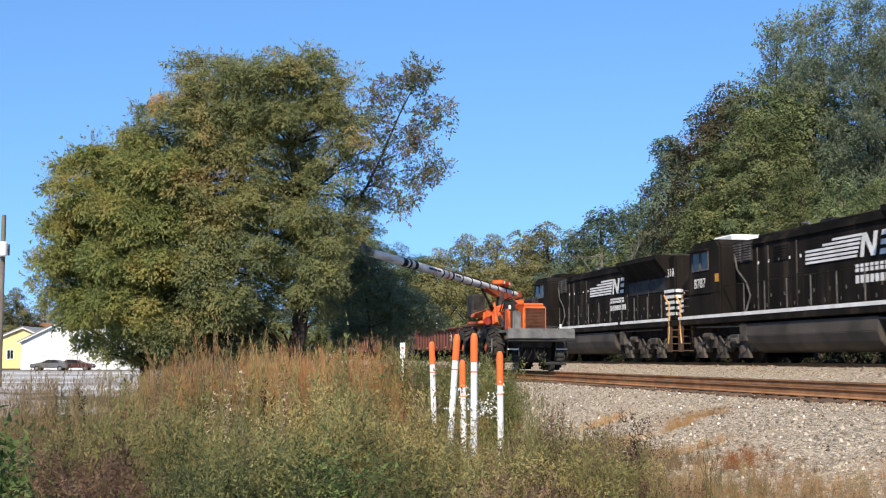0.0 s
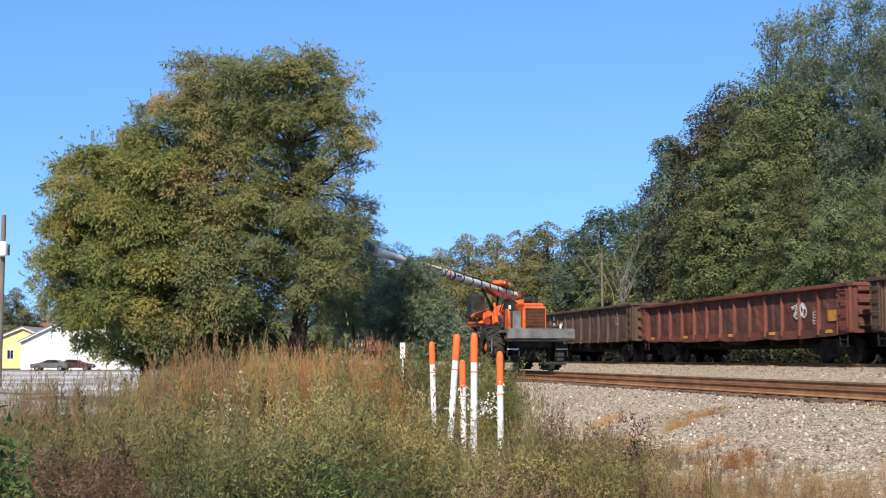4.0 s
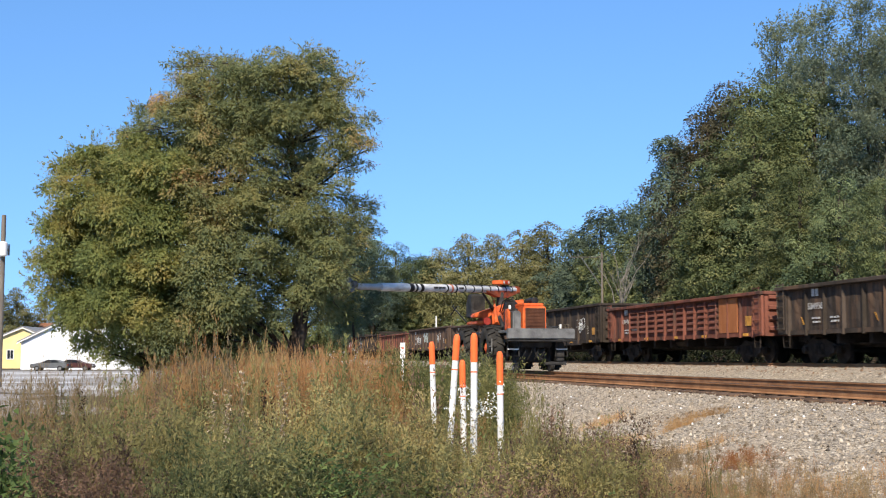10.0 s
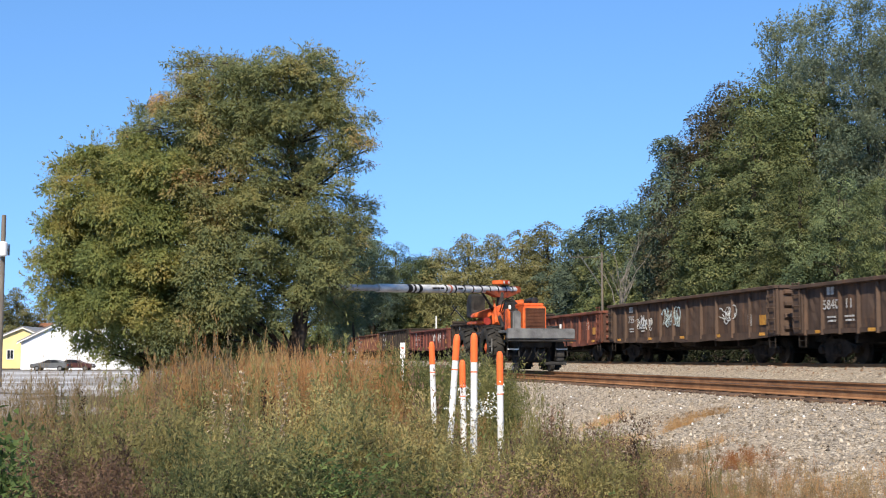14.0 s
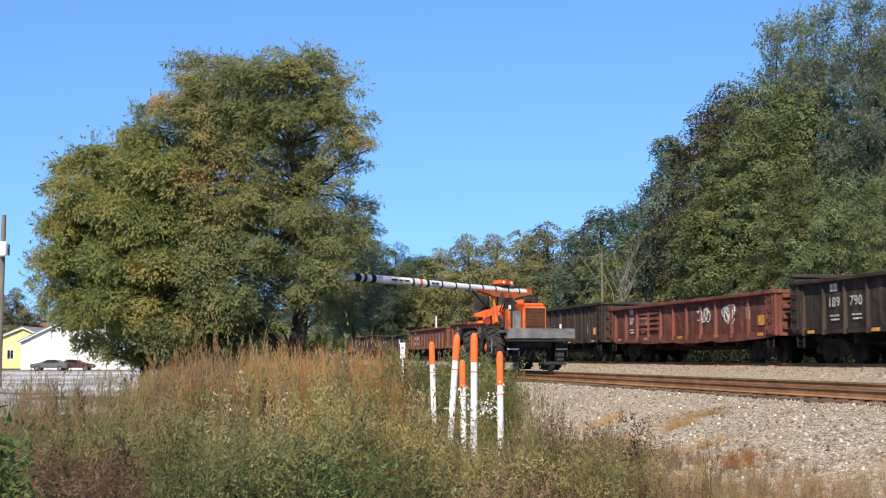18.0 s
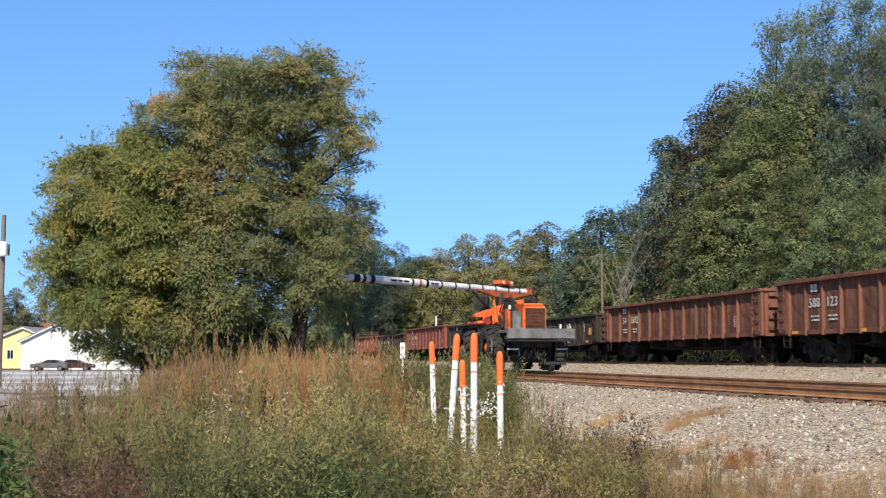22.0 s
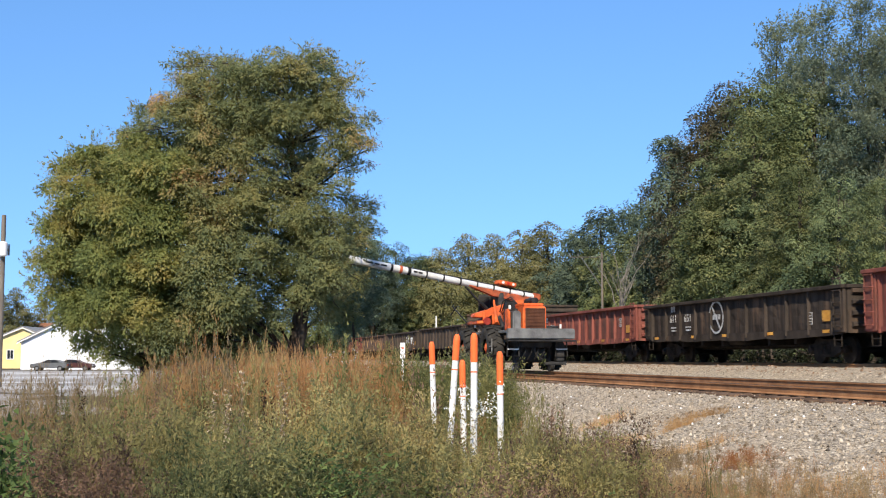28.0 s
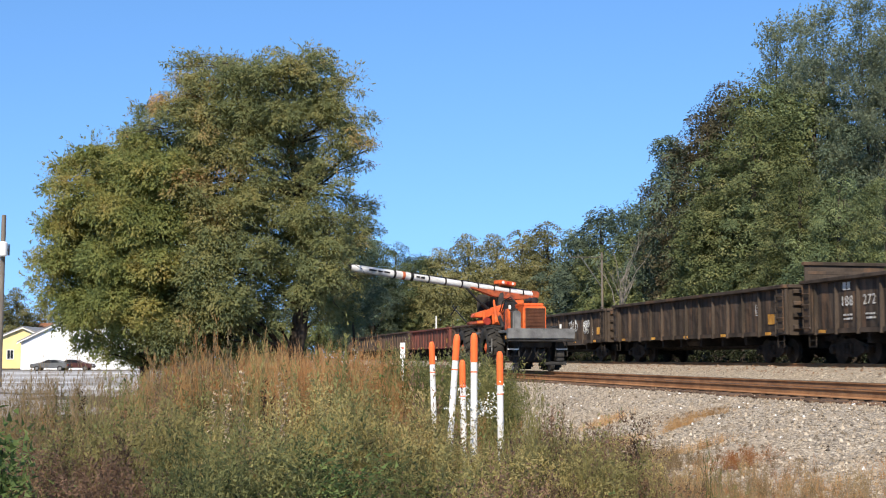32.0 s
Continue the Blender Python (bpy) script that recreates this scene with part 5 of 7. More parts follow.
    for z0, count in ((2.76, 7), (2.42, 8)):
        for k in range(count):
            part("lettering_bar", bx(-1.86 - k * 0.265, -1.68 - k * 0.265, 0.908, 0.914, z0, z0 + 0.24), WHITE, car, "white lettering bar")
    # handrails, steps, couplers
    for k in range(10):
        x = -9.2 + k * 1.55
        part("stanchion", tube(bmesh.new(), [(x, 1.42, 1.7), (x, 1.42, 2.82)], 0.024, 6), GREY_RAIL, car)
    part("handrail", tube(bmesh.new(), [(-9.3, 1.42, 2.82), (6.4, 1.42, 2.82)], 0.016, 6), BLACK, car)
    for x, sx in ((10.2, 1), (-10.2, -1)):
        for y in (1.5, 1.0, 0.35):
            part("grab_rail", tube(bmesh.new(), [(x - sx * 0.1, y, 0.75), (x, y, 1.3), (x, y, 2.35), (x - sx * 0.5, y, 2.75)], 0.034, 6), YELLOW_RAIL, car, "yellow end grab rail")
        for q in range(4):
            part("step_tread", bx(x - 0.25, x + 0.25, 1.0, 1.5, 0.45 + q * 0.28, 0.49 + q * 0.28), RUSTY_STEP, car)
        for yy in (0.98, 1.48):
            part("step_stringer", bx(x - 0.24, x + 0.24, yy, yy + 0.025, 0.42, 1.44), RUSTY_STEP, car)
        part("pilot", bx(x - 0.1, x + 0.1, -1.4, 0.95, 0.25, 1.42, 0.03), UNDER, car)
        piece("coupler", "coupler", coupler_bm, UNDER, car, pose(x + sx * 0.3, 0, 0.1, 0, 0, 0 if sx > 0 else 180))
    part("headlight", disc(disc(bmesh.new(), (-9.43, 0.12, 4.05), (1, 0, 0), 0.1, 0.05, 12), (-9.43, -0.12, 4.05), (1, 0, 0), 0.1, 0.05, 12), STEEL, car)
    # latches, louvred cabinets, a ledge of pipes, roof fans and the brake gear that shows against the black paint
    for k in range(15):
        x = -8.9 + k * 0.97
        part("door_latch", bx(x - 0.03, x + 0.03, 0.906, 0.925, 2.3, 2.42), GREY_RAIL, car)
        part("door_hinge", bx(x + 0.30, x + 0.335, 0.906, 0.92, 1.95, 2.08), GREY_RAIL, car)
    panel = part("louvred_panel", bx(2.4, 3.5, 0.884, 0.90, 3.5, 4.1), BLACK, car)
    for q in range(6):
        part("slat", bx(2.45, 3.45, 0.90, 0.92, 3.54 + q * 0.09, 3.57 + q * 0.09), BLACK, panel)
    for k in range(5):
        part("hatch_plate", bx(4.6 - k * 0.75, 4.68 - k * 0.75, 0.885, 0.90, 3.5, 3.6), WHITE, car, "small white data plate")
    for x in (4.7, 3.9, 1.9, -3.9, -5.2, -6.5):
        part("hood_seam", bx(x - 0.015, x + 0.015, 0.882, 0.912, 1.75, 4.1), DUSTY, car)
    part("cable_conduit", tube(bmesh.new(), [(6.4, 0.95, 4.0), (6.1, 1.0, 3.4), (5.4, 1.0, 2.9), (5.0, 1.05, 2.4), (4.9, 1.3, 1.75)], 0.03, 6), GREY_RAIL, car)
    part("roof_ledge", bx(-3.9, 5.0, 0.86, 0.95, 4.22, 4.28), BLACK, car)
    part("air_pipe", tube(bmesh.new(), [(-9.0, 1.3, 1.36), (-4.3, 1.35, 1.36), (-4.2, 1.38, 1.30), (4.4, 1.38, 1.30), (9.0, 1.35, 1.36)], 0.035, 6), GREY_RAIL, car)
    for x in (-7.8, -6.4, -5.0):
        part("radiator_fan", disc(bmesh.new(), (x, 0, 4.56), (0, 0, 1), 0.6, 0.1, 20), DUSTY, car)
    for x in (-4.6, 4.8):
        part("sand_box", bm_bevel(bx(x - 0.3, x + 0.3, 1.05, 1.46, 0.75, 1.4), 0.03), DUSTY, car)
        part("brake_cylinder", tube(bmesh.new(), [(x * 1.12, 1.36, 0.80), (x * 1.2, 1.36, 0.80)], 0.11, 10), GREY_RAIL, car)
    part("cab_door", bx(6.6, 7.15, 1.503, 1.52, 1.82, 3.2, 0.01), BLACK, cab, "narrow cab door")
    if number == "8787":
        part("warning_plate", bx(6.56, 6.86, 1.525, 1.54, 3.0, 3.3), YELLOW, car, "small yellow warning plate")
    part("cab_ledge", bx(6.5, 9.9, 1.5, 1.53, 2.62, 2.66), BLACK, cab)
    for z in (2.2, 2.5, 2.8):
        part("nose_rung", tube(bmesh.new(), [(9.35, 1.5, z), (9.35, 1.58, z), (9.7, 1.58, z), (9.7, 1.5, z)], 0.018, 6), GREY_RAIL, car)
    part("exhaust_outlet", bx(0.6, 1.4, -0.3, 0.3, 4.62, 4.75, 0.03), DARK_STEEL, car)
    part("horn", tube(bmesh.new(), [(2.6, 0, 4.6), (2.6, 0, 4.78), (3.0, 0, 4.81)], 0.05, 8), STEEL, car)
    loco_truck(car, 6.9)
    loco_truck(car, -6.9)
    CARS.append((car, far_end - L_HALF))
    return car


locomotive(66.2, "9318")
locomotive(44.68, "8787")

# ---- the rail-mounted tree trimmer ----
trimmer = thing("tree_trimmer", "orange rail-mounted tree trimmer with a long white boom", "rail machine", trk_pose(44.4, NEAR_D, NEAR_Z))


def tyre_bm(r=0.84, w=0.70):
    bm = bmesh.new()
    n = 32
    prof = [(0.42, -0.40), (0.62, -0.48), (0.90, -0.44), (0.955, -0.30), (0.965, 0.0), (0.955, 0.30), (0.90, 0.44), (0.62, 0.48), (0.42, 0.40)]
    rings = [[bm.verts.new((math.cos(a) * q * r, y * w, math.sin(a) * q * r)) for q, y in prof] for a in (2 * math.pi * k / n for k in range(n))]
    for k in range(n):
        for j in range(len(prof) - 1):
            bm.faces.new((rings[k][j], rings[k][j + 1], rings[(k + 1) % n][j + 1], rings[(k + 1) % n][j]))
    return bm


def lug_bm(r=0.84, w=0.70):
    """The bar treads of a tractor tyre: slanted blocks, left and right in turn."""
    bm = bmesh.new()
    for k in range(36):
        a = 2 * math.pi * k / 36
        sg = 1 if k % 2 else -1
        vs = []
        for da, y in ((0, 0.02), (0.10, 0.02), (0.26, 0.46), (0.16, 0.46)):
            for q in (0.93, 1.02):
                vs.append(bm.verts.new((math.cos(a + da) * q * r, sg * y * w, math.sin(a + da) * q * r)))
        for i in range(4):
            j = (i + 1) % 4
            bm.faces.new((vs[2 * i], vs[2 * i + 1], vs[2 * j + 1], vs[2 * j]))
        bm.faces.new((vs[1], vs[3], vs[5], vs[7]))
    return bm


def rim_bm():
    bm = bmesh.new()
    disc(bm, (0, 0.14, 0), (0, 1, 0), 0.35, 0.08, 24)
    disc(bm, (0, 0.21, 0), (0, 1, 0), 0.14, 0.10, 12)
    for k in range(8):
        a = k * math.pi / 4
        disc(bm, (math.cos(a) * 0.24, 0.19, math.sin(a) * 0.24), (0, 1, 0), 0.022, 0.04, 6)
    return bm


for x in (1.75, 5.8):
    for y, turn in ((1.22, 0), (-1.22, 180)):
        w = part("wheel", tyre_bm(0.88), RUBBER, trimmer, "large black tractor tyre", pose(x, y, 0.95, 0, 0, turn), smooth=True)
        part("tread", lug_bm(0.88), RUBBER, w)
        part("rim", rim_bm(), ORANGE, w, "orange wheel rim")
part("chassis", bm_bevel(bx(-0.5, 7.0, -0.62, 0.62, 0.95, 1.30), 0.04), GREASE, trimmer)
part("deck", bx(-0.6, 5.8, -1.15, 1.1, 1.52, 1.62, 0.015), STEEL, trimmer)
part("rear_bumper", bm_bevel(bx(-0.86, -0.6, -1.42, 1.24, 1.27, 1.67), 0.03), STEEL, trimmer, "wide scuffed grey steel bumper plate")
part("bumper_lip", bx(-0.92, -0.62, -1.44, 1.26, 1.17, 1.235, 0.01), DARK_STEEL, trimmer)
part("axle", tube(bmesh.new(), [(1.75, -0.75, 0.93), (1.75, 0.75, 0.93)], 0.14, 10), DARK_STEEL, trimmer)
part("axle", tube(bmesh.new(), [(5.8, -0.75, 0.93), (5.8, 0.75, 0.93)], 0.14, 10), DARK_STEEL, trimmer)
# guide wheels on the rails
for x in (0.0, 7.4):
    for y in (0.72, -0.72):
        g = part("rail_wheel", disc(disc(bmesh.new(), (0, 0, 0), (0, 1, 0), 0.20, 0.14, 24), (0, -0.08 if y > 0 else 0.08, 0), (0, 1, 0), 0.235, 0.03, 24), DARK_STEEL, trimmer, "small flanged rail wheel",
                 pose(x, y, 0.205 + (-0.035 if y > 0 else 0.035)))
        part("hub", disc(bmesh.new(), (0, 0.09 if y > 0 else -0.09, 0), (0, 1, 0), 0.08, 0.06, 12), STEEL, g)
        part("wheel_arm", tube(bmesh.new(), [(x, y, 0.22), (x + 0.15, y * 0.92, 0.62), (x + 0.35, y * 0.75, 1.0)], 0.085, 8), GREASE, trimmer)
        part("hydraulic_cylinder", tube(tube(bmesh.new(), [(x - 0.1, y * 0.8, 0.5), (x - 0.2, y * 0.75, 0.9)], 0.05, 8), [(x - 0.2, y * 0.75, 0.88), (x - 0.3, y * 0.7, 1.2)], 0.08, 8), DARK_STEEL, trimmer)
    part("cross_beam", bx(x - 0.08, x + 0.08, -0.7, 0.7, 0.42, 0.56, 0.02), GREASE, trimmer)
part("tool_box", bm_bevel(bx(-0.45, 0.3, -1.12, -0.8, 0.42, 1.15), 0.03), GREASE, trimmer)
part("tow_plate", bx(-0.75, -0.55, -1.1, -0.25, 0.28, 0.40, 0.02), GREASE, trimmer)
part("underbody_tank", bm_bevel(bx(-0.1, 1.1, -0.55, 0.55, 0.38, 0.95), 0.06), GREASE, trimmer)
for y in (0.35, 0.1, -0.15, -0.4):
    part("hydraulic_hose", tube(bmesh.new(), [(-0.4, y, 1.2), (-0.5, y + 0.12, 0.75), (-0.3, y + 0.2, 0.5), (0.2, y, 0.7)], 0.025, 6), RUBBER, trimmer)
part("front_fender", tube(bmesh.new(), [(-0.35, 0.15, 1.15), (-0.42, 0.05, 0.85), (-0.4, -0.05, 0.6), (-0.3, -0.3, 0.45)], 0.06, 8), GREASE, trimmer)
for y in (0.95, -0.98):
    part("foot_step", tube(tube(bmesh.new(), [(-0.5, y - 0.2, 1.2), (-0.5, y - 0.24, 0.62), (-0.5, y + 0.24, 0.62), (-0.5, y + 0.2, 1.2)], 0.03, 6), [(-0.5, y - 0.24, 0.88), (-0.5, y + 0.24, 0.88)], 0.03, 6), GREASE, trimmer)
# white treads paint the highlight on the steel rungs
for y in (0.95, -0.98):
    part("step_tread", bx(-0.55, -0.51, y - 0.22, y + 0.22, 0.86, 0.91), WHITE, trimmer, "step tread coloured white for the rung's highlight")
part("side_step", tube(tube(bmesh.new(), [(0.6, 1.5, 1.3), (0.6, 1.5, 0.75), (1.1, 1.5, 0.75), (1.1, 1.5, 1.3)], 0.025, 6), [(0.6, 1.5, 1.0), (1.1, 1.5, 1.0)], 0.025, 6), STEEL, trimmer)
# engine housing with its radiator grille
hood = part("engine_hood", bm_bevel(bx(-0.45, 1.7, -0.40, 0.52, 1.62, 2.55), 0.05), ORANGE, trimmer)
part("hood_top", bm_bevel(bx(-0.30, 1.5, -0.34, 0.46, 2.55, 2.66), 0.03), ORANGE, hood)
GRILLE = mat("brown_grille", (0.085, 0.036, 0.022), (0.14, 0.058, 0.032), 3, 0.8, 0.2)
bm = bmesh.new()
for k in range(14):
    box(bm, -0.475, -0.455, -0.33, 0.42, 1.70 + k * 0.055, 1.728 + k * 0.055)
part("radiator_grille", bm, GRILLE, hood, "brown slatted radiator grille")
part("grille_backing", bx(-0.456, -0.446, -0.35, 0.44, 1.68, 2.46), GRILLE, hood)
part("oil_tank", bm_bevel(bx(-0.30, 0.5, 0.56, 0.88, 1.62, 2.36), 0.05), STEEL, trimmer, "silver-grey oil tank")
part("side_panel", bm_bevel(bx(-0.15, 0.35, 0.94, 1.05, 1.62, 2.45), 0.03), ORANGE, trimmer)
part("filter_box", bm_bevel(bx(0.55, 1.1, 0.55, 0.9, 1.62, 2.75), 0.04), DARK_STEEL, trimmer)
part("air_cleaner", tube(bmesh.new(), [(0.2, -0.15, 2.78), (1.3, -0.15, 2.78)], 0.13, 14), DARK_STEEL, trimmer)
for k in range(5):
    part("hydraulic_hose", tube(bmesh.new(), [(0.9 + k * 0.1, 0.3, 2.6), (2.0 + k * 0.2, 0.35 - k * 0.12, 3.0 - k * 0.06), (3.4, 0.3 - k * 0.1, 2.9), (4.4, 0.2 - k * 0.08, 2.4)], 0.028, 6), RUBBER, trimmer)
part("tank_cap", disc(bmesh.new(), (-0.1, 0.72, 2.40), (0, 0, 1), 0.08, 0.10, 12), DARK_STEEL, trimmer)
part("exhaust_pipe", tube(bmesh.new(), [(1.2, -0.2, 2.6), (1.2, -0.2, 2.82), (1.05, -0.2, 2.9)], 0.06, 10), DARK_STEEL, trimmer)
part("beacon", disc(bmesh.new(), (-0.2, 0.99, 2.50), (0, 0, 1), 0.05, 0.14, 10), WHITE, trimmer)
part("beacon", disc(bmesh.new(), (-0.5, -0.95, 1.76), (0, 0, 1), 0.04, 0.16, 10), WHITE, trimmer)
# turret, its brackets and the cab
part("turret_base", disc(bmesh.new(), (4.9, 0.0, 1.78), (0, 0, 1), 0.75, 0.34, 28), DARK_STEEL, trimmer)
part("turret", bm_bevel(prism(bmesh.new(), [(4.4, 1.95), (5.5, 1.95), (5.3, 2.6), (4.6, 2.6)], -0.3, 0.35), 0.04), ORANGE, trimmer, "orange turret post")
part("boom_pivot", bm_bevel(prism(bmesh.new(), [(4.68, 2.6), (5.2, 2.6), (5.05, 3.36), (4.78, 3.36)], -0.10, 0.14), 0.03), GREASE, trimmer, "dark greasy boom pivot")
part("turret_arm", bm_bevel(prism(bmesh.new(), [(4.05, 1.95), (4.3, 1.95), (4.5, 2.66), (4.25, 2.72)], 0.12, 0.36), 0.03), ORANGE, trimmer)
part("turret_arm", bm_bevel(prism(bmesh.new(), [(4.0, 1.95), (4.22, 1.95), (4.3, 2.6), (4.1, 2.62)], -0.14, 0.06), 0.03), ORANGE, trimmer)
part("cab_bracket", bm_bevel(bx(4.4, 6.4, 0.55, 1.15, 1.98, 2.12), 0.03), ORANGE, trimmer)
part("swivel_motor", tube(bmesh.new(), [(4.3, 0.75, 2.10), (5.4, 0.75, 2.10)], 0.16, 12), mat("red_paint", (0.20, 0.020, 0.014), (0.38, 0.045, 0.03), 3, 0.6), trimmer, "red swivel motor")
for k, (a, b) in enumerate((((4.0, 0.42, 2.0), (4.75, 0.34, 3.0)), ((4.1, -0.42, 2.0), (4.75, -0.34, 3.0)), ((3.7, 0.2, 1.8), (4.5, 0.3, 2.6)))):
    part("swing_cylinder", tube(tube(bmesh.new(), [a, Vector(a).lerp(Vector(b), 0.6)], 0.085, 10), [Vector(a).lerp(Vector(b), 0.55), b], 0.045, 8), DARK_STEEL if k else ORANGE, trimmer)
# the slanted platform of the turret rises across the machine towards the boom's tail
bm = bmesh.new()
sec = [(1.25, 2.26), (1.22, 2.42), (0.6, 2.62), (-0.45, 2.98), (-0.92, 3.05), (-0.92, 2.80), (-0.3, 2.55), (0.5, 2.40), (0.62, 2.26)]
ends = [[bm.verts.new((x, y, z)) for y, z in sec] for x in (4.5, 5.3)]
for k in range(len(sec)):
    bm.faces.new((ends[0][k], ends[0][(k + 1) % len(sec)], ends[1][(k + 1) % len(sec)], ends[1][k]))
bm.faces.new(ends[0])
bm.faces.new(ends[1])
part("turret_platform", bm_bevel(bm, 0.03), ORANGE, trimmer, "slanted orange turret platform")
for y, z in ((0.85, 2.2), (0.45, 2.2), (-0.35, 2.5), (-0.7, 2.6)):
    part("platform_rib", bm_bevel(bx(4.42, 4.52, y - 0.05, y + 0.05, z - 0.22, z + 0.28), 0.015), ORANGE, trimmer)
part("swivel_valve", bm_bevel(bx(4.2, 4.5, -0.75, -0.35, 2.35, 2.72), 0.03), GREASE, trimmer)
SMOKED = mat("smoked_dusty_glass", (0.02, 0.02, 0.02), (0.05, 0.047, 0.042), 2.0, 0.6, bump=0.0, gloss=0.05)
cabin = part("cabin", bm_bevel(prism(bmesh.new(), [(0.3, 2.3), (1.4, 2.3), (1.4, 2.9), (1.1, 3.3), (0.35, 3.3)], 0.5, 1.1), 0.04), GREASE, trimmer, "dark operator's cabin", pose(4.9, 0.1, 0))
part("cabin_window", bx(0.315, 0.327, 0.58, 1.02, 2.5, 3.2), SMOKED, cabin)
part("cabin_window", bx(0.45, 1.05, 1.103, 1.113, 2.5, 3.2), SMOKED, cabin)
for x0, z0, x1, z1 in ((6.6, 2.1, 8.6, 2.9), (8.6, 2.9, 9.0, 2.5)):
    part("guard_rod", tube(bmesh.new(), [(x0, 1.1, z0), (x1, 1.3, z1)], 0.03, 6), DARK_STEEL, trimmer)

RED_LENS = mat("red_lamp_glass", (0.45, 0.02, 0.015), (0.55, 0.04, 0.03), 3, 0.4)
CRADLE = mat("rusty_orange_paint", (0.26, 0.065, 0.03), (0.52, 0.12, 0.045), 2.5, 0.75, bump=0.15, stain=(0.14, 0.055, 0.035), stain_at=0.52, stain_scale=2.0)
# the boom: it turns on the turret; x runs out along it
PIVOT = (4.9, 0.1, 3.45)
boom = part("boom", tube(bmesh.new(), [(-1.7, 0, 0.02), (4.2, 0, 0.02), (4.25, 0, 0.02), (10.2, 0, 0.02)], [0.135, 0.145, 0.158, 0.15], 20), WHITE, trimmer, "long white fibreglass boom with dark bands", pose(*PIVOT), smooth=False)
BOOM_WHITE = mat("grimy_white_fibreglass", (0.46, 0.45, 0.42), (0.76, 0.75, 0.72), 2.5, 0.6, bump=0.05, stain=(0.20, 0.185, 0.165), stain_at=0.60, stain_scale=1.8, stretch=(0.5, 2, 2))
boom.data.materials[0] = BOOM_WHITE
FIBRE = mat("grey_fibreglass", (0.30, 0.30, 0.30), (0.42, 0.42, 0.41), 2.0, 0.6)
inner = part("boom_extension", tube(bmesh.new(), [(-3.0, 0, 0.02), (0.15, 0, 0.02)], [0.115, 0.11], 16), FIBRE, boom, "grey sliding inner boom", pose(10.2, 0, 0))
for x, w in ((7.2, 0.22), (7.62, 0.14), (8.0, 0.30), (5.1, 0.10), (4.3, 0.14), (3.5, 0.06), (2.7, 0.06), (1.9, 0.06), (1.1, 0.05), (0.3, 0.05), (-0.5, 0.05), (-1.2, 0.05)):
    part("boom_band", tube(bmesh.new(), [(x - w / 2, 0, 0.02), (x + w / 2, 0, 0.02)], 0.165, 20), DARK_STEEL, boom)
for x0, x1 in ((5.35, 5.62), (5.68, 5.9), (5.96, 6.3), (3.72, 3.9), (3.95, 4.12)):
    part("boom_label", bx(x0, x1, 0.150, 0.163, 0.0, 0.07), DARK_STEEL, boom)
part("boom_seal", tube(bmesh.new(), [(4.62, 0, 0.02), (4.74, 0, 0.02)], 0.168, 20), CRADLE, boom, "dull red band")
for k, (y, z) in enumerate(((0.1, 0.2), (-0.02, 0.215), (-0.12, 0.2))):
    part("boom_hose", tube(bmesh.new(), [(-1.6, y, z - 0.02), (0.6, y, z - 0.03), (2.4, y, z - 0.025), (4.4, y, z - 0.03)], 0.016, 6), RUBBER, boom)
part("boom_cradle", bm_bevel(prism(bmesh.new(), [(-1.85, -0.14), (-1.9, -0.02), (1.5, -0.02), (1.5, -0.08), (0.3, -0.30), (-0.7, -0.34)], -0.13, 0.13), 0.02), CRADLE, boom, "rusty orange boom cradle")
part("boom_tail", bm_bevel(bx(-2.05, -1.65, -0.16, 0.16, -0.14, 0.18), 0.05), CRADLE, boom)
ob = part("lamp_box", bm_bevel(bx(-0.72, 0.12, -0.25, 0.25, 0.24, 0.42), 0.03), ORANGE, boom, "orange box with two holes")
for x in (-0.55, -0.3, -0.05):
    part("lamp_hole", disc(bmesh.new(), (x, 0.255, 0.33), (0, 1, 0), 0.06, 0.012, 16), WHITE if x != -0.3 else RED_LENS, ob)
for x in (-0.55, -0.05):
    part("box_post", tube(bmesh.new(), [(x, 0, 0.12), (x, 0, 0.25)], 0.05, 8), ORANGE, boom)
part("lift_cylinder", tube(tube(bmesh.new(), [(1.6, 0, -0.12), (0.7, 0, -0.75)], 0.05, 8), [(0.8, 0, -0.68), (0.1, 0, -1.1)], 0.085, 8), DARK_STEEL, boom)
part("saw_motor", bm_bevel(bx(0.1, 0.4, -0.10, 0.10, 0.0, 0.2), 0.03), STEEL, inner)
part("saw_blade", disc(bmesh.new(), (0.45, 0.0, 0.08), (0, 1, 0.2), 0.26, 0.012, 32), STEEL, inner)

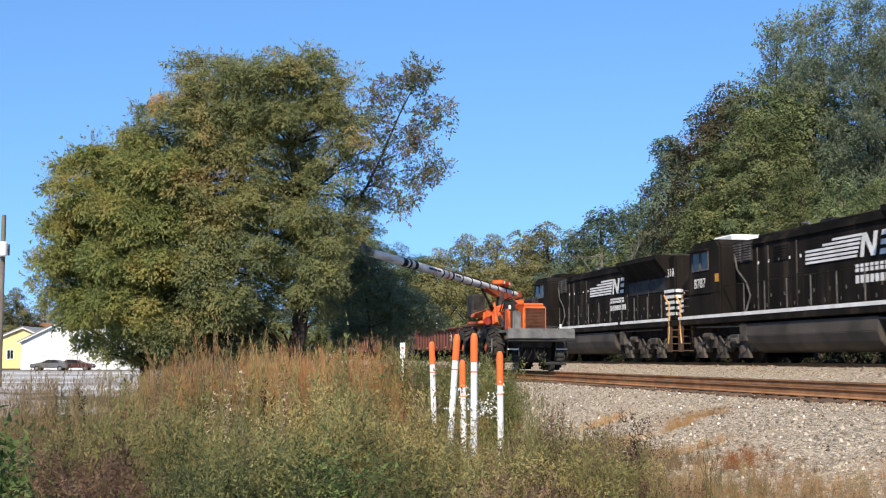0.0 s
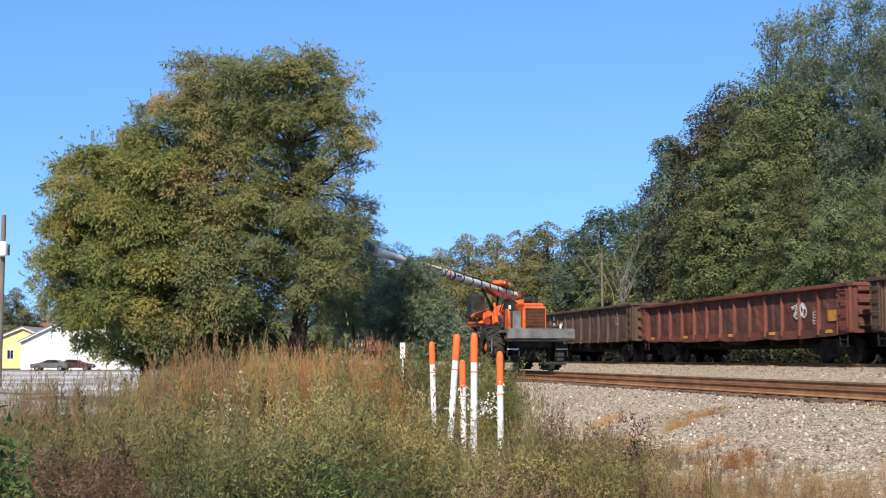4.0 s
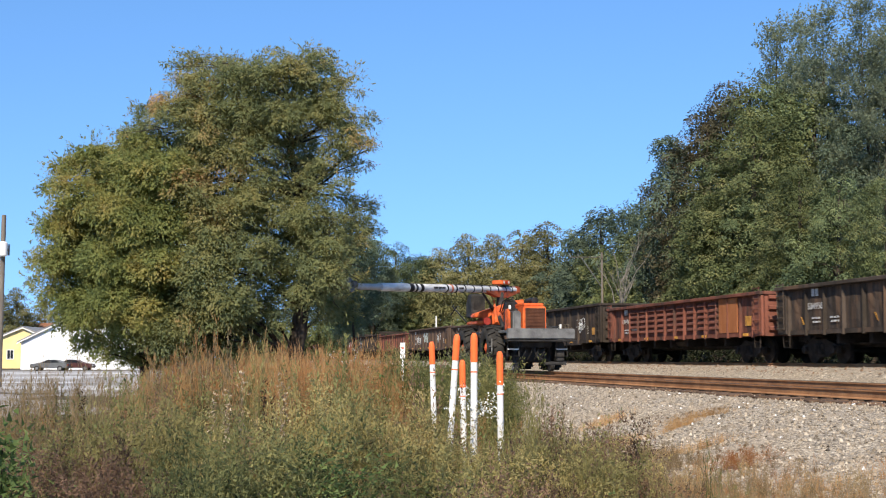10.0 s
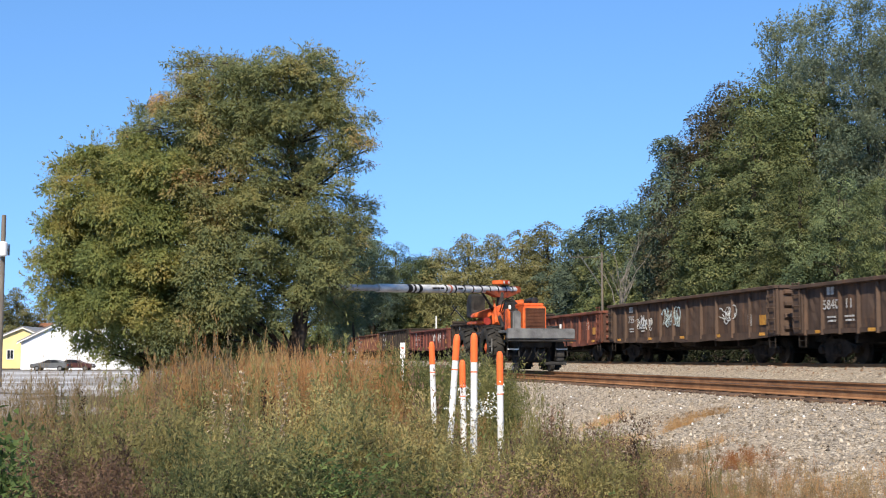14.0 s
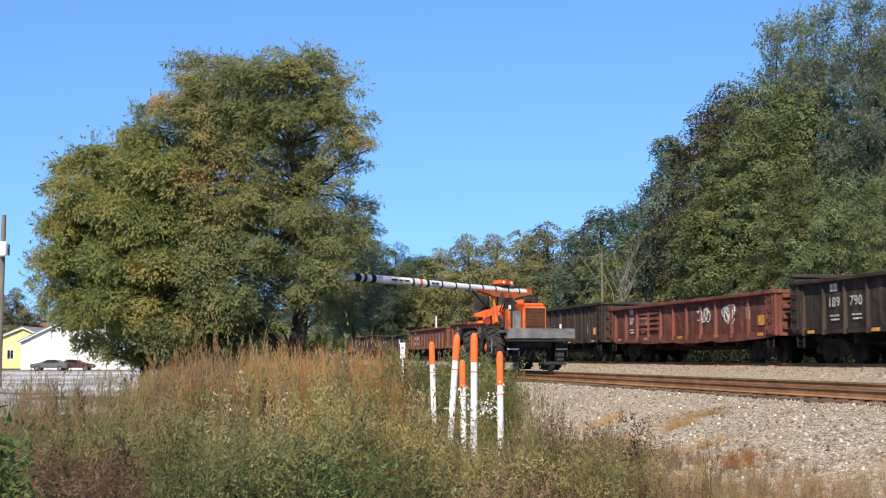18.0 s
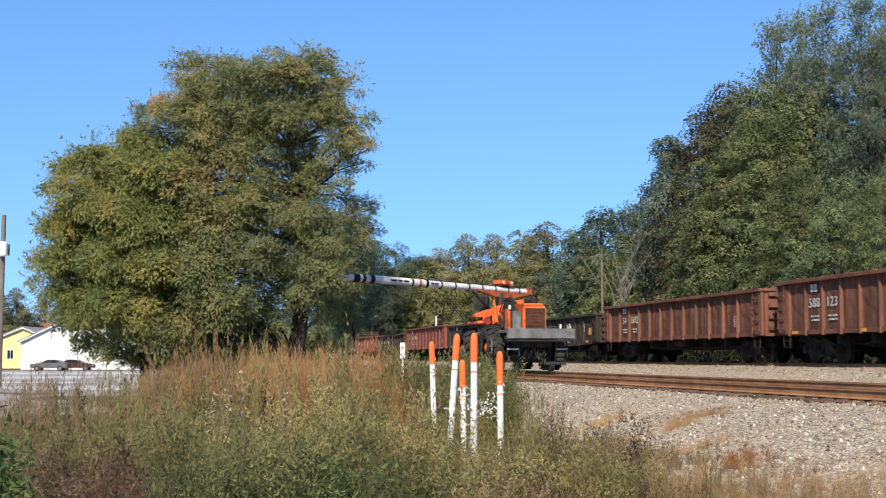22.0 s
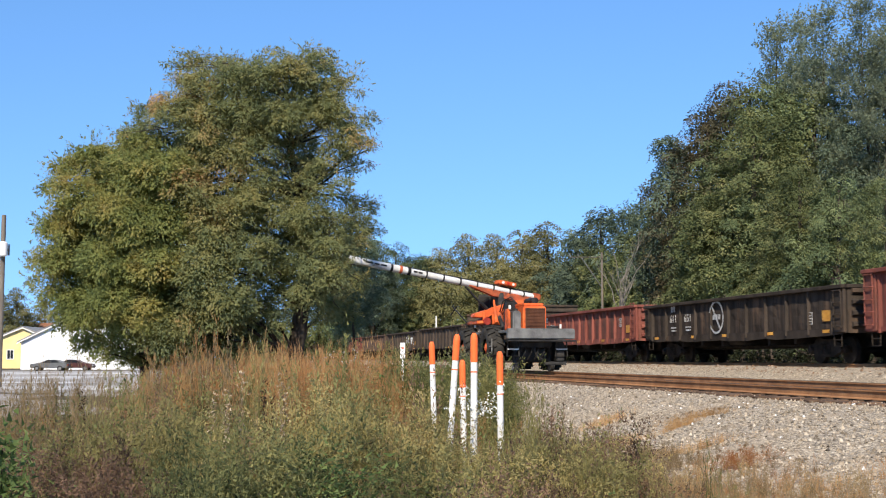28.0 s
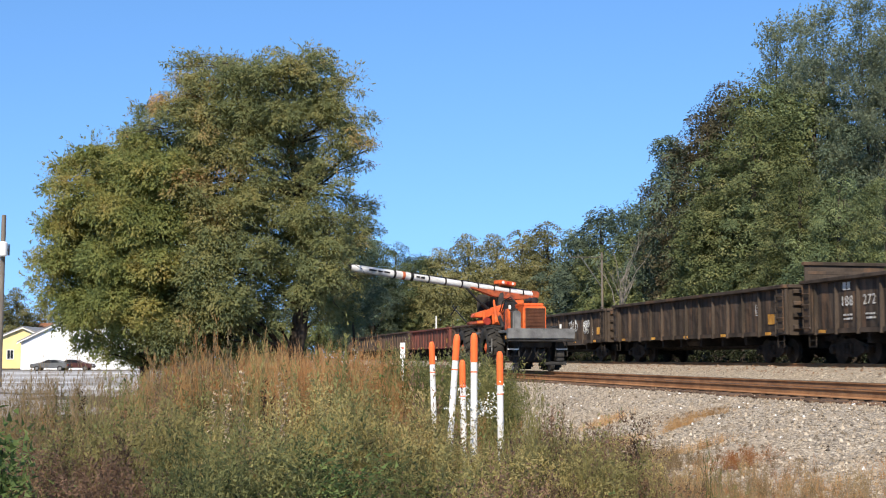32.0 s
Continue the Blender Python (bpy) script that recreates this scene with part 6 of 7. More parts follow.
# ---- marker posts ----
def marker_post(x, top, foot_x, width_far, orange_to, label):
    """A leaning post with an orange upper sleeve and a white lower tube."""
    px, pz = view(x, top, width_far)
    fx, _ = view(foot_x, 770, width_far)
    dz = pz - (1.6 + (634 - 770) / 2100 * width_far)
    lean = math.degrees(math.atan2(px - fx, dz))
    foot = px - math.tan(math.radians(lean)) * (pz + 0.1)
    hgt = (pz + 0.1) / math.cos(math.radians(lean))
    z_split = hgt - (orange_to - top) / 2100 * width_far
    t = thing("marker_post", label, "marker post", pose(foot, width_far, -0.1, 0, lean, 0), "orange and white marker posts")
    part("lower_tube", tube(bmesh.new(), [(0, 0, 0), (0, 0, z_split)], 0.043, 20), WHITE, t, smooth=False)
    part("upper_sleeve", tube(bmesh.new(), [(0, 0, z_split), (0, 0, hgt - 0.08), (0, 0, hgt - 0.03), (0, 0, hgt)], [0.047, 0.047, 0.04, 0.02], 20), POST_ORANGE, t, "bright orange plastic sleeve")
    part("collar", tube(bmesh.new(), [(0, 0, z_split - 0.13), (0, 0, z_split - 0.115)], 0.045, 20), POST_ORANGE, t)


marker_post(764, 605, 769, 18.5, 645, "slender white marker post with an orange top, among weeds")
marker_post(809, 592, 797, 15.8, 638, "leaning white marker post with an orange top, among weeds")
marker_post(818, 637, 820, 17.6, 686, "short white marker post with an orange top, among weeds")
marker_post(839, 590, 838, 15.0, 641, "tall white marker post with an orange top, among weeds")
marker_post(884, 622, 885, 16.2, 681, "white marker post with a long orange top, among weeds")
sx, sz = view(713, 607, 22.0)
stake = thing("sign_stake", "thin white wooden stake with a small white sign plate", "sign", pose(sx, 22.0, -0.1))
part("stake", bx(-0.018, 0.018, -0.012, 0.012, 0, sz + 0.08), WHITE, stake)
part("plate", bx(-0.045, 0.045, -0.024, -0.014, sz - 0.19, sz + 0.1, 0.004), WHITE, stake)
part("plate_mark", bx(-0.02, 0.02, -0.028, -0.0245, sz - 0.02, sz + 0.02), mat("faded_red", (0.5, 0.15, 0.1), (0.6, 0.2, 0.15), 5, 0.7), stake, "small faded red mark")

# ---- weeds ----
def blade(base, tip, w, bend):
    """Corners (2, 3, 3) of a bent grass blade."""
    base, tip = np.array(base, float), np.array(tip, float)
    mid = base * 0.45 + tip * 0.55 + np.array([0, 0, bend])
    u = np.cross(tip - base, [0.3, 0.2, 1.0])
    u /= np.linalg.norm(u) + 1e-6
    return [[base - u * w / 2, base + u * w / 2, mid], [mid - u * w * 0.45, mid + u * w * 0.45, tip]]


def leaf(at, d, l, w, r):
    d = np.array(d, float)
    d /= np.linalg.norm(d)
    u = np.cross(d, r.normal(size=3) * 0.5 + np.array([0, 0, 1]))
    u /= np.linalg.norm(u) + 1e-6
    at = np.array(at, float)
    return [[at + u * w / 2 + d * l * 0.2, at + d * l, at - u * w / 2]]


def make_tuft(r, n, spread):
    q = []
    for _ in range(n):
        a, o = r.uniform(0, 6.28), r.uniform(0.05, spread)
        h = r.uniform(0.5, 1.05)
        q += blade((r.normal() * 0.05, r.normal() * 0.05, 0), (math.cos(a) * o, math.sin(a) * o, h), r.uniform(0.005, 0.009), r.uniform(0.02, 0.12))
    return np.array(q)


def fan(r, stems, out, low, high):
    """Feet and tops of upright stems that fan out a little from one root."""
    a, o = r.uniform(0, 6.28, stems), out * np.sqrt(r.random(stems))
    c = np.stack([np.cos(a), np.sin(a), np.zeros(stems)], -1) * o[:, None]
    top = c + np.stack([r.normal(size=stems) * 0.03, r.normal(size=stems) * 0.03, r.uniform(low, high, stems)], -1)
    return c * 0.45, top


def make_forb(r, stems, leaves, plume):
    """A leafy weed: upright stems, narrow leaves up their length, denser and finer towards a soft tip."""
    q = []
    for foot, top in zip(*fan(r, stems, 0.26, 0.62, 1.06)):
        q += blade(foot, top, 0.007, 0.0)
        for i in range(leaves):
            t = 0.15 + 0.85 * (i + r.random()) / leaves
            b = i * 2.4 + r.uniform(-0.4, 0.4)
            q += leaf(foot + (top - foot) * t, (math.cos(b), math.sin(b), r.uniform(0.5, 1.6)), r.uniform(0.045, 0.085) * (1.15 - 0.5 * t), r.uniform(0.012, 0.020), r)
        for i in range(plume):
            b = r.uniform(0, 6.28)
            at = foot + (top - foot) * r.uniform(0.70, 1.03) + r.normal(size=3) * np.array([0.016, 0.016, 0.01])
            q += leaf(at, np.array([math.cos(b), math.sin(b), 2.0]), r.uniform(0.025, 0.05), r.uniform(0.008, 0.013), r)
    return np.array(q)


def make_bush(r, stems, leaves):
    """A low spreading weed with broader leaves."""
    q = []
    for foot, top in zip(*fan(r, stems, 0.5, 0.45, 0.95)):
        q += blade(foot, top, 0.008, 0.03)
        for i in range(leaves):
            t = 0.1 + 0.9 * (i + r.random()) / leaves
            b = i * 2.4 + r.uniform(-0.5, 0.5)
            q += leaf(foot + (top - foot) * t, (math.cos(b), math.sin(b), r.uniform(-0.3, 0.8)), r.uniform(0.035, 0.07), r.uniform(0.012, 0.024), r)
    return np.array(q)


def make_dome(r):
    """A rounded leafy bush: uneven heads of leaves round a few short stems."""
    heads = [(r.normal() * 0.20, r.normal() * 0.20, r.uniform(0.45, 0.82), r.uniform(0.13, 0.22)) for _ in range(6)] + [(r.normal() * 0.15, r.normal() * 0.15, r.uniform(0.15, 0.4), 0.26) for _ in range(3)]
    return fronds(r, heads, 95, 0.06, 9, 0.034, 0.012, droop=0.0, dome=0.4, deep=0.4, stray=0.3, bouquet=2, lean=1.2, core=0.9, puff=0.4, sprays=52, reach=0.22, rise=1.6)


def make_stalk(r):
    """A dry weed: upright stalks, each a narrow soft plume of ascending twigs and seeds."""
    q = []
    for foot, top in zip(*fan(r, 8, 0.20, 0.62, 1.06)):
        q += blade(foot, top, 0.006, 0.0)
        for k in range(27):
            t = r.uniform(0.30, 1.0)
            wide = 0.040 * (1.25 - t)
            at = foot + (top - foot) * t + np.array([r.normal() * wide, r.normal() * wide, 0.0])
            q += leaf(at, np.array([r.normal() * 0.35, r.normal() * 0.35, 1.3]), r.uniform(0.05, 0.11), r.uniform(0.005, 0.010), r)
    return np.array(q)


def make_rosette(r):
    q = []
    for k in range(26):
        a = r.uniform(0, 6.28)
        z = r.uniform(0.0, 0.8)
        q += leaf((r.normal() * 0.07, r.normal() * 0.07, z), (math.cos(a), math.sin(a), r.uniform(-0.1, 0.8)), r.uniform(0.05, 0.10), r.uniform(0.018, 0.032), r)
    return np.array(q)


def wedge(r, n, near, far, power):
    """Places in the field of weeds, closer together towards the camera."""
    y = near * (far / near) ** (r.random(n) ** power)
    x = r.uniform(-1, 1, n) * (0.39 * y + 0.8)
    return x, y


def strew(name, label, shapes, x, y, height, material, seed):
    r = np.random.default_rng(seed)
    out = []
    d, s = x * CT + y * ST, y * CT - x * ST
    z = np.where(d > 5.7, np.maximum(ground_z(x, y), ballast_z(s, d, x, y)), ground_z(x, y))
    which = r.integers(0, len(shapes), len(x))
    for k, sh in enumerate(shapes):
        m = which == k
        n = m.sum()
        a = r.uniform(0, 6.28, n)
        ca, sa = np.cos(a)[:, None, None], np.sin(a)[:, None, None]
        h = (height[m] * r.uniform(0.55, 1.2, n))[:, None, None]
        wk = np.sqrt(h)
        X = (sh[None, ..., 0] * ca - sh[None, ..., 1] * sa) * wk + x[m][:, None, None]
        Y = (sh[None, ..., 0] * sa + sh[None, ..., 1] * ca) * wk + y[m][:, None, None]
        Z = sh[None, ..., 2] * h + z[m][:, None, None] - 0.02
        out.append(np.stack([X, Y, Z], -1).reshape(-1, 3, 3))
    q = np.concatenate(out)
    return tagged(part(name, leaf_mesh(name, q), material), label, "weeds", kind="stuff")


def weed_mat(name, colours, through_light=0.35, rough=0.75):
    """Weeds: a tone for each upright plant, and broad drifts."""
    return leaf_mat(name, colours, through_light + 0.12, rough, 0.93, 2.6, 0.8, 0.45)


# W_GREEN and W_OLIVE: tones widened to paint shaded gaps and lit leaves
W_GREEN = weed_mat("weed_green", [(0.0, (0.035, 0.043, 0.017)), (1.0, (0.569, 0.446, 0.194)), (0.35, (0.150, 0.163, 0.059)), (0.65, (0.278, 0.266, 0.097))])
# very dark leaf tones: the shade between the weeds, put into the colour
W_SHADE = weed_mat("shade_dark_leaves", [(0.0, (0.018, 0.019, 0.010)), (1.0, (0.083, 0.067, 0.037)), (0.5, (0.039, 0.039, 0.020))], 0.2)
W_OLIVE = weed_mat("weed_olive", [(0.0, (0.065, 0.064, 0.024)), (1.0, (0.577, 0.445, 0.189)), (0.5, (0.268, 0.237, 0.092))])
W_PURPLE = weed_mat("weed_brown", [(0.0, (0.039, 0.026, 0.019)), (1.0, (0.498, 0.304, 0.194)), (0.5, (0.181, 0.114, 0.076))], 0.25, 0.8)
W_TAN = weed_mat("dry_grass", [(0.0, (0.139, 0.091, 0.040)), (1.0, (0.425, 0.302, 0.137)), (0.5, (0.259, 0.173, 0.071))], 0.25, 0.8)
W_RED = weed_mat("dry_stalks", [(0.0, (0.223, 0.123, 0.057)), (1.0, (0.557, 0.377, 0.171)), (0.35, (0.402, 0.204, 0.085)), (0.7, (0.459, 0.287, 0.125))], 0.3, 0.85)
W_BROWNRED = weed_mat("withered_plumes", [(0.0, (0.121, 0.086, 0.047)), (1.0, (0.385, 0.303, 0.160)), (0.5, (0.238, 0.168, 0.089))], 0.25, 0.85)
W_BRIGHT = weed_mat("fresh_leaves", [(0.0, (0.067, 0.116, 0.033)), (1.0, (0.269, 0.308, 0.121)), (0.5, (0.146, 0.204, 0.066))], 0.35, 0.6)
W_DEEP = weed_mat("deep_green_weed", [(0.0, (0.026, 0.032, 0.013)), (1.0, (0.399, 0.364, 0.142)), (0.5, (0.130, 0.144, 0.058))])
W_RUST = weed_mat("rusty_weed", [(0.0, (0.208, 0.075, 0.027)), (1.0, (0.416, 0.200, 0.079))], 0.2, 0.85)
W_GOLD = weed_mat("golden_grass", [(0.0, (0.36, 0.20, 0.08)), (1.0, (0.62, 0.40, 0.19))], 0.25, 0.8)
rw = np.random.default_rng(77)
tufts = [make_tuft(rw, 20, 0.34) for _ in range(5)]
forbs = [make_forb(rw, 8, 20, 10) for _ in range(4)] + [make_bush(rw, 9, 22) for _ in range(4)]
stalks = [make_stalk(rw) for _ in range(5)]
rosettes = [make_rosette(rw) for _ in range(4)]


def side_of_track(x, y):
    return x * CT + y * ST


# the weeds grow in mounds, each of one kind, lower and darker between them
rm = np.random.default_rng(19)
MOUND_Y = 8.0 * (26.0 / 8.0) ** rm.random(330)
MOUND_X = rm.uniform(-1, 1, 330) * (0.39 * MOUND_Y + 0.8)
MOUND_H = rm.uniform(0.8, 1.3, 330)


def mound(x, y):
    """Which mound a place belongs to, and how far the weeds there reach up to its full height."""
    d = np.hypot(x[:, None] - MOUND_X, (y[:, None] - MOUND_Y) * 0.8) / np.interp(MOUND_Y, [8, 14, 26], [0.32, 0.5, 0.85])
    k = np.argmin(d, 1)
    rise_ = MOUND_H[k] * np.clip(1.12 - 0.55 * np.min(d, 1) ** 2, 0.42, 1.12)
    return k, 1 + (rise_ - 1) * np.interp(y, [17, 24], [1.0, 0.0])


def tall(x, y):
    """How tall weeds grow: knee-high at the camera, chest-high further on, low towards the parking lot and the ballast."""
    b = x / y * 2100 + 784
    h = np.interp(y, [6, 10, 15, 20, 26, 45], [0.62, 0.82, 1.02, 1.22, 1.46, 1.58])
    lot_side = np.clip(1.42 - 0.040 * y, 0.10, 0.9)
    t = np.clip((b - 190) / 80, 0, 1)
    h = h * t + np.minimum(h, lot_side) * (1 - t)
    h = h * np.interp(b, [690, 745], [1.0, 0.92])
    h = h * (1 + 0.40 * hills(x, y, 1.0, 1.1, 91) + 0.30 * hills(x, y, 1.0, 3.0, 92))
    return h * np.interp(side_of_track(x, y), [3.6, 5.4], [1.0, 0.42]) * mound(x, y)[1]


def keep(x, y, edge, r):
    d = side_of_track(x, y)
    return (d < edge + r.normal(size=len(x)) * 0.35) & ~((x < -9.7) & (y > 32))


# bushy clumps: each a dome of plants of one kind, with darker gaps between
cx, cy = wedge(rw, 680, 8.3, 40.0, 0.9)
b = cx / cy * 2100 + 784
kind_of = rw.normal(size=len(cx)) * 0.55 + hills(cx, cy, 1.0, 0.7, 93) * 0.8 - np.where((cy > 15) & (b < 700), 0.25, 0.0) - np.where((b < 230) & (cy < 17), 0.75, 0.0) + np.where((b > 560) & (b < 800) & (cy < 16), 0.35, 0.0) - np.where((b >= 800) & (cy < 18), 0.35, 0.0)
kind_of = np.where((b > 230) & (cy > 13) & (kind_of < -0.55), kind_of * 0.85, kind_of)
kind_of = np.where((b >= 800) & (cy < 18), np.maximum(kind_of, -0.4), kind_of)
of_mound = mound(cx, cy)[0]
first = np.full(len(MOUND_X), np.nan)
for k in range(len(cx)):            # the first clump of a mound gives all of it its kind
    if np.isnan(first[of_mound[k]]):
        first[of_mound[k]] = kind_of[k]
kind_of = np.where(cy < 19, 1.25 * first[of_mound] + 0.08, kind_of)
big = rw.uniform(0.75, 1.25, len(cx))
wide = rw.uniform(0.16, 0.42, len(cx)) * np.interp(cy, [7, 30], [0.8, 1.6])
plants = (rw.uniform(4, 10, len(cx)) * wide / 0.3).astype(int)
own = np.repeat(np.arange(len(cx)), plants)
ox, oy = rw.normal(size=len(own)), rw.normal(size=len(own))
x, y = cx[own] + ox * wide[own], cy[own] + oy * wide[own]
high = tall(x, y) * big[own] * np.clip(1.08 - 0.22 * (ox ** 2 + oy ** 2), 0.35, 1.1)
m = keep(x, y, 4.7, rw)
for nm, lab, mt, lo, hi in (("green_weeds", "grey-green leafy weeds in bushy clumps", W_GREEN, 0.1, 9),
                            ("olive_weeds", "feathery yellowish olive goldenrod clumps", W_OLIVE, -0.42, 0.1),
                            ("brown_weeds", "dark brownish withered bushy weeds", W_PURPLE, -9, -0.42)):
    for tone in range(5):
        p = m & (kind_of[own] > lo) & (kind_of[own] <= hi) & (of_mound[own] % 5 == tone)
        strew(nm, lab, forbs, x[p], y[p], high[p], mt, 51 + len(nm) + tone)
x, y = rw.normal(size=26) * 0.32 + 1.75, rw.normal(size=26) * 0.35 + 14.8
strew("brown_weeds", "dull green-brown bushy weeds beside the ballast", forbs, x, y, np.full(26, 0.62), W_PURPLE, 59)
x2, y2 = rw.normal(size=40) * 0.3 + 2.2, rw.normal(size=40) * 0.35 + 15.2
strew("withered_weeds", "brown withered bushy weeds at the edge of the ballast", forbs[4:] + stalks[:2], x2, y2, np.full(40, 0.5), W_BROWNRED, 76)
strew("olive_weeds", "feathery olive weeds beside the ballast", forbs, x - 0.35, y - 0.8, np.full(26, 0.72), W_OLIVE, 60)
x, y = wedge(rw, 3800, 6.5, 46.0, 0.8)
m = keep(x, y, 6.4, rw) & (rw.random(len(x)) < np.interp(y, [14, 18, 23], [0.0, 0.25, 1.0]))
strew("dry_grass", "tufts of dry tan grass among the weeds", tufts, x[m], y[m], tall(x, y)[m] * 0.78, W_TAN, 52)
x, y = wedge(rw, 4300, 7.0, 46.0, 0.6)
b = x / y * 2100 + 784
m = keep(x, y, 5.6, rw) & (rw.random(len(x)) < np.interp(b, [0, 220, 300, 690, 760, 1568], [0.35, 0.45, 1.0, 1.0, 0.35, 0.5]) * np.where(y > 16.5, 1.0, np.where((hills(x, y, 1.0, 0.9, 97) > 0.3) & (y > 13), 0.45, 0.0)))
strew("dry_stalks", "tall reddish-brown dry weeds with soft seed plumes", stalks, x[m], y[m], tall(x, y)[m] * 0.92, W_RED, 53)
x, y = wedge(rw, 520, 9.5, 21.0, 0.9)
m = keep(x, y, 4.6, rw)
x, y = x[m], y[m]
near_plume = hills(x, y, 1.0, 1.4, 98) > 0
strew("goldenrod_plumes", "soft olive goldenrod plumes standing out of the weeds", stalks, x[near_plume], y[near_plume], tall(x, y)[near_plume] * 1.1, W_OLIVE, 71)
strew("withered_plumes", "brown withered plumes standing out of the weeds", stalks, x[~near_plume], y[~near_plume], tall(x, y)[~near_plume] * 0.9, W_BROWNRED, 72)
# rounded leafy bushes that stand out of the field
big_bush = [make_dome(rw) for _ in range(5)]
x, y = wedge(rw, 130, 8.8, 19.0, 0.9)
m = keep(x, y, 4.0, rw)
x, y = x[m], y[m]
kind_b = rw.random(len(x))
for nm, lab, mt, lo, hi in (("green_bushes", "grey-green leafy bushes among the weeds", W_GREEN, 0.0, 0.4), ("olive_bushes", "yellowish olive leafy bushes among the weeds", W_OLIVE, 0.4, 0.68),
                            ("brown_bushes", "dull brown withered bushes among the weeds", W_PURPLE, 0.68, 0.88), ("fresh_bushes", "fresh green leafy bushes among the weeds", W_BRIGHT, 0.88, 1.0)):
    p = (kind_b >= lo) & (kind_b < hi)
    strew(nm, lab, big_bush, x[p], y[p], tall(x, y)[p] * 0.98, mt, 80 + len(nm))
# the bushes that stand out along the near edge of the field: bearing, top, distance, spread and plants
near_bush = [make_dome(rw) for _ in range(4)] + forbs[4:6]
leafy = [make_rosette(rw) for _ in range(5)]
NEAR_BUSHES = (("dark_bushes", "dark grey-green leafy bushes in the near weeds", W_DEEP, near_bush, ((440, 785, 9.4, 0.24, 11), (375, 812, 9.0, 0.2, 8), (690, 800, 9.6, 0.2, 6), (505, 812, 8.9, 0.16, 7), (860, 815, 9.6, 0.18, 5))),
               ("olive_bushes", "bright olive feathery bushes in the near weeds", W_OLIVE, near_bush + forbs[:2], ((225, 742, 11.0, 0.28, 14), (300, 735, 11.8, 0.3, 14), (560, 735, 12.0, 0.3, 12), (640, 715, 13.0, 0.35, 12), (950, 785, 11.0, 0.3, 14), (1030, 800, 10.8, 0.25, 12), (740, 745, 12.0, 0.25, 10))),
               ("brown_bushes", "dull brown withered bushes in the near weeds", W_PURPLE, near_bush, ((70, 775, 10.4, 0.25, 9), (130, 800, 9.8, 0.25, 9), (185, 830, 9.2, 0.2, 7), (1085, 765, 13.4, 0.3, 10), (1120, 800, 12.0, 0.22, 8), (905, 815, 9.6, 0.2, 7))),
               ("fresh_leaves", "fresh bright green leafy plants in the near weeds", W_BRIGHT, leafy, ((575, 765, 9.6, 0.15, 34), (610, 790, 9.2, 0.15, 34), (560, 820, 8.9, 0.14, 24), (760, 835, 9.0, 0.16, 14), (840, 835, 9.2, 0.16, 12), (12, 770, 9.3, 0.12, 40), (640, 725, 13.0, 0.2, 12), (1215, 850, 10.5, 0.12, 10), (1245, 858, 10.3, 0.10, 8))))
for nm, lab, mt, shapes, spots in NEAR_BUSHES:
    for k, (bx_, top, far, spread, n) in enumerate(spots):
        px, pz = view(bx_, top, far)
        strew(nm, lab, shapes, px + rw.normal(size=n) * spread, far + rw.normal(size=n) * spread * 1.3, np.full(n, max(pz, 0.22)) * rw.uniform(0.95, 1.2, n), mt, 200 + k)
# the leafy bushes between the posts and the track
x, y = rw.uniform(-0.045, 0.055, 210), rw.uniform(20.0, 26.5, 210)
x = x * y
high = np.interp(x / y, [-0.045, 0.04, 0.055], [1.62, 1.6, 1.2]) * rw.uniform(0.8, 1.15, 210)
strew("green_bushes", "dull green leafy bushes between the posts and the track", forbs[4:] + big_bush, x[:170], y[:170], high[:170], W_GREEN, 73)
strew("green_bushes", "olive leafy bushes between the posts and the track", forbs, x[170:], y[170:], high[170:], W_OLIVE, 74)
# the dry band before the big tree
x, y = rw.uniform(-0.165, -0.03, 420), rw.uniform(20.0, 28.0, 420)
x = x * y
strew("dry_stalks", "tall tan and orange dry weeds before the big tree", stalks, x, y, np.interp(x / y, [-0.165, -0.12, -0.05, -0.03], [1.35, 1.6, 1.62, 1.4]) * (1 + 0.22 * hills(x, y, 1.0, 1.3, 96)), W_RED, 77)
# single tall stalks before the parking lot
x, y = rw.uniform(-10.5, -5.0, 170), rw.uniform(15, 27, 170)
m = (x / y * 2100 + 784 < 300) & (x / y * 2100 + 784 > -40)
strew("lone_stalks", "scattered tall reddish dry stalks before the parking lot", stalks, x[m], y[m], np.interp(y[m], [16, 27], [1.35, 1.35]), W_BROWNRED, 57)
# leaves added under the weeds, coloured near black to stand in for shade
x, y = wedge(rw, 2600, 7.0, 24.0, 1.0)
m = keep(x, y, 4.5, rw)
strew("old_leaves", "low leaves coloured dark as shade between the weeds", [make_bush(rw, 6, 10) for _ in range(4)], x[m], y[m], tall(x, y)[m] * np.interp(y, [8, 14, 24], [0.72, 0.5, 0.35])[m], W_SHADE, 75)
x, y = wedge(rw, 2300, 8.5, 20.0, 1.0)
b = x / y * 2100 + 784
m = keep(x, y, 4.4, rw) & (hills(x, y, 1.0, 0.8, 95) + np.where((b > 560) & (b < 780) & (y < 14), 0.5, 0.0) > 0.25)
strew("low_leaves", "fresh green broad leaves low in the weeds", rosettes, x[m], y[m], tall(x, y)[m] * 0.85, W_BRIGHT, 54)
x, y = rw.uniform(-0.5, 1.2, 70), rw.uniform(13.6, 14.7, 70)
strew("green_weeds", "grey-green leafy weeds round the feet of the marker posts", forbs, x[:40], y[:40], np.full(40, 0.8), W_GREEN, 58)
strew("olive_weeds", "feathery olive weeds round the feet of the marker posts", forbs, x[40:], y[40:], np.full(30, 0.76), W_OLIVE, 56)


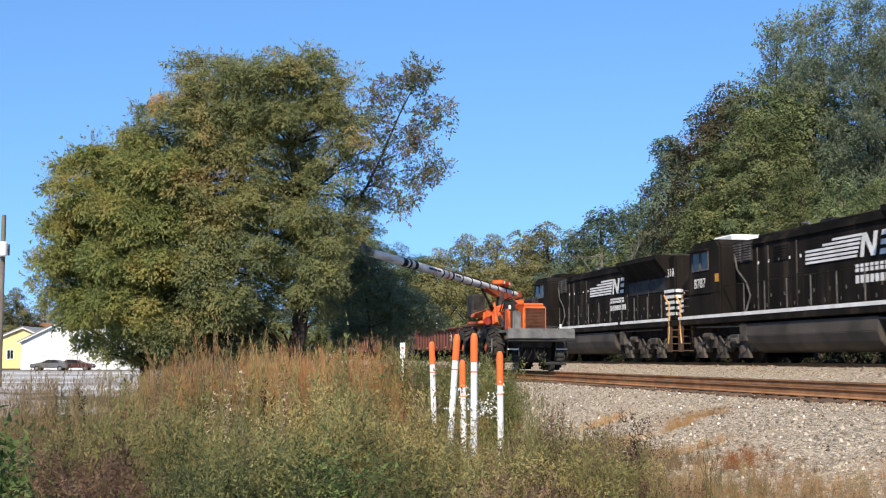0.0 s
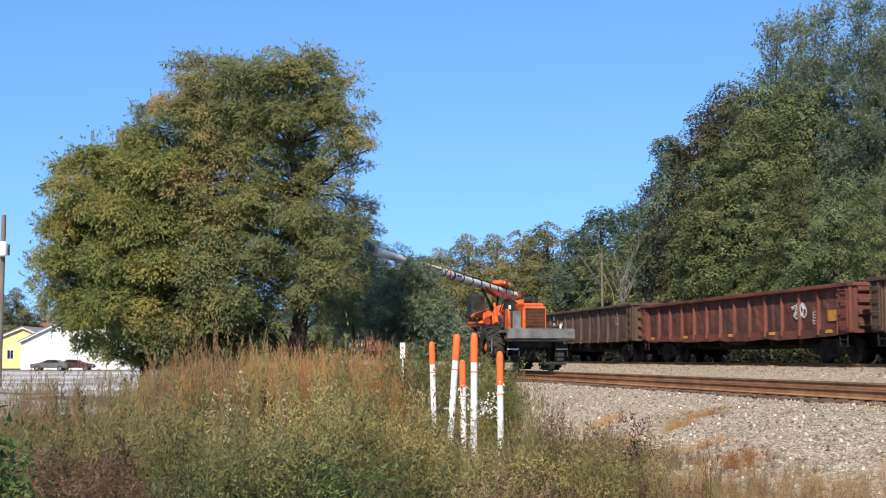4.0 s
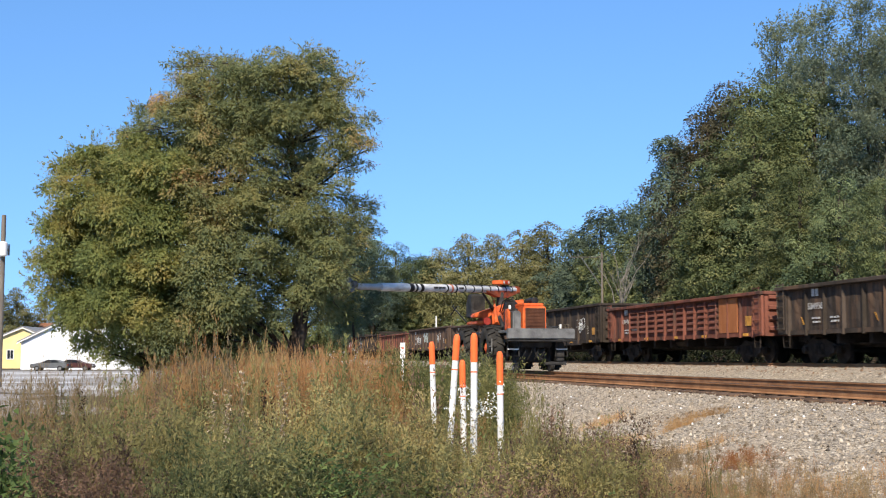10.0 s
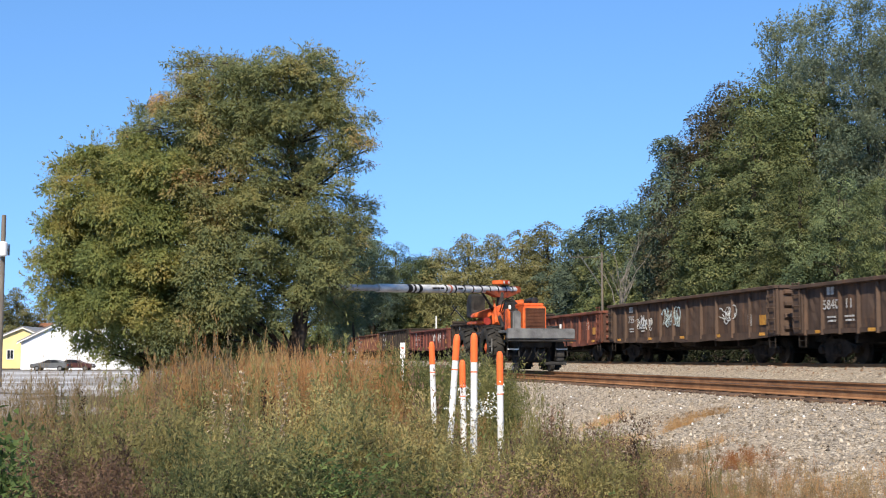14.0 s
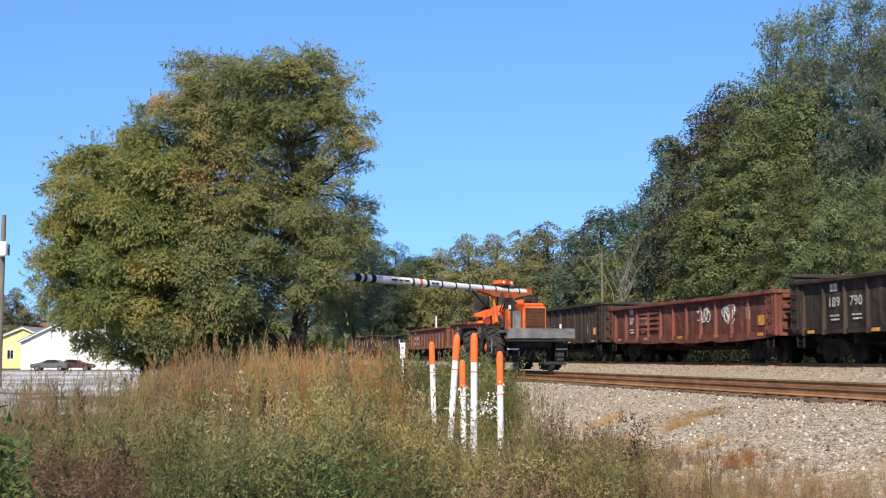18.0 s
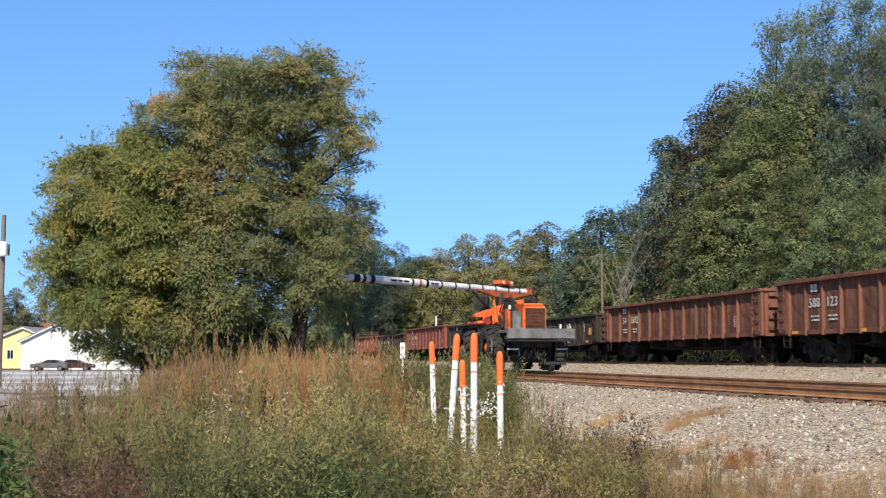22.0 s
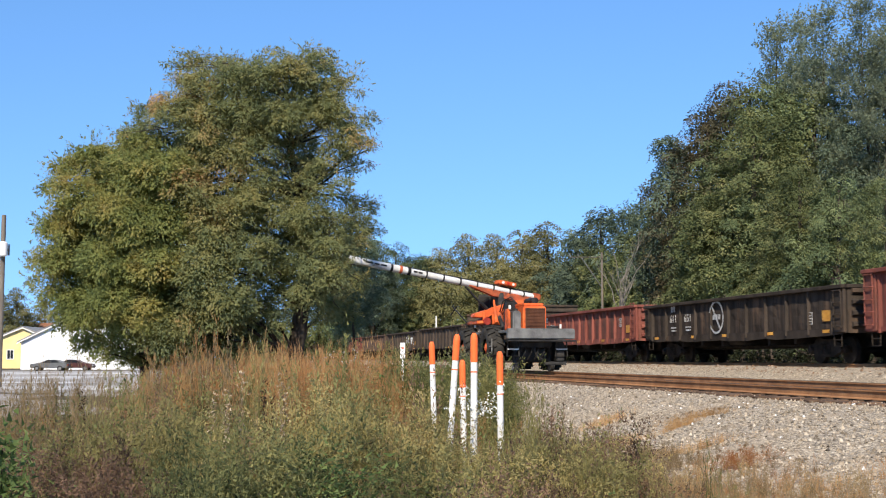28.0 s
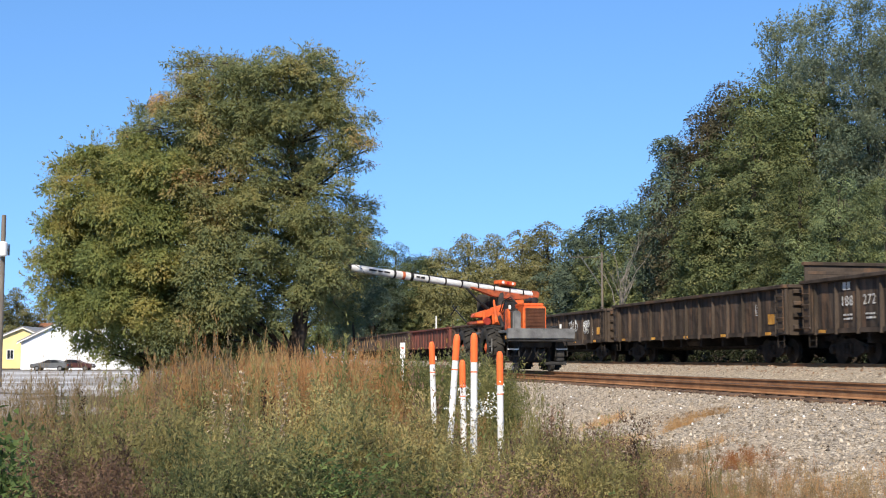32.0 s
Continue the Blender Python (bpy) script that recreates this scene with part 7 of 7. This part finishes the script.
def patch(name, label, shapes, spots, n, height, material, seed):
    """Small patches of growth on the ballast slope: spots of x, y, length, width and turn."""
    r = np.random.default_rng(seed)
    xs, ys = [], []
    for cx, cy, l, w, a in spots:
        u, v = r.normal(size=n) * l, r.normal(size=n) * w
        xs.append(cx + u * math.cos(a) - v * math.sin(a))
        ys.append(cy + u * math.sin(a) + v * math.cos(a))
    x, y = np.concatenate(xs), np.concatenate(ys)
    q = [sh * np.array([1, 1, 1.0]) for sh in shapes]
    ob = strew(name, label, q, x, y, np.full(len(x), height), material, seed)
    return ob


for k, spot in enumerate([(3.3, 24.6, 0.5, 0.13, 0.9), (4.9, 22.8, 0.45, 0.12, 0.25), (3.6, 18.4, 0.5, 0.12, 0.1), (4.25, 21.6, 0.35, 0.07, 0.9), (2.9, 20.5, 0.4, 0.2, 0.7)]):
    patch("golden_grass", "patch of flattened golden dry grass on the ballast slope", tufts, [spot], 130, 0.17, W_GOLD, 61 + k)
for k, spot in enumerate([(2.55, 19.6, 0.28, 0.22, 0.4), (2.95, 18.2, 0.35, 0.2, 0.2), (3.3, 17.0, 0.3, 0.2, 0.3), (2.3, 17.4, 0.3, 0.3, 0.0)]):
    patch("withered_debris", "low brown withered weeds and litter on the ballast slope", stalks + tufts[:2], [spot], 46, 0.26, W_BROWNRED, 90 + k)
patch("rusty_weed", "low rust-red dry weed on the ballast slope", stalks, [(4.05, 16.3, 0.24, 0.16, 0.2)], 46, 0.24, W_RUST, 66)

x = rw.uniform(1.4, 7.0, 2600)
y = rw.uniform(9.0, 19.0, 2600)
d = side_of_track(x, y)
m = (d > 4.3) & (d < 6.1 + np.clip((x / y * 2100 - 316) / 450, 0, 1.2) * 1.6 + rw.normal(size=2600) * 0.3) & (rw.random(2600) < np.interp(d, [5.5, 7.5], [1.0, 0.7]))
x, y, d = x[m], y[m], d[m]
strew("verge_grass", "low tan grass and debris at the foot of the ballast", tufts, x, y, np.full(len(x), 0.28), W_RED, 68)
strew("verge_stalks", "low brown withered weeds at the foot of the ballast", stalks, x[::3], y[::3], np.full(len(x[::3]), 0.36), W_BROWNRED, 69)
strew("verge_weeds", "dull olive low weeds at the foot of the ballast", forbs, x[1::14], y[1::14], np.full(len(x[1::14]), 0.3), W_OLIVE, 70)

# white asters by the posts, and a few tall seedy docks
rq = np.random.default_rng(5)
PETAL = mat("white_petals", (0.62, 0.62, 0.55), (0.78, 0.77, 0.70), 6, 0.8)
for ax, ay, n, rise in ((0.30, 15.6, 7, 1.0), (0.50, 15.4, 8, 1.02), (0.60, 15.0, 7, 0.95), (0.40, 14.9, 6, 0.86), (-1.75, 27.0, 8, 1.25), (-2.2, 29.0, 10, 1.5), (-2.55, 28.0, 7, 1.4)):
    fl = thing("aster", "wild aster with small white flower heads", "flower", pose(ax, ay, 0.0), "white asters")
    q, w = [], []
    for k in range(n):
        a = rq.uniform(0, 6.28)
        o = rq.uniform(0.02, 0.28)
        top = np.array([math.cos(a) * o, math.sin(a) * o, rq.uniform(0.82, 1.24) * rise])
        q += blade((0, 0, 0), top, 0.006, 0.03)
        for i in range(3):
            q += leaf(top * rq.uniform(0.3, 0.95), rq.normal(size=3), 0.06, 0.012, rq)
        for i in range(13):
            w += leaf(top + rq.normal(size=3) * np.array([0.05, 0.05, 0.028]), rq.normal(size=3) + np.array([0, 0, 0.4]), 0.032, 0.024, rq)
    part("stem", leaf_mesh("stem", np.array(q)), W_GREEN, fl)
    part("flower_head", leaf_mesh("flower_head", np.array(w)), PETAL, fl, "clustered small white flowers")["kind"] = "stuff"
gx = view(10, 850, 8.7)[0]
shrub = thing("young_shrub", "small bright green leafy shrub among the weeds", "shrub", pose(gx, 8.7, 0.0))
part("stem", tube(bmesh.new(), [(0, 0, -0.05), (0.02, 0, 0.4), (0.0, 0.03, 0.95)], [0.012, 0.009, 0.004], 6), BARK, shrub)
q = []
for k in range(420):
    at = rq.normal(size=3) * np.array([0.11, 0.11, 0.17]) + np.array([0, 0, 0.78])
    q += leaf(at, rq.normal(size=3) + np.array([0, 0, 0.2]), rq.uniform(0.05, 0.10), rq.uniform(0.03, 0.05), rq)
part("foliage", leaf_mesh("foliage", np.array(q)), W_BRIGHT, shrub)
W_SEED = leaf_mat("dock_seed", [(0.0, (0.24, 0.16, 0.09)), (1.0, (0.78, 0.68, 0.50)), (0.5, (0.50, 0.40, 0.27))], 0.15, 0.85)
W_DOCK = leaf_mat("old_dock_seed", [(0.0, (0.035, 0.022, 0.015)), (1.0, (0.14, 0.085, 0.05)), (0.5, (0.07, 0.042, 0.026))], 0.15, 0.85)
for bx_, top, far, dark in ((433, 655, 14.5, 0), (395, 694, 13.6, 0), (408, 688, 14.0, 0), (372, 692, 13.8, 0), (497, 684, 13.6, 0), (500, 660, 15.0, 0), (160, 690, 15.5, 1), (468, 672, 14.0, 1), (478, 690, 13.4, 1), (490, 700, 13.0, 1), (985, 735, 16.0, 1)):
    px, pz = view(bx_, top, far)
    dk = thing("dock_plant", "tall dark brown dock stalk with clustered seeds" if dark else "tall dry dock stalk with clustered pale seeds", "weed", pose(px, far, 0.0), "tall dry docks")
    q, w = [], []
    lean = rq.normal(size=2) * 0.05
    tip = np.array([lean[0], lean[1], pz])
    q += blade((0, 0, 0), tip, 0.014, 0.0)
    for k in range(130):
        t = 0.42 + 0.58 * (k // 10 + rq.normal() * 0.16 + 0.5) / 13
        at = tip * t + rq.normal(size=3) * np.array([0.024, 0.024, 0.008])
        w += leaf(at, rq.normal(size=3) + np.array([0, 0, 0.3]), rq.uniform(0.025, 0.055), rq.uniform(0.016, 0.03), rq)
    part("stem", leaf_mesh("stem", np.array(q)), W_DOCK if dark else W_SEED, dk)
    part("seed_head", leaf_mesh("seed_head", np.array(w)), W_DOCK if dark else W_SEED, dk)["kind"] = "stuff"

# ---- parking lot, houses, cars and poles ----
lot = part("parking_lot", bx(-85, -9.9, 33.0, 152, 0.0, 0.012), ASPHALT)
tagged(lot, "sun-bleached grey asphalt parking lot", "parking lot", kind="structure")
PALE_CONCRETE = mat("pale_concrete", (0.40, 0.385, 0.36), (0.66, 0.64, 0.60), 0.22, 0.9, stain=(0.30, 0.28, 0.26), stain_at=0.52, stain_scale=0.12)
for x0, x1, y, w in ((-60, -19.5, 49, 3.0), (-40, -16, 60, 7.0), (-60, -24, 76, 4.0), (-60, -28, 92, 12.0), (-60, -30, 118, 14.0)):
    tagged(part("pavement_strip", bx(x0, x1, y, y + w, 0.016, 0.022), PALE_CONCRETE), "pale worn strip of concrete across the lot", "pavement", kind="structure")


def parked_car(name, label, x, y, turn, paint):
    c = thing(name, label, "car", pose(x, y, 0.02, 0, 0, turn), "parked cars")
    prof = [(-2.3, 0.35), (-2.35, 0.62), (-2.2, 0.86), (-1.5, 0.93), (-0.95, 0.97), (-0.25, 1.38), (0.85, 1.40), (1.55, 1.02), (2.2, 0.95), (2.35, 0.7), (2.32, 0.35)]
    part("body", bm_bevel(prism(bmesh.new(), prof, -0.86, 0.86), 0.07), paint, c)
    for q in ([(-0.82, 1.0), (-0.2, 1.33), (0.25, 1.34), (0.25, 1.0)], [(0.32, 1.0), (0.32, 1.34), (0.8, 1.34), (1.35, 1.03)]):
        part("side_window", prism(prism(bmesh.new(), q, 0.862, 0.872), q, -0.872, -0.862), GLASS, c)
    for wx in (-1.45, 1.42):
        for wy in (0.80, -0.80):
            w = part("wheel", disc(bmesh.new(), (0, 0, 0), (0, 1, 0), 0.32, 0.2, 20), RUBBER, c, "", pose(wx, wy, 0.32))
            part("rim", disc(bmesh.new(), (0, 0.1 if wy > 0 else -0.1, 0), (0, 1, 0), 0.2, 0.02, 16), STEEL, w)
    for wy in (0.6, -0.6):
        part("headlight", bx(-2.36, -2.3, wy - 0.18, wy + 0.18, 0.6, 0.74), WHITE, c)
        part("tail_light", bx(2.3, 2.36, wy - 0.2, wy + 0.2, 0.66, 0.8), mat("red_lens", (0.3, 0.01, 0.01), (0.4, 0.02, 0.02), 3, 0.2), c)
    return c


parked_car("parked_car", "silver-grey sedan parked before the white building", view(93, 0, 148)[0], 148, 0, mat("silver_paint", (0.11, 0.11, 0.105), (0.16, 0.155, 0.15), 1, 0.3, 0.3, bump=0))
parked_car("parked_car", "dark maroon sedan parked under the tree's edge", view(137, 0, 150)[0], 150, 180, mat("maroon_paint", (0.06, 0.025, 0.022), (0.10, 0.04, 0.035), 1, 0.3, 0.2, bump=0))

SIDING = mat("white_siding", (0.74, 0.74, 0.73), (0.82, 0.82, 0.81), 0.5, 0.7, bump=0.05)
YELLOW_SIDING = mat("yellow_siding", (0.72, 0.55, 0.24), (0.78, 0.62, 0.30), 0.5, 0.7, bump=0.05)
ROOF_TILE = mat("brown_shingles", (0.28, 0.13, 0.075), (0.38, 0.19, 0.11), 1.0, 0.9, fine=8)
ROOF_GREY = mat("grey_shingles", (0.16, 0.16, 0.16), (0.26, 0.26, 0.26), 1.0, 0.9, fine=8)


def gable_house(name, label, x0, x1, y0, y1, eave, ridge, wall, roof, windows=()):
    """The gable faces the camera; the ridge runs away from it."""
    h = thing(name, label, "house", pose((x0 + x1) / 2, y0, 0))
    w, d = (x1 - x0) / 2, y1 - y0
    part("wall", prism(bmesh.new(), [(-w, 0), (w, 0), (w, eave), (0, ridge), (-w, eave)], 0, d), wall, h)
    for sg in (1, -1):
        k = (ridge - eave) / w
        o = [(0, ridge + 0.05), (sg * (w + 0.5), eave - 0.5 * k + 0.05), (sg * (w + 0.5), eave - 0.5 * k + 0.25), (0, ridge + 0.25)]
        part("roof", prism(bmesh.new(), o, -0.45, d + 0.4), roof, h)
        f = [(0, ridge - 0.12), (sg * (w + 0.5), eave - 0.5 * k - 0.12), (sg * (w + 0.5), eave - 0.5 * k + 0.04), (0, ridge + 0.04)]
        part("barge_board", prism(bmesh.new(), f, -0.48, -0.40), WHITE, h)
    for wx, wz, ww, wh in windows:
        win = part("window", bx(wx - ww / 2, wx + ww / 2, -0.04, 0.02, wz, wz + wh), GLASS, h)
        part("window_frame", box(box(box(bx(wx - ww / 2 - 0.12, wx + ww / 2 + 0.12, -0.08, -0.02, wz - 0.12, wz), wx - ww / 2 - 0.12, wx + ww / 2 + 0.12, -0.08, -0.02, wz + wh, wz + wh + 0.12), wx - ww / 2 - 0.12, wx - ww / 2, -0.08, -0.02, wz, wz + wh), wx + ww / 2, wx + ww / 2 + 0.12, -0.08, -0.02, wz, wz + wh), WHITE, win)
        part("glazing_bar", bx(wx - 0.03, wx + 0.03, -0.07, -0.045, wz, wz + wh), WHITE, win)
    return h


HY = 166.0
gable_house("white_building", "white-sided building with a shallow gable roof", view(40, 0, HY)[0], view(262, 0, HY)[0], HY, HY + 14, 3.9, 8.2, SIDING, ROOF_GREY)
YH = 185.0
gable_house("yellow_house", "small yellow house with a white-trimmed gable and one window", view(-32, 0, YH)[0], view(118, 0, YH)[0], YH, YH + 12, 3.6, 6.3, YELLOW_SIDING, ROOF_GREY, ((-1.9, 1.5, 0.9, 1.3),))
YB = 205.0
bh = thing("brown_roof_house", "house with a brown shingled roof behind the yellow one", "house", pose(view(82, 0, YB)[0], YB, 0))
part("wall", bx(-6, 6, 0, 9, 0, 5.2), YELLOW_SIDING, bh)
part("roof", bm_bevel(prism(bmesh.new(), [(-6.5, 5.2), (6.5, 5.2), (5.4, 7.6), (-3.6, 7.6)], -0.6, 9.6), 0.03), ROOF_TILE, bh, "brown shingle roof")
part("chimney", bx(4.2, 4.9, 2, 2.8, 7.4, 8.8), SIDING, bh)

POLE_WOOD = mat("weathered_pole_wood", (0.10, 0.085, 0.07), (0.20, 0.17, 0.14), 3, 0.9, stretch=(1, 1, 0.2))
pole = thing("power_pole", "wooden power pole with a pale transformer can", "power pole", pose(view(2, 0, 65)[0], 65, 0))
part("shaft", tube(bmesh.new(), [(0, 0, -0.5), (0, 0, 9.45)], [0.17, 0.12], 12), POLE_WOOD, pole)
part("transformer", tube(bmesh.new(), [(0.12, -0.3, 7.15), (0.12, -0.3, 7.2), (0.12, -0.3, 7.85), (0.12, -0.3, 7.95)], [0.2, 0.24, 0.24, 0.15], 18), WHITE, pole, "pale grey transformer can")
part("bushing", tube(bmesh.new(), [(0.42, -0.25, 7.2), (0.42, -0.25, 7.8)], 0.05, 8), DARK_STEEL, pole)
part("bracket", bx(0.0, 0.45, -0.28, -0.2, 7.45, 7.55), DARK_STEEL, pole)

up = view(1066, 447, 84)
upole = thing("utility_pole", "old wooden line pole with one crossarm beside the wood", "utility pole", pose(up[0], 84, 0.3))
part("shaft", tube(bmesh.new(), [(0, 0, -0.4), (0, 0, up[1] - 0.3)], [0.10, 0.075], 10), POLE_WOOD, upole)
part("crossarm", bx(-2.3, 0.1, -0.18, -0.12, up[1] - 0.68, up[1] - 0.63), POLE_WOOD, upole)
part("brace", tube(bmesh.new(), [(-1.5, -0.17, up[1] - 0.66), (-0.1, -0.12, up[1] - 2.7)], 0.035, 6), STEEL, upole)
for x in (-2.3, -1.7):
    part("insulator", tube(bmesh.new(), [(x, -0.17, up[1] - 0.6), (x, -0.17, up[1] - 0.42)], [0.05, 0.03], 8), STEEL, upole)


mx, mz = view(772, 561, 126)
mast = thing("white_mast", "slender white mast standing behind the freight train", "mast", pose(mx, 126, 0.3))
part("pole", tube(bmesh.new(), [(0, 0, -0.3), (0, 0, mz - 0.3)], [0.11, 0.08], 10), WHITE, mast)
part("cap", tube(bmesh.new(), [(0, 0, mz - 0.32), (0, 0, mz - 0.24)], [0.1, 0.03], 10), WHITE, mast)


# ---- a bird that rises from the wood ----
FEATHER = mat("dark_feathers", (0.02, 0.018, 0.016), (0.05, 0.045, 0.04), 8, 0.8)
bird = thing("bird", "small dark bird flying up out of the wood", "bird", pose(7, 120, 12))
part("body", tube(bmesh.new(), [(-0.14, 0, 0), (-0.09, 0, 0.01), (0.0, 0, 0.0), (0.09, 0, 0.015), (0.14, 0, 0.03), (0.17, 0, 0.025)], [0.01, 0.03, 0.042, 0.035, 0.025, 0.006], 10), FEATHER, bird)
for sg in (1, -1):
    bm = bmesh.new()
    vs = [bm.verts.new(v) for v in ((0.07, sg * 0.02, 0.02), (0.05, sg * 0.16, 0.06), (0.0, sg * 0.27, 0.05), (-0.04, sg * 0.15, 0.05), (-0.06, sg * 0.02, 0.02))]
    bm.faces.new(vs)
    bmesh.ops.solidify(bm, geom=bm.faces[:], thickness=0.006)
    part("wing", bm, FEATHER, bird)
bm = bmesh.new()
bm.faces.new([bm.verts.new(v) for v in ((-0.12, 0.015, 0), (-0.24, 0.04, 0), (-0.24, -0.04, 0), (-0.12, -0.015, 0))])
bmesh.ops.solidify(bm, geom=bm.faces[:], thickness=0.006)
part("tail", bm, FEATHER, bird)


# ---- what moves ----
def motions():
    times = [0, 2, 4, 6, 8, 10, 12, 14, 16, 18, 20, 22, 24, 26, 28, 30, 32]
    for car, s0 in CARS:
        walk(car, [(t, trk_pose(s0 - run(t), FAR_D, FAR_Z)) for t in times])
    swing = [(0, 139, 4.5), (3, 139, 5.0), (5.5, 141, 2.8), (6, 141, 1.0), (7, 141, -0.8), (8, 141, -2.2), (10, 141, -2.4), (13, 141, -2.7), (14.5, 139, -2.5), (16.5, 126, -2.2), (17.5, 124, -0.5), (18.5, 121.5, 2.0),
             (19, 122, 1.0), (20, 122, 1.7), (22, 122, 1.0), (23, 121, 3.2), (25, 121, 5.2), (27.5, 107, 9.4), (28, 104, 8.8), (30, 107, 5.4), (32, 108, 5.5)]
    walk(boom, [(t, pose(*PIVOT) @ pose(0, 0, 0, 0, -el, az)) for t, az, el in swing])
    walk(cabin, [(t, pose(4.9, 0.1, 0, 0, 0, az - 141)) for t, az, el in swing])
    walk(inner, [(t, pose(10.2 + out, 0, 0)) for t, out in [(0, 0.0), (5.5, 0.0), (6, 0.9), (7, 2.0), (8, 1.2), (9, 0.9), (10, 1.5), (13, 2.6), (16, 2.2), (20, 1.3), (25, 0.5), (28, 1.2), (32, 1.3)]])
    far = 39.5
    falls = []
    for t, x, y, lean, turn in [(0, 600, 410, 0, 0), (0.5, 604, 411, 3, 0), (1.0, 609, 413, 9, 0), (1.5, 622, 422, 18, 0), (1.8, 640, 434, 25, 0), (2.1, 664, 462, 33, -6),
                                (2.4, 668, 532, 43, -14), (2.7, 700, 612, 52, -34), (3.0, 736, 676, 68, -58), (3.2, 744, 684, 71, -64), (32.0, 744, 684, 71, -64)]:
        px, pz = view(x, y, far)
        falls.append((t, pose(px, far, pz) @ pose(0, 0, 0, 0, 0, turn) @ pose(0, 0, 0, 0, lean, 0)))
    walk(bough, falls)
    flight = []
    for t, x, y, far in [(0, 906, 470, 118), (5.5, 906, 468, 118), (5.7, 904, 432, 96), (5.9, 904, 382, 70), (6.0, 911, 337, 62), (6.1, 905, 297, 60), (6.2, 904, 260, 58), (6.3, 898, 229, 57), (6.4, 873, 205, 56),
                         (6.6, 788, 171, 55), (6.8, 704, 130, 54), (7.0, 625, 75, 53), (7.3, 520, -40, 52), (8.5, 100, -500, 60), (32.0, -9000, -4000, 90)]:
        px, pz = view(x, y, far)
        flight.append((t, pose(px, far, pz, 0, -25, 150 if t < 6.3 else 178)))
    walk(bird, flight)
    sx, sy, sz = SAPLING_AT
    walk(sapling, [(t, pose(sx, sy, sz - drop) @ pose(0, 0, 0, 0, 0, turn) @ pose(0, 0, 0, 0, lean, 0)) for t, lean, turn, drop in
                   [(0.0, 0, 0, 0), (3.0, 1, 0, 0), (3.5, 8, -10, 0), (4.0, 28, -20, 0), (4.5, 62, -32, 0.1), (4.9, 92, -40, 0.5), (5.2, 96, -42, 0.7), (32.0, 96, -42, 0.7)]])


motions()
